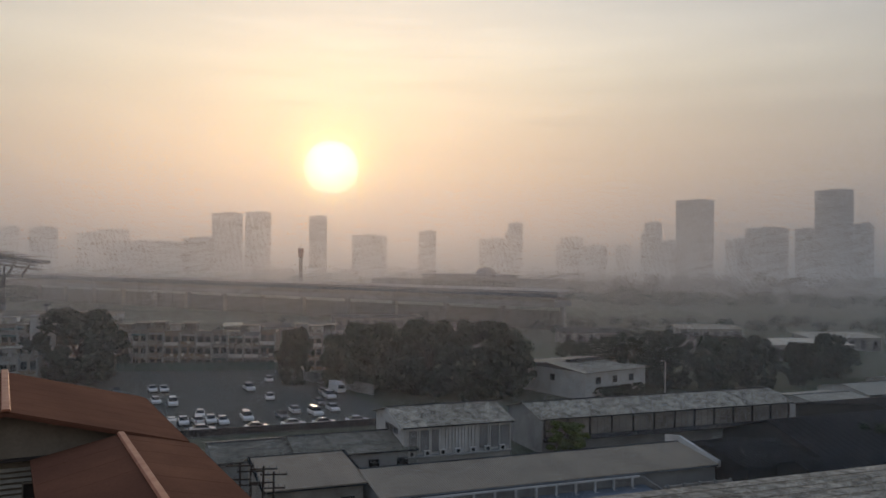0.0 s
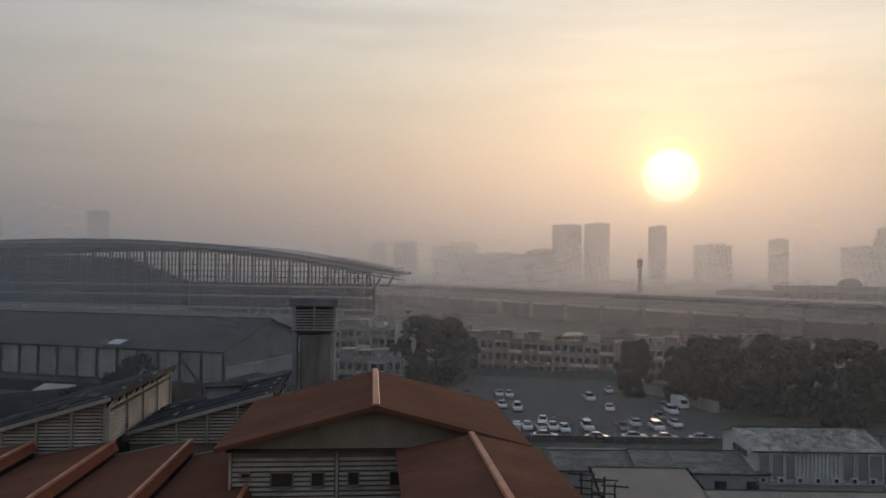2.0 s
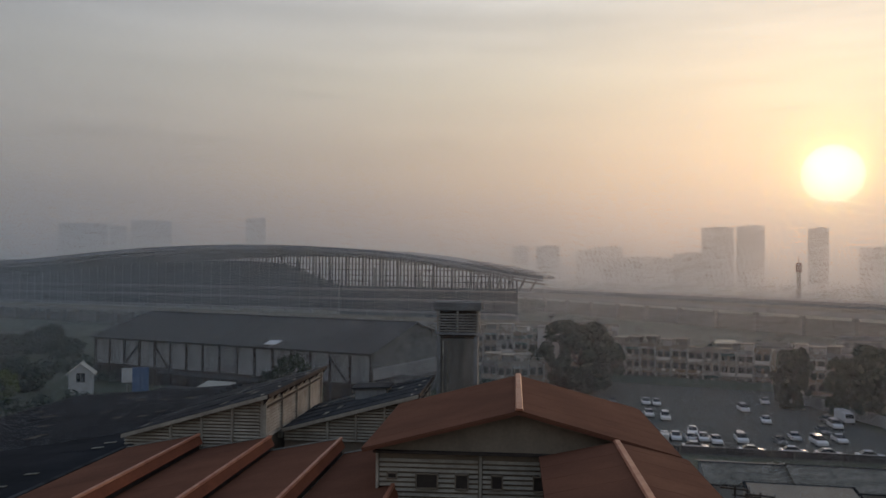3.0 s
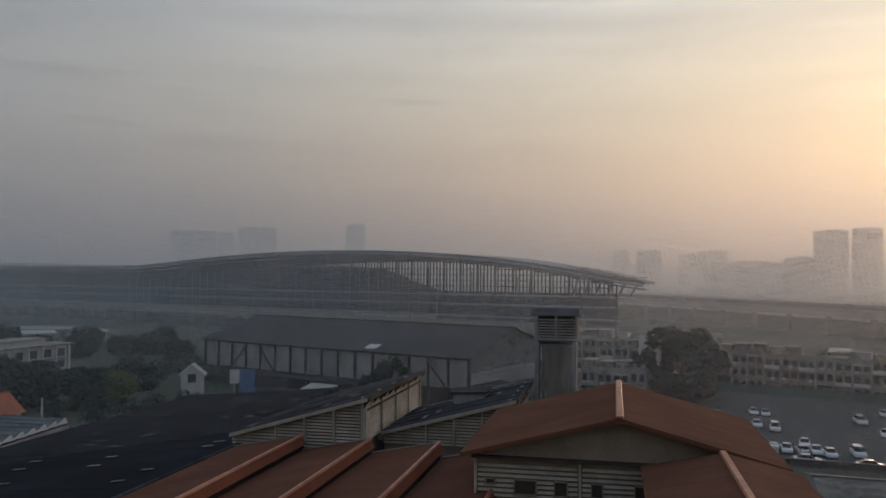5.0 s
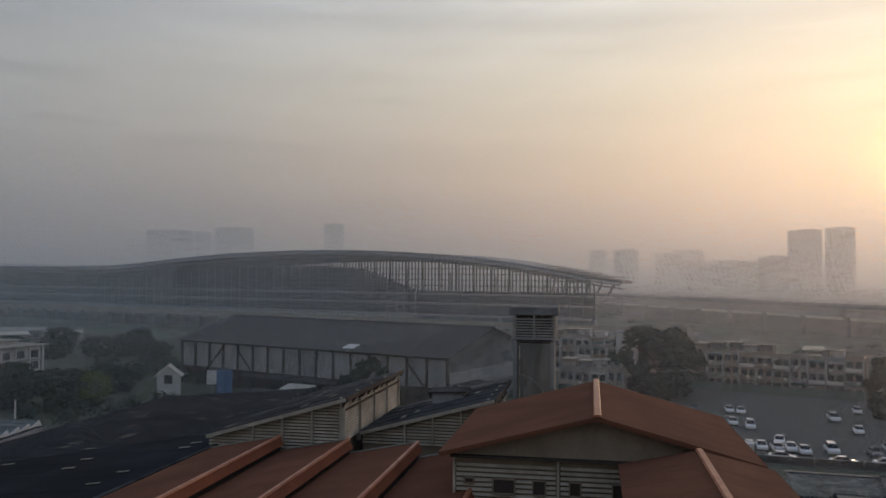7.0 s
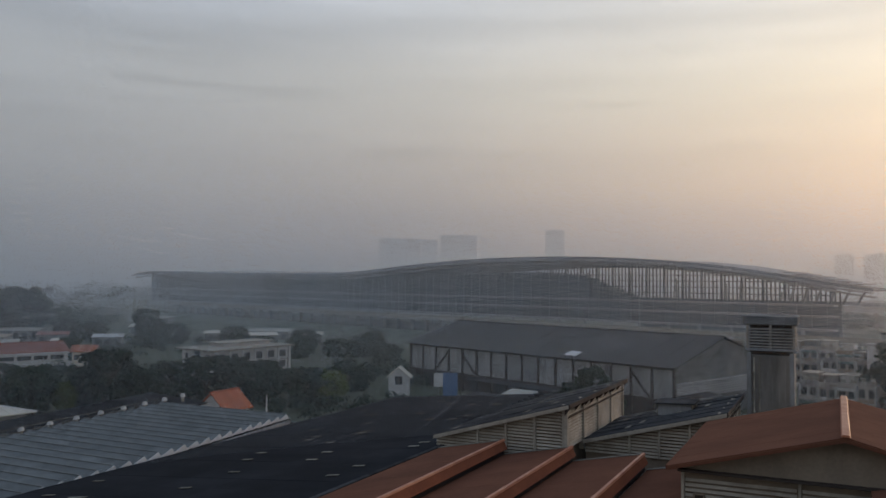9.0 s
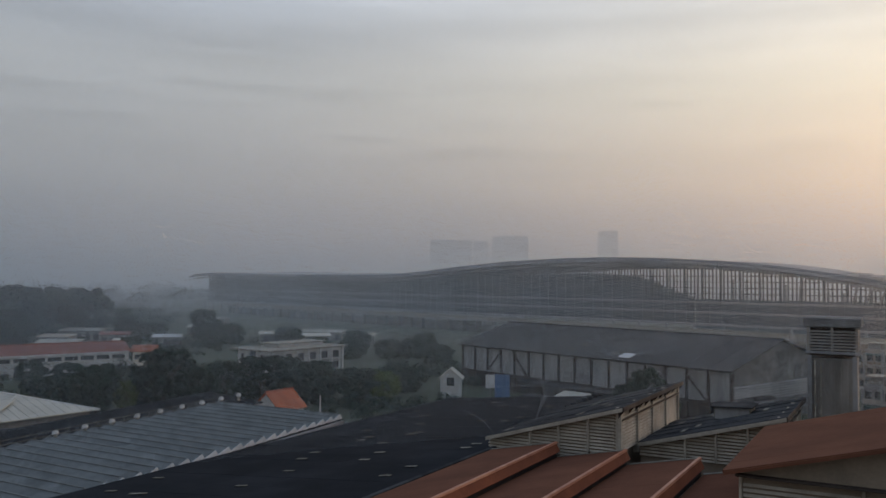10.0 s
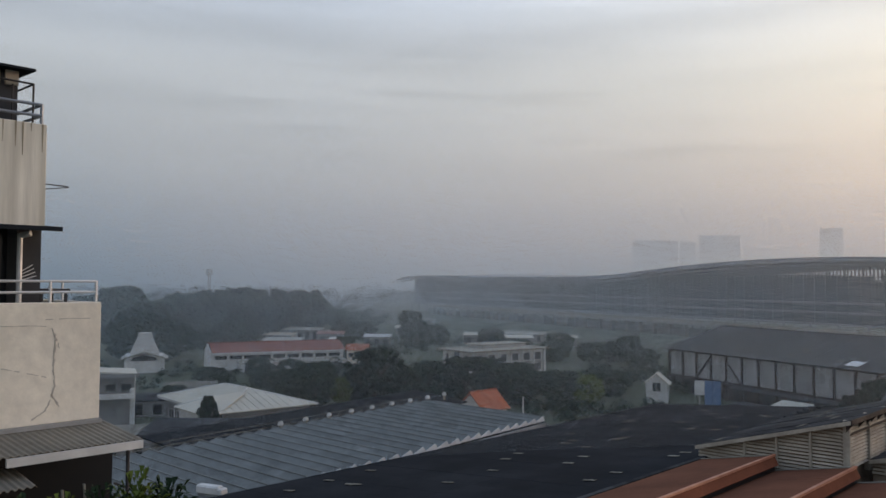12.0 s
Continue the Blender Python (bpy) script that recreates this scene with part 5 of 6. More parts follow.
tree("round", 111, 75, 11, 7.8, "dark bushy tree beside charcoal roofs")
tree("light", 78, 104.0, 8.6, 5.4, "small yellow-green bushy tree before a shed wall")
for x, y, w in ((116, 141, 5), (119.5, 141.5, 5.5), (124, 143, 5), (128, 143, 4)):
    tree("round", x, y, w, 2.8, "clipped green bush before a white house", group="bushes")
for key, x, y, w, h in (("round", -47, 171.5, 9.5, 12.4), ("wide", -42.5, 170, 6, 8.0), ("broad", -52, 171, 6, 8.5)):
    tree(key, x, y, w, h, "leafy tree growing against the old warehouse")
for key, x, y, w, h in (("wide", -157, 122, 13, 11.4), ("round", -160, 119, 11, 9.5), ("broad", -148, 133, 17, 14.4), ("round", -140, 136, 9, 10), ("broad", -135, 151, 17, 11.8), ("wide", -142, 146, 12, 11), ("light", -152, 126, 6, 7.5), ("round", -135, 172, 14, 9), ("wide", -118, 167, 16, 8.6), ("light", -112, 170, 9, 8), ("round", -119, 189, 13, 7), ("round", -126, 160, 12, 9)):
    tree(key, x, y, w, h, "dark green tree in the leafy yard")
for key, x, y, w, h in (("broad", -290, 145, 30, 18.5), ("wide", -300, 160, 24, 15), ("tall", -280, 275, 16, 16.5), ("round", -272, 284, 14, 10), ("round", -325, 283, 18, 9), ("wide", -183, 256, 13, 8.3), ("broad", -166, 273, 15, 8), ("round", -174, 268, 14, 7.5), ("wide", -150, 262, 14, 7), ("round", -196, 250, 14, 8.5), ("round", -182, 125, 9, 6.6), ("round", -201, 122, 11, 5), ("wide", -214, 128, 12, 5), ("round", -190, 132, 10, 5.5), ("wide", -172, 136, 12, 6), ("tall", -129, 76.7, 4.4, 10.0)):
    tree(key, x, y, w, h, "green tree among low buildings")
for key, x, y, w, h in (("broad", -402, 261, 31, 27), ("wide", -423, 237, 36, 24), ("broad", -379, 287, 31, 25.5), ("wide", -445, 211, 35, 28), ("round", -366, 301, 12, 15), ("broad", -392, 275, 28, 26), ("wide", -412, 248, 30, 26), ("broad", -400, 218, 33, 21), ("wide", -432, 190, 32, 23), ("broad", -395, 200, 26, 19), ("round", -360, 262, 16, 14), ("broad", -372, 240, 18, 16), ("round", -345, 285, 12, 11), ("wide", -330, 205, 18, 12), ("round", -318, 190, 14, 11), ("broad", -345, 225, 18, 13),
                           ("round", -262, 262, 12, 9), ("wide", -245, 292, 13, 9), ("round", -228, 275, 11, 8), ("round", -300, 300, 13, 9), ("wide", -212, 300, 14, 8), ("round", -180, 305, 12, 8), ("wide", -270, 225, 10, 7), ("round", -255, 205, 8, 6.5), ("wide", -160, 190, 11, 7.5), ("round", -205, 150, 10, 6.5), ("round", -222, 150, 9, 6), ("wide", -170, 108, 9, 6), ("round", -180, 98, 8, 5.5), ("broad", 387, 444, 30, 13), ("wide", 420, 430, 34, 10), ("wide", 10, 600, 26, 11)):
    tree(key, x, y, w, h, "hazy dark tree in the far leafy quarter")


def scatter_woods(name, label, spots, seed):
    """Far low woods and scrub: one mesh of many leafy clumps."""
    rnd = np.random.RandomState(seed)
    vs, fs = [], []
    for x, y, r, h, n in spots:
        for k in range(n):
            cx, cy = x + rnd.uniform(-r, r), y + rnd.uniform(-r, r)
            hh, ww = h * rnd.uniform(0.5, 1.1), h * rnd.uniform(0.5, 0.9)
            for j in range(60):
                w = rnd.normal(size=3)
                w /= np.linalg.norm(w)
                w[2] = abs(w[2])
                p = np.array([cx, cy, hh * 0.25]) + w * np.array([ww, ww, hh * 0.75]) * rnd.uniform(0.7, 1.05)
                u = np.cross(w, rnd.normal(size=3))
                u /= np.linalg.norm(u)
                v = np.cross(u, w)
                s = rnd.uniform(0.07, 0.16) * h
                m = len(vs)
                vs += [tuple(p - u * s), tuple(p + v * s * 0.7), tuple(p + u * s), tuple(p - v * s * 0.7)]
                fs.append((m, m + 1, m + 2, m + 3))
    me = bpy.data.meshes.new(name)
    me.from_pydata(vs, [], fs)
    me.materials.append(MATS["leaf_dark"])
    tagged(new(name, me), label, "woods", kind="stuff")


scatter_woods("distant_woods", "hazy low woods and scrub far behind the yards",
              [(-750 - 90 * k, 380 + 70 * k, 70, 17, 26) for k in range(5)] + [(-420 - 45 * k, 330 + 30 * k, 50, 8, 24) for k in range(6)] + [(-1100, 520, 200, 22, 60), (-900, 700, 160, 20, 50), (-1500, 900, 300, 24, 60)]
              + [(330 + 60 * k, 520 - 40 * k, 45, 9, 18) for k in range(7)] + [(230 + 45 * k, 290 - 14 * k, 30, 5, 14) for k in range(8)] + [(700, 800, 250, 16, 60), (1000, 600, 250, 18, 60), (60, 300, 40, 4, 16), (140, 330, 50, 4, 20)], 5)
scatter_woods("yard_scrub", "low green hedges and scrub between the yards", [(-190, 130, 26, 2.6, 46), (-240, 215, 40, 3.6, 50), (-214, 172, 24, 4.2, 40), (-128, 226, 22, 4.0, 50), (-105, 150, 22, 4.0, 40), (-75, 120, 12, 3.0, 20), (-250, 120, 40, 3.0, 40), (-300, 240, 50, 4.0, 50)], 6)

# ------------------------------------------------------------------ leafy quarter with low buildings


def long_red_roof():
    t = thing("long_school_hall", "long white hall with red tiled roof and window strip", "building", at=(-241.5, 169.5, 0), turn=67.0)
    L, W, e, r = 46.0, 14.0, 5.9, 8.5
    for y in (-W / 2, W / 2):
        part("wall", boxed((0, y, e / 2), (L, 0.3, e)), "white_wall", t)
    for x in (-L / 2, L / 2):
        part("gable_wall", slabbed([(x, -W / 2, 0), (x, W / 2, 0), (x, W / 2, e), (x, 0, r), (x, -W / 2, e)], 0.3, (-math.copysign(1, x), 0, 0)), "white_wall", t)
    roof_plane(t, (-L / 2 + 0.6, -W / 2 - 1, e), (L / 2 + 0.6, -W / 2 - 1, e), (-L / 2 + 0.6, 0, r + 0.2), "terracotta_dark", 24, 0.15)
    roof_plane(t, (L / 2, W / 2 + 1, e), (-L / 2, W / 2 + 1, e), (L / 2, 0, r + 0.2), "terracotta_dark", 24, 0.15)
    part("ridge_cap", boxed((0, 0, r + 0.3), (L, 0.5, 0.25)), "terracotta", t)
    part("eave_band", boxed((0, -W / 2 - 1.02, e - 0.3), (L, 0.15, 0.6)), "white_wall", t)
    for k in range(9):
        window(t, (-L / 2 + 3.5 + 4.9 * k, -W / 2 - 0.2, 4.2), 4.1, 1.3, 0, "white_wall", 0.2, bars=2)
    part("lower_wing", boxed((4, -W / 2 - 4, 1.4), (L - 10, 7.5, 2.8)), "white_wall", t)
    part("lower_roof", slabbed([(-14.5, -W / 2 - 8.2, 2.85), (22.5, -W / 2 - 8.2, 2.85), (22.5, -W / 2, 3.3), (-14.5, -W / 2, 3.3)], 0.15), "zinc", t)
    for k in range(6):
        part("door_arch", boxed((-12 + 6 * k, -W / 2 - 7.8, 1.0), (1.8, 0.12, 2.0)), "dark_opening_shade", t)


long_red_roof()


def villa():
    t = thing("small_villa", "cream villa with red tiled hip roof", "house", at=(-228.0, 196.5, 0), turn=40)
    part("wall", boxed((0, 0, 2.6), (7, 7, 5.2)), "cream_wall", t)
    for a, b, c in (((-4.2, -4.2), (4.2, -4.2), 0), ((4.2, 4.2), (-4.2, 4.2), 0)):
        roof_plane(t, (*a, 5.2), (*b, 5.2), (a[0], 0, 7.2), "terracotta", 6, 0.12)
    for k in range(3):
        window(t, (-2.2 + 2.2 * k, -3.55, 3.4), 1.3, 1.6, 0, "white_wall", 0.15)


villa()


def white_block():
    t = thing("white_office_block", "white flat-roofed office with deep eaves and dark window bays", "building", at=(-173.0, 207.5, 0), turn=80)
    w, d, h = 30.0, 15.0, 8.0
    part("wall", boxed((0, 0, h / 2), (w, d, h)), "white_wall", t)
    part("roof_slab", boxed((0, 0, h + 0.25), (w + 3.4, d + 3.4, 0.5)), "weathered_sheet", t)
    part("roof_upper", boxed((3, 2, h + 1.0), (w * 0.62, d * 0.5, 1.0)), "white_wall", t)
    part("upper_slab", boxed((3, 2, h + 1.65), (w * 0.68, d * 0.6, 0.3)), "weathered_sheet", t)
    part("blue_screen", boxed((-w / 2 - 0.12, 0.5, 5.0), (0.2, 3.6, 5.6)), "blue_grey_sheet", t)
    for f in range(2):
        for k in range(6):
            window(t, (-12.4 + 5.0 * k, -d / 2 - 0.05, 2.4 + 3.4 * f), 2.9, 2.3, 0, "white_wall", 0.3, bars=2)
        for y in (-5.0, 5.6):
            window(t, (-w / 2 - 0.05, y, 2.4 + 3.4 * f), 2.4, 2.3, -90, "white_wall", 0.3)
    for k in range(7):
        part("column", boxed((-14.6 + 4.87 * k, -d / 2 - 1.3, h / 2), (0.5, 0.5, h)), "white_wall", t)
    for y in (-4, 0.4, 4.8):
        part("column", boxed((-w / 2 - 1.3, y, h / 2), (0.5, 0.5, h)), "white_wall", t)
    part("balcony", boxed((0, -d / 2 - 0.7, 4.1), (w, 1.4, 0.35)), "concrete", t)


white_block()


def tapered_house():
    t = thing("tapered_tower_house", "white house with tall tapered slatted roof tower", "building", at=(-257.5, 129.5, 0), turn=62)
    part("wall", boxed((0, 0, 2.8), (12, 11, 5.6)), "white_wall", t)
    for k in range(16):
        f = k / 16
        s = 4.6 - 2.7 * f
        z = 5.6 + 6.6 * f
        part("slat", slabbed([(-s, -s * 0.9, z), (s, -s * 0.9, z), (s, s * 0.9, z), (-s, s * 0.9, z)], 0.36, (0, 0, 1)), "white_wall", t)
    part("tower_core", slabbed([(-3.9, -3.5, 5.5), (3.9, -3.5, 5.5), (3.9, 3.5, 5.5), (-3.9, 3.5, 5.5)], 0.3, (0, 0, 1)), "grey_wall", t)
    part("tower_cap", boxed((0, 0, 12.5), (4.2, 3.8, 0.5), 0, 0.1), "white_wall", t)
    for s in (-1, 1):
        part("roof", slabbed([(0, -6.5, 7.0), (s * 7.4, -6.5, 4.6), (s * 7.4, 6, 4.6), (0, 6, 7.0)], 0.4), "zinc", t)
    part("window", slabbed([(-4.2, -5.62, 4.0), (4.2, -5.62, 4.0), (3.4, -5.62, 5.0), (0, -5.62, 5.9), (-3.4, -5.62, 5.0)], 0.1, (0, -1, 0)), "dark_opening_shade", t)
    for x in (-5.8, 5.8):
        part("buttress", slabbed([(x, -5.6, 0), (x, -7.5, 0), (x, -5.6, 5.2)], 0.5, (1, 0, 0)), "white_wall", t)


tapered_house()


def hip_hall():
    t = thing("hip_roofed_hall", "wide hall with pale metal hip roof", "building", at=(-145.0, 92.5, 0), turn=-7)
    L, W, e, r = 30.0, 20.7, 6.0, 8.7
    part("wall", boxed((0, 0, e / 2), (L - 2.4, W - 2.4, e)), "grey_wall", t)
    a, b, c, d = (-L / 2, -W / 2, e), (L / 2, -W / 2, e), (L / 2, W / 2, e), (-L / 2, W / 2, e)
    p, q = (-5.0, 0, r), (5.0, 0, r)
    for nm, pts in (("roof_slope", (a, b, q, p)), ("roof_slope", (b, c, q)), ("roof_slope", (c, d, p, q)), ("roof_slope", (d, a, p))):
        part(nm, slabbed(pts, 0.18), "pale_sheet", t)
    for k in range(19):
        x = -13.5 + 1.5 * k
        f = min(1.0, (15.0 - abs(x)) / 10.0)
        for s in (-1, 1):
            part("roof_rib", tubed((x, s * W / 2, e + 0.02), (x, s * W / 2 * (1 - f), e + 0.02 + (r - e) * f), 0.07, sides=5), "pale_sheet", t)
    for k in range(12):
        y = -9.6 + 1.6 * k + 0.8
        f = 1 - abs(y) / (W / 2)
        for s in (-1, 1):
            part("roof_rib", tubed((s * L / 2, y, e + 0.02), (s * (L / 2 - 10.0 * f), y, e + 0.02 + (r - e) * f), 0.07, sides=5), "pale_sheet", t)
    for u, v in ((a, p), (b, q), (c, q), (d, p), (p, q)):
        part("hip_cap", tubed(u, v, 0.16, sides=6), "white_wall", t)
    for k in range(6):
        window(t, (-10 + 4 * k, -W / 2 + 1.1, 2.8), 2.6, 1.8, 0, "white_wall", 0.2)
    f0, f1, f2, f3 = (2.0, -W / 2 - 3.2, e + 0.05), (14.0, -W / 2 - 3.2, e + 0.05), (14.0, -W / 2 + 1.5, e + 0.45), (2.0, -W / 2 + 1.5, e + 0.45)
    g0, g1 = (8.0, -W / 2 + 1.2, r - 0.5), (8.0, -1.5, r - 0.1)
    for pts in ((f0, f1, g0), (f1, f2, g1, g0), (f3, f0, g0, g1)):
        part("porch_roof", slabbed(pts, 0.16), "pale_sheet", t)
    for u in (f0, f1):
        part("hip_cap", tubed(u, g0, 0.14, sides=6), "white_wall", t)
    part("porch_wall", boxed((8.0, -W / 2 - 0.8, e / 2), (9.6, 3.6, e)), "white_wall", t)
    for k in range(3):
        window(t, (4.8 + 3.2 * k, -W / 2 - 2.66, 3.4), 2.0, 1.6, 0, "white_wall", 0.2)
    part("eave_band", boxed((0, -W / 2 - 0.02, e - 0.25), (L, 0.12, 0.35)), "white_wall", t)


hip_hall()


def red_gable_house():
    t = thing("small_gabled_house", "small white house with bright orange tiled roof", "house", at=(-94.5, 110.5, 0), turn=88)
    for y in (-2.7, 2.7):
        part("wall", boxed((0, y, 4.1), (6.0, 0.25, 8.2)), "white_wall", t)
    for x in (-3.0, 3.0):
        part("gable_wall", slabbed([(x, -2.8, 0), (x, 2.8, 0), (x, 2.8, 8.2), (x, 0, 10.6), (x, -2.8, 8.2)], 0.25, (-math.copysign(1, x), 0, 0)), "white_wall", t)
    roof_plane(t, (-3.5, -3.4, 7.8), (3.5, -3.4, 7.8), (-3.5, 0, 10.8), "terracotta", 12, 0.12)
    roof_plane(t, (3.5, 3.4, 7.8), (-3.5, 3.4, 7.8), (3.5, 0, 10.8), "terracotta", 12, 0.12)
    part("ridge_cap", boxed((0, 0, 10.9), (7.1, 0.35, 0.2), 0, 0.05), "terracotta", t)
    window(t, (0.4, -2.86, 6.9), 1.4, 1.1, 0, "white_wall", 0.15)


red_gable_house()
spire = thing("white_post", "slim white pointed post among trees", "post", at=(-86.0, 111.0, 0))
part("shaft", tubed((0, 0, 0), (0, 0, 10.6), 0.28, 0.10), "white_wall", spire)
part("base", boxed((0, 0, 0.4), (0.9, 0.9, 0.8), 0, 0.05), "concrete", spire)


def small_gable(x, y, turn):
    t = thing("gabled_hut", "little white gabled hut with dark window", "hut", at=(x, y, 0), turn=turn)
    part("wall", slabbed([(-2.6, -2.5, 0), (2.6, -2.5, 0), (2.6, -2.5, 5.0), (0, -2.5, 7.2), (-2.6, -2.5, 5.0)], 5.0, (0, 1, 0)), "white_wall", t)
    for s in (-1, 1):
        part("roof", slabbed([(0, -3.2, 7.4), (s * 3.3, -3.2, 4.7), (s * 3.3, 3, 4.7), (0, 3, 7.4)], 0.2), "pale_sheet", t)
    window(t, (0, -2.58, 4.0), 2.0, 2.2, 0, "white_wall", 0.15)


small_gable(-103.0, 188.0, 24)
blue_gate = thing("blue_shed_door", "tall blue metal double door beside a white board", "door", at=(-88.5, 188.4, 0), turn=22)
for x, m in ((-1.0, "blue_panel"), (0.9, "blue_panel")):
    part("leaf", boxed((x, 0, 3.2), (1.8, 0.12, 6.4)), m, blue_gate)
part("board", boxed((-3.1, 0.1, 4.6), (2.3, 0.12, 3.4)), "white_wall", blue_gate)
part("board_post", boxed((-3.1, 0.2, 1.5), (0.3, 0.2, 3.0)), "concrete", blue_gate)
low_white = thing("low_white_lean_to", "low white-roofed lean-to at the warehouse foot", "shed", at=(-67.5, 183.0, 0), turn=-17)
part("wall", boxed((0, 0, 1.4), (8.5, 4, 2.8)), "grey_wall", low_white)
part("roof", slabbed([(-4.6, -2.6, 2.7), (4.6, -2.6, 2.7), (4.6, 2.4, 3.9), (-4.6, 2.4, 3.9)], 0.15), "pale_sheet", low_white)
mid_block = thing("grey_lean_to", "dark flat-roofed lean-to beside the warehouse", "shed", at=(-70.0, 169.0, 0), turn=-17)
part("wall", boxed((0, 0, 1.6), (14, 8, 3.2)), "grey_wall", mid_block)
part("roof", slabbed([(-7.5, -4.6, 3.3), (7.5, -4.6, 3.3), (7.5, 4.6, 4.2), (-7.5, 4.6, 4.2)], 0.2), "grey_sheet", mid_block)


def yard_shed(x, y, turn, w, d, h, roof, label):
    t = thing("yard_shed", label, "shed", "yard sheds", at=(x, y, 0), turn=turn)
    part("wall", boxed((0, 0, h / 2), (w, d, h)), "grey_wall", t)
    part("roof", slabbed([(-w / 2 - 0.6, -d / 2 - 0.6, h), (w / 2 + 0.6, -d / 2 - 0.6, h), (w / 2 + 0.6, d / 2 + 0.6, h + 0.9), (-w / 2 - 0.6, d / 2 + 0.6, h + 0.9)], 0.14), roof, t)
    for k in range(max(2, int(w / 4))):
        part("opening", boxed((-w / 2 + w * (k + 0.5) / max(2, int(w / 4)), -d / 2 - 0.04, h * 0.45), (1.8, 0.12, h * 0.6)), "dark_opening_shade", t)


for row in ((-118, 74, 48, 24, 9, 5.2, "grey_sheet"), (-105, 88, 48, 14, 8, 5.6, "grey_sheet"), (-133, 62, 55, 22, 8, 4.4, "grey_weathered"), (-100, 62, 45, 20, 7, 9.5, "grey_sheet"),
            (-290, 262, 40, 12, 7, 4, "white_wall"), (-262, 300, 35, 10, 7, 4.5, "pale_sheet"), (-225, 320, 30, 14, 7, 4, "pale_sheet"), (-310, 250, 45, 12, 7, 5, "terracotta_dark"), (-285, 235, 45, 9, 6, 4, "pale_sheet"), (-172, 92, 62, 16, 6, 3.6, "grey_sheet"), (-190, 108, 55, 12, 5, 3.2, "grey_weathered"), (-300, 215, 40, 16, 8, 4, "zinc"), (-345, 260, 30, 20, 9, 5, "zinc"), (-330, 235, 30, 14, 8, 4, "tan_sheet"), (-235, 300, 45, 12, 8, 4.5, "pale_sheet"), (-330, 330, 40, 26, 9, 4.0, "pale_sheet"), (-255, 330, 20, 22, 8, 4, "zinc"),
            (-440, 330, 30, 26, 12, 4.6, "pale_sheet"), (-400, 400, 20, 20, 9, 4, "zinc")):
    yard_shed(*row, "low yard shed with sheet-metal roof")
for row in ((140, 250, -10, 26, 10, 4, "grey_sheet"), (120, 285, -10, 22, 9, 4.0, "grey_sheet"), (165, 285, -12, 30, 9, 4, "grey_sheet"), (196, 244, -20, 26, 10, 4.0, "grey_sheet"), (205, 215, -20, 18, 9, 4.0, "grey_sheet"), (240, 230, -24, 24, 10, 5, "weathered_sheet"), (100, 310, -10, 26, 9, 3.6, "grey_sheet"), (150, 340, -10, 40, 9, 4.0, "grey_sheet"), (225, 175, -24, 26, 12, 5, "pale_sheet"), (262, 190, -24, 26, 12, 4.6, "zinc")):
    yard_shed(*row, "low hazy shed with pale roof beyond the trees")
roof_rail = thing("roof_railing", "white pipe railing along a shed roof edge", "railing", at=(0, 0, 0))
for k in range(15):
    f = k / 14
    p = Vector((-76.6 - 6.0 * f, 26 + 57 * f, 12.6))
    part("post", tubed(p, p + Vector((0, 0, 1.0)), 0.035, sides=6), "grey_weathered", roof_rail)
for z in (0.55, 1.0):
    part("rail", tubed((-76.6, 26, 12.6 + z), (-82.6, 83, 12.6 + z), 0.035, sides=6), "grey_weathered", roof_rail)
for k in range(9):
    t = thing("roof_ventilator", "small white turbine ventilator on a dark roof", "ventilator", "roof ventilators", at=(-84.0 - 0.5 * k, 60.0 + 4.2 * k, 11.6))
    part("pipe", tubed((0, 0, 0), (0, 0, 0.7), 0.22, sides=10), "weathered_sheet", t)
    part("cap", tubed((0, 0, 0.7), (0, 0, 1.15), 0.4, 0.25, sides=12), "white_wall", t)
vent_shed = thing("dark_vented_shed", "dark roofed shed row with small roof ventilators", "shed", at=(-89.5, 72.0, 0), turn=97)
part("wall", boxed((0, 0, 5.4), (50, 9, 10.8)), "grey_wall", vent_shed)
part("roof", slabbed([(-26, -5.2, 10.9), (26, -5.2, 10.9), (26, 5.2, 11.9), (-26, 5.2, 11.9)], 0.2), "dark_sheet", vent_shed)


def porch():
    t = thing("flat_roofed_house", "flat-roofed house with pale canopy and white column", "house", at=(-164.5, 75.5, 0), turn=66)
    part("wall", boxed((0, 4, 5.4), (9, 7, 10.8)), "grey_wall", t)
    part("canopy", slabbed([(-6, -2, 11.8), (5, -2, 11.0), (5, 8, 11.0), (-6, 8, 11.8)], 0.3), "pale_sheet", t)
    part("canopy_edge", boxed((0, -2.1, 10.6), (11, 0.2, 0.8)), "grey_wall", t)
    part("column", boxed((4.2, -1.5, 4.0), (1.0, 0.8, 8.0), 0, 0.25), "white_wall", t)
    part("downpipe", tubed((4.6, -2.2, 5), (4.6, -2.2, 10.8), 0.1), "white_wall", t)
    part("balcony", boxed((0, -1.2, 6.4), (9, 2.4, 0.8)), "white_wall", t)
    for k in range(3):
        window(t, (-3 + 3 * k, 0.45, 8.0), 2.0, 1.4, 0, "grey_wall", 0.2)


porch()

roof_unit = thing("roof_unit", "white metal ventilation box on the folded roof", "ventilator", at=(-57.9, 34.7, 13.25), turn=20)
part("duct", boxed((0, 0, 0.35), (2.2, 0.8, 0.7), 0, 0.12), "white_wall", roof_unit)
part("hood", boxed((1.2, 0, 0.3), (0.5, 0.9, 0.5), 0, 0.1), "white_wall", roof_unit)
part("foot", boxed((0, 0, -0.1), (1.8, 0.6, 0.3)), "concrete", roof_unit)

# ------------------------------------------------------------------ street furniture


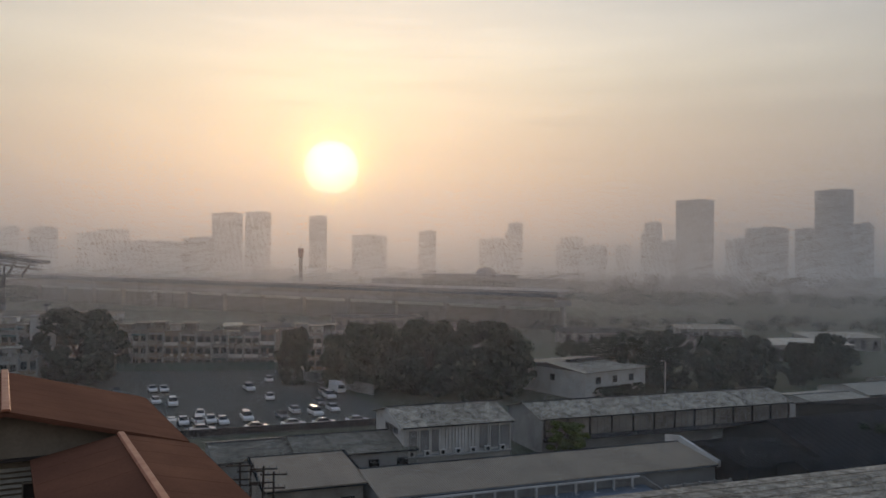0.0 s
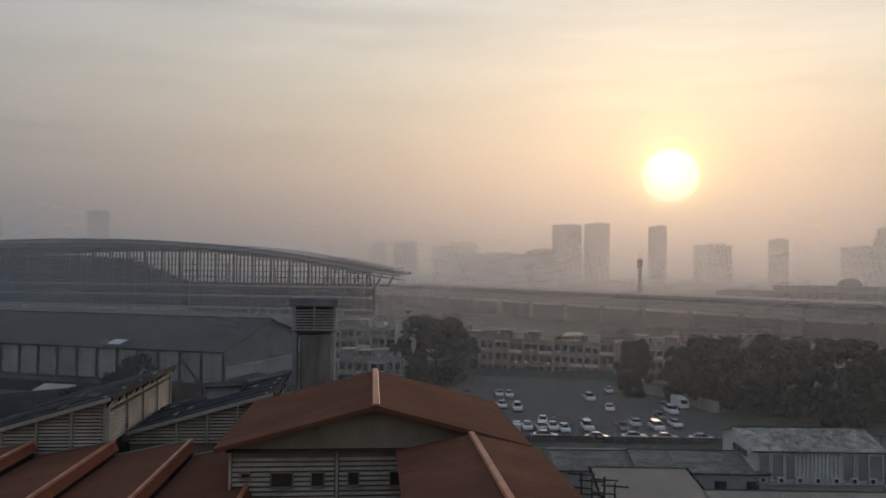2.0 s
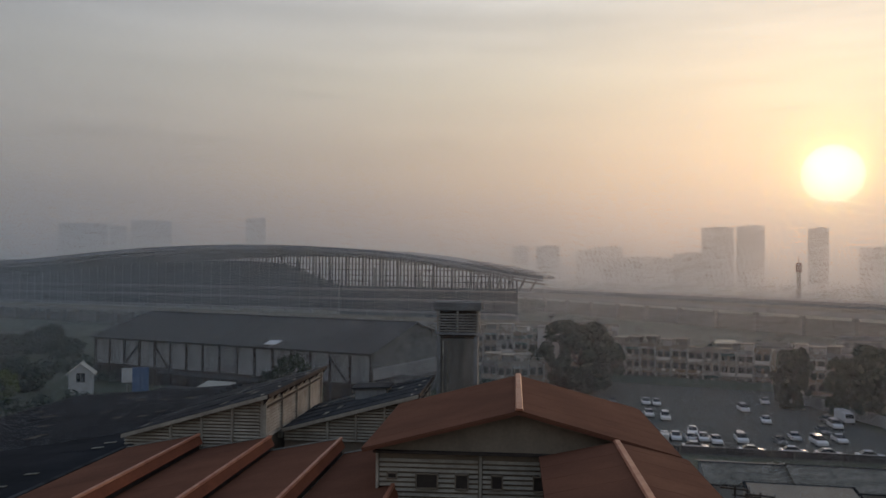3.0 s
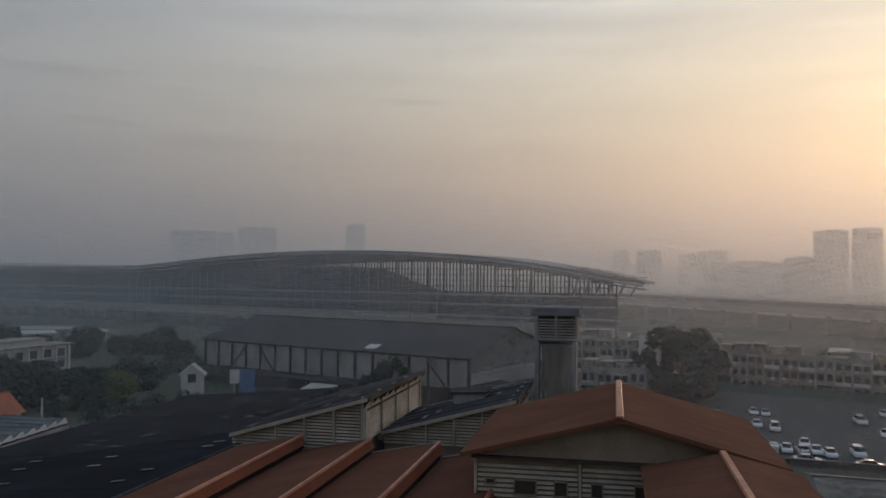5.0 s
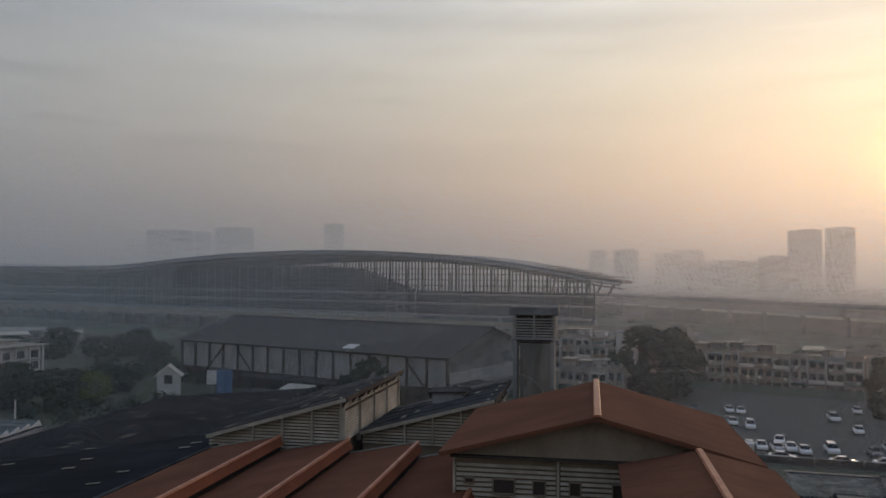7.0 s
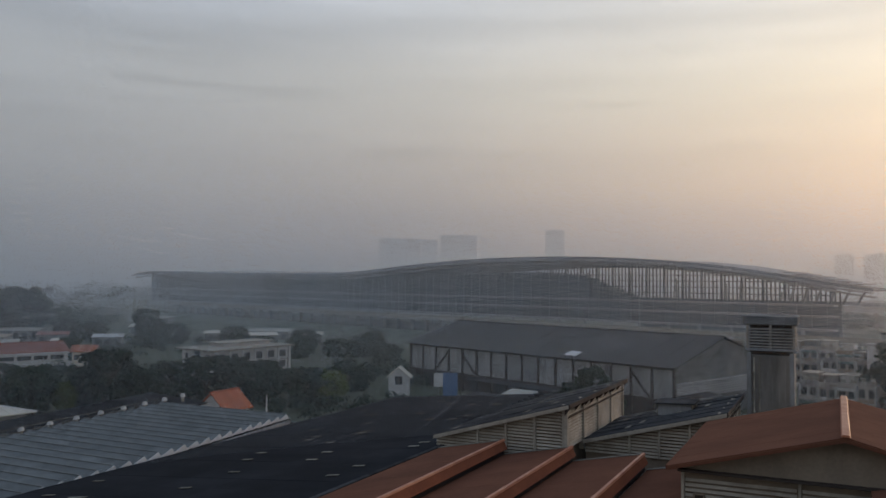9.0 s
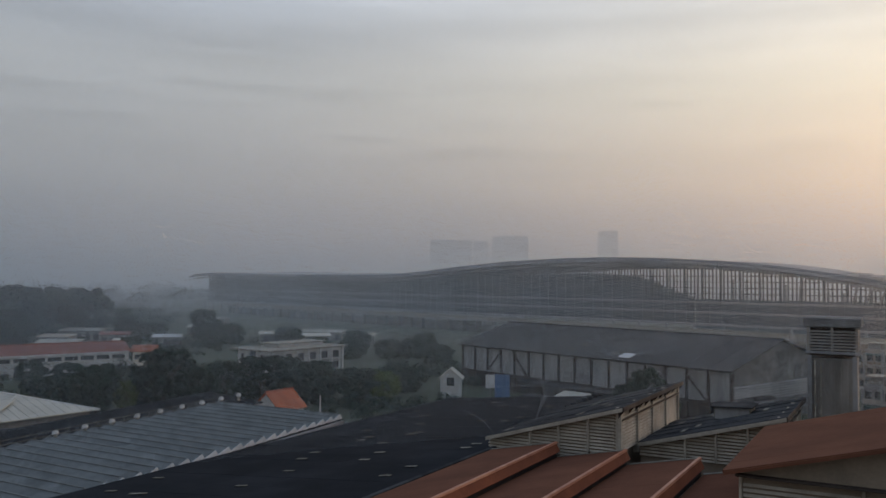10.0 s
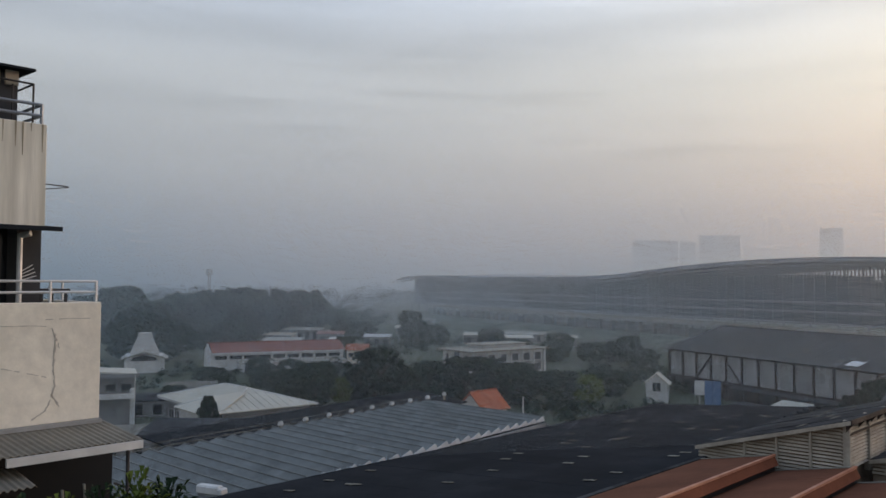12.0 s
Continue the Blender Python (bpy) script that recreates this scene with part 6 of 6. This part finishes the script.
def power_pole(x, y, h):
    t = thing("power_pole", "dark concrete power pole with crossarms and insulators", "pole", "power poles", at=(x, y, 0))
    part("shaft", tubed((0, 0, 0), (0, 0, h), 0.16, 0.11), "timber_dark", t)
    for k, (z, s) in enumerate(((h - 0.3, 1.3), (h - 1.6, 1.1))):
        arm = part("crossarm", boxed((0, 0, z), (2 * s, 0.14, 0.14), -20), "timber_dark", t)
        for q in (-1, -0.45, 0.45, 1):
            c = math.cos(radians(-20)) * s * q * 0.95, math.sin(radians(-20)) * s * q * 0.95
            part("insulator", tubed((*c, z + 0.07), (*c, z + 0.35), 0.06, 0.04, sides=6), "concrete", arm)


for x, y, h in ((20.2, 77.4, 10.6), (21.4, 78.0, 9.8), (22.4, 77.2, 10.1), (23.6, 77.8, 9.3)):
    power_pole(x, y, h)
lamp_post = thing("street_lamp", "slim white street lamp behind the long shed", "street lamp", at=(135.3, 142.0, 0))
part("pole", tubed((0, 0, 0), (0, 0, 7.2), 0.13, 0.09), "steel_white", lamp_post)
part("arm", tubed((0, 0, 7.1), (-0.9, 0, 7.4), 0.06), "steel_white", lamp_post)
part("head", boxed((-1.0, 0, 7.4), (0.7, 0.25, 0.14), 0, 0.04), "steel_white", lamp_post)

balcony_table = thing("balcony_table", "small black metal table on the balcony", "table", at=(-14.6, 5.55, 27.85))
part("tabletop", boxed((0, 0, 1.98), (0.7, 0.5, 0.04)), "steel_dark", balcony_table)
for x in (-0.3, 0.3):
    for y in (-0.2, 0.2):
        part("leg", boxed((x, y, 0.98), (0.04, 0.04, 1.96)), "steel_dark", balcony_table)

# ------------------------------------------------------------------ neighbouring apartment block, seen along its side


def apartment_block():
    t = thing("apartment_block", "cream apartment block with cracked balcony walls and metal awnings", "building")
    X = -13.7
    part("core_wall", boxed((X - 4.5, -6, 14), (8.6, 23.0, 28)), "stained_wall", t)
    part("core_wall", boxed((X - 5.2, -7.0, 30.2), (8.0, 20.0, 4.6)), "dark_facade", t)
    # balcony storey
    bal = part("balcony_wall", boxed((X - 0.1, -4.45, 28.66), (0.22, 21.1, 1.95), 0, 0.015), "cream_wall", t, "cream plastered balcony wall with repaired cracks")
    part("balcony_end_wall", boxed((X - 2.5, 6.0, 28.66), (4.6, 0.2, 1.95), 0, 0.015), "cream_wall", t)
    part("balcony_floor", boxed((X - 2.4, -4.4, 27.75), (4.6, 20.8, 0.2)), "concrete", t)
    rnd = random.Random(4)
    for run in (((5.30, 29.22), (5.36, 29.05), (5.33, 28.62), (5.36, 28.3), (5.32, 28.12)), ((5.32, 28.12), (5.22, 27.9), (5.02, 27.78)), ((5.32, 28.14), (5.44, 27.95)),
                ((4.55, 28.62), (4.75, 28.57), (5.0, 28.5), (5.22, 28.44)), ((4.3, 29.3), (4.6, 29.27), (5.0, 29.27), (5.2, 29.25)), ((5.2, 29.36), (5.6, 29.37), (6.0, 29.36)), ((5.36, 29.05), (5.42, 28.9))):
        bm = bmesh.new()
        for (y0, z0), (y1, z1) in zip(run, run[1:]):
            n = 4
            for k in range(n):
                if rnd.random() < 0.15:
                    continue
                f, g = k / n, (k + 1.1) / n
                w = rnd.uniform(0.006, 0.017) if abs(z1 - z0) > 0.1 else rnd.uniform(0.003, 0.008)
                p = Vector((X + 0.016, y0 + (y1 - y0) * f + rnd.uniform(-0.012, 0.012), z0 + (z1 - z0) * f))
                q = Vector((X + 0.016, y0 + (y1 - y0) * g, z0 + (z1 - z0) * g))
                s = Vector((0, -(q - p).z, (q - p).y)).normalized() * w
                slab(bm, [p - s, q - s, q + s, p + s], 0.012, (-1, 0, 0))
        part("crack_filling", bm, "crack", bal)
    for z in (29.8, 29.98):
        part("rail", tubed((X - 0.1, -14, z), (X - 0.1, 6.05, z), 0.022, sides=8), "steel_white", t)
        part("rail", tubed((X - 0.1, 6.05, z), (X - 4.0, 6.05, z), 0.022, sides=8), "steel_white", t)
    for y in (6.05, 5.3, 4.4, 3.2):
        part("rail_post", tubed((X - 0.1, y, 29.6), (X - 0.1, y, 29.98), 0.024, sides=8), "steel_white", t)
    part("rail_post", tubed((X - 1.5, 6.05, 29.6), (X - 1.5, 6.05, 29.98), 0.02, sides=8), "steel_white", t)
    # recessed glass front, dark pier and downpipe
    part("glass_door", boxed((X - 0.8, 3.5, 30.2), (0.08, 2.7, 1.3)), "car_glass", t)
    part("pier", boxed((X - 0.75, 5.1, 30.2), (0.5, 0.38, 1.4)), "dark_facade", t)
    part("downpipe", tubed((X - 0.42, 4.93, 29.6), (X - 0.42, 4.93, 30.75), 0.045), "steel_white", t)
    part("downpipe_elbow", tubed((X - 0.42, 4.93, 30.72), (X - 0.3, 5.05, 30.76), 0.05), "steel_white", t)
    for k in range(4):
        part("painted_stroke", slabbed([(X - 0.49, 5.0, 29.99 + 0.05 * k), (X - 0.49, 5.22 - 0.02 * k, 30.06 + 0.06 * k), (X - 0.49, 5.22 - 0.02 * k, 30.075 + 0.06 * k), (X - 0.49, 5.0, 30.005 + 0.05 * k)], 0.006, (1, 0, 0)), "steel_white", t)
    # upper storey
    part("upper_wall", boxed((X - 0.1, -5.0, 31.68), (0.24, 20.3, 1.66), 0, 0.015), "stained_wall", t, "rain-streaked cream parapet wall")
    streak_rnd = random.Random(12)
    for k in range(16):
        y, ln, w = 5.08 - 0.14 * k + streak_rnd.uniform(-0.05, 0.05), streak_rnd.uniform(0.12, 0.62), streak_rnd.uniform(0.008, 0.022)
        part("rain_streak", slabbed([(X + 0.023, y - w, 32.5), (X + 0.023, y + w, 32.5), (X + 0.023, y + w * 0.3, 32.5 - ln), (X + 0.023, y - w * 0.3, 32.5 - ln)], 0.01, (-1, 0, 0)), "streak_stain", t)
    part("upper_end_wall", boxed((X - 2.4, 5.05, 31.68), (4.4, 0.2, 1.66)), "stained_wall", t)
    part("upper_floor", boxed((X - 2.3, -5, 30.95), (4.3, 20, 0.2)), "concrete", t)
    part("canopy", slabbed([(X - 0.6, -12, 30.92), (X + 0.32, -12, 30.84), (X + 0.32, 5.3, 30.84), (X - 0.6, 5.3, 30.92)], 0.05), "dark_sheet", t)
    part("canopy_edge", boxed((X + 0.33, -3.4, 30.81), (0.05, 17.4, 0.07)), "dark_sheet", t)
    for z in (32.66, 32.84):
        part("roof_rail", tubed((X - 0.1, -12, z), (X - 0.1, 5.1, z), 0.026, sides=8), "steel_grey", t)
        part("roof_rail", tubed((X - 0.1, 5.1, z), (X - 3.5, 5.1, z), 0.026, sides=8), "steel_grey", t)
    for y in (5.1, 3.6, 2.0):
        part("rail_post", tubed((X - 0.1, y, 32.5), (X - 0.1, y, 32.84), 0.026, sides=8), "steel_grey", t)
    part("frame_post", tubed((X - 0.25, 5.02, 32.5), (X - 0.25, 5.02, 33.2), 0.018, sides=6), "steel_dark", t)
    part("frame_bar", tubed((X - 0.25, 5.02, 33.19), (X - 0.25, 2.5, 33.24), 0.018, sides=6), "steel_dark", t)
    part("frame_bar", tubed((X - 0.25, 5.02, 33.19), (X - 2.5, 5.02, 33.19), 0.018, sides=6), "steel_dark", t)
    part("rooftop_shed", boxed((X - 1.6, 1.83, 32.93), (2.4, 6.0, 0.86)), "dark_facade", t)
    for k in range(20):
        part("cladding_strip", boxed((X - 0.36, -0.6 + 0.28 * k, 33.26), (0.05, 0.2, 0.24)), "louver", t)
        part("bar", tubed((X - 0.3, -0.6 + 0.28 * k, 32.5), (X - 0.3, -0.6 + 0.28 * k, 33.15), 0.014, sides=5), "steel_dark", t)
    part("shed_roof", slabbed([(X - 3.0, -1.4, 33.47), (X - 0.1, -1.4, 33.41), (X - 0.1, 5.0, 33.41), (X - 3.0, 5.0, 33.47)], 0.04), "dark_sheet", t)
    part("aerial_arm", tubed((X, 5.05, 31.55), (X + 0.05, 5.5, 31.53), 0.01, sides=5), "steel_dark", t)
    part("aerial_arm", tubed((X, 5.05, 31.45), (X + 0.05, 5.5, 31.52), 0.008, sides=5), "steel_dark", t)
    # corrugated awnings under the balcony
    def corrugated(y0, y1, x0, x1, z0, z1):
        bm = bmesh.new()
        n = int((y0 - y1) / 0.025)
        rows = []
        for k in range(n + 1):
            y, dz = y0 - 0.025 * k, (0.0, 0.024, 0.024, 0.0)[k % 4]
            rows.append([bm.verts.new(q) for q in ((x0, y, z0 + dz), (x1, y, z1 + dz), (x1, y, z1 + dz - 0.012), (x0, y, z0 + dz - 0.012))])
        for r, q in zip(rows, rows[1:]):
            for e in range(4):
                bm.faces.new((r[e], q[e], q[(e + 1) % 4], r[(e + 1) % 4]))
        bm.faces.new(rows[0][::-1])
        bm.faces.new(rows[-1])
        return bm
    aw = part("awning", corrugated(6.2, -6, X, X + 1.35, 27.62, 27.5), "grey_awning", t, "grey corrugated metal awning")
    part("fascia", boxed((X + 1.36, 5.2, 27.43), (0.05, 2.0, 0.12)), "white_wall", aw)
    part("flashing", boxed((X + 0.06, -0.5, 27.66), (0.12, 13.2, 0.06)), "concrete", aw)
    part("awning_post", tubed((X + 1.28, 6.0, 25.5), (X + 1.28, 6.0, 27.48), 0.03), "steel_dark", aw)
    part("lower_awning", corrugated(4.5, -4, X + 0.75, X + 1.7, 27.24, 27.12), "grey_awning", t)
    # terrace parts coloured dark: the shade below the awnings is put into their materials
    part("terrace_floor", boxed((X + 1.2, 0, 25.4), (3.2, 13.0, 0.2)), "timber_dark", t)
    part("terrace_wall", boxed((X + 0.05, 0, 26.5), (0.1, 12.6, 2.1)), "dark_opening_shade", t)
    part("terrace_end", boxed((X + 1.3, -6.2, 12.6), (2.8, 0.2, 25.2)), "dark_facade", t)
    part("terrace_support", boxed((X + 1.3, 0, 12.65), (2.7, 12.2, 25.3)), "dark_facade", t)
    for z in (26.1, 26.55):
        part("terrace_rail", tubed((X + 2.7, -6, z), (X + 2.7, 6.4, z), 0.025), "steel_dark", t)
        part("terrace_rail", tubed((X + 2.7, 6.4, z), (X, 6.4, z), 0.025), "steel_dark", t)
    for y in (6.4, 4.6, 2.8, 1.0):
        part("terrace_post", tubed((X + 2.7, y, 25.5), (X + 2.7, y, 26.55), 0.025), "steel_dark", t)


apartment_block()


def potted_plant(x, y, z, w, h, seed, mat, label):
    rnd = random.Random(seed)
    t = thing("potted_plant", label, "plant", "terrace plants", at=(x, y, z))
    part("pot", tubed((0, 0, 0), (0, 0, 0.4), 0.16, 0.22, 14), "terracotta", t)
    stem = part("stem", tubed((0, 0, 0.35), (0, 0, 0.35 + h * 0.4), 0.02, 0.012, 6), "bark", t)
    bm = bmesh.new()
    for k in range(150):
        a, e = rnd.uniform(0, math.tau), rnd.uniform(0.1, 1.35)
        d = Vector((math.cos(a) * math.cos(e), math.sin(a) * math.cos(e), math.sin(e)))
        r = rnd.uniform(0.25, 1.0)
        p = Vector((0, 0, 0.4 + h * 0.2)) + Vector((d.x * w * r, d.y * w * r, d.z * h * 0.8 * r))
        L = rnd.uniform(0.12, 0.26)
        side = d.cross(Vector((0, 0, 1))).normalized() * L * 0.2
        tip = p + d * L + Vector((0, 0, -L * rnd.uniform(0.1, 0.7)))
        mid = p + d * L * 0.5 + Vector((0, 0, 0.03))
        v = [bm.verts.new(q) for q in (p, mid - side, tip, mid + side)]
        bm.faces.new(v)
    part("leaves", bm, mat, t)


for i, (x, y, h, m) in enumerate(((-11.2, 4.5, 1.1, "leaf_light"), (-11.0, 5.0, 1.3, "leaf_mid"), (-11.1, 5.5, 1.45, "leaf_light"), (-11.0, 5.9, 1.2, "leaf_mid"), (-11.3, 4.1, 1.2, "leaf_mid"), (-11.1, 3.6, 1.0, "leaf_light"))):
    potted_plant(x, y, 25.99, 0.38, h * 0.62, 20 + i, m, "leafy green pot plant on the terrace edge")
shelf = thing("plant_bench", "dark bench carrying pot plants along the terrace edge", "bench", at=(-11.1, 4.6, 25.5))
part("top", boxed((0, 0, 0.46), (0.7, 3.4, 0.06)), "timber_dark", shelf)
for x in (-0.3, 0.3):
    for y in (-1.6, 0, 1.6):
        part("leg", boxed((x, y, 0.215), (0.05, 0.05, 0.43)), "timber_dark", shelf)
ladder = thing("stepladder", "small grey stepladder under the awning", "ladder", at=(-12.4, 5.1, 25.5), turn=20)
for y in (-0.2, 0.2):
    part("stile", tubed((0.25, y, 0), (0.08, y, 1.45), 0.02, sides=6), "weathered_sheet", ladder)
for k in range(4):
    part("rung", tubed((0.22 - 0.036 * k, -0.2, 0.3 + 0.3 * k), (0.22 - 0.036 * k, 0.2, 0.3 + 0.3 * k), 0.016, sides=6), "weathered_sheet", ladder)

# ------------------------------------------------------------------ morning haze: thin mesh bands ringed about the camera


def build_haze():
    """Haze imitated by rings of mesh about the camera's spot: thin slanting bands that cover a small share of each
    ring.
    """
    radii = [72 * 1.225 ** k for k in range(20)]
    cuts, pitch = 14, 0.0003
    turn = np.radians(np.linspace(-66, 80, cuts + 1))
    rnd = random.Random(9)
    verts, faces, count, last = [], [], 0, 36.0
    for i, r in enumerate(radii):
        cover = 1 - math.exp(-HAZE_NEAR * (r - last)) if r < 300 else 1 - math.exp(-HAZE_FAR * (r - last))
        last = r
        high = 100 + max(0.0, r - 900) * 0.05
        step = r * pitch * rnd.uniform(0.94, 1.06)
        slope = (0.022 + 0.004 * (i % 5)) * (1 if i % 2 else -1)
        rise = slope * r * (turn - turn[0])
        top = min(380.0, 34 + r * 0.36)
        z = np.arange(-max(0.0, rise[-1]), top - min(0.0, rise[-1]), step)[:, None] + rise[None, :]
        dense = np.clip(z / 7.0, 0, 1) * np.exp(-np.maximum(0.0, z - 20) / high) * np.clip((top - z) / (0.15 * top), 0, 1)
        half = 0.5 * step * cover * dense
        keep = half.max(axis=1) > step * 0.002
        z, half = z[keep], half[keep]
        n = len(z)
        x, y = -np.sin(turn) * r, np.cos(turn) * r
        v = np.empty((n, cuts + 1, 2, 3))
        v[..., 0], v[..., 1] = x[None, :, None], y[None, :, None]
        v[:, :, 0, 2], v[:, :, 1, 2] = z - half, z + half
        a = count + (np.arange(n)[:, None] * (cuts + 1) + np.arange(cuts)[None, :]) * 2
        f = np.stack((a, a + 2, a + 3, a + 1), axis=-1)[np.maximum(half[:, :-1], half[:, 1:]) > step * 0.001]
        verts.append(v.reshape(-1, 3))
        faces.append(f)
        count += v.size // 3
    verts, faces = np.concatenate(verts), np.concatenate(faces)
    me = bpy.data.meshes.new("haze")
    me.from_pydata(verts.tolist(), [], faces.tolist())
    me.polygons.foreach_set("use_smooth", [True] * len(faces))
    me.materials.append(MATS["haze_bands"])
    tagged(new("haze", me), "pale morning haze built of thin mesh bands ringed about the camera", "haze", kind="stuff")


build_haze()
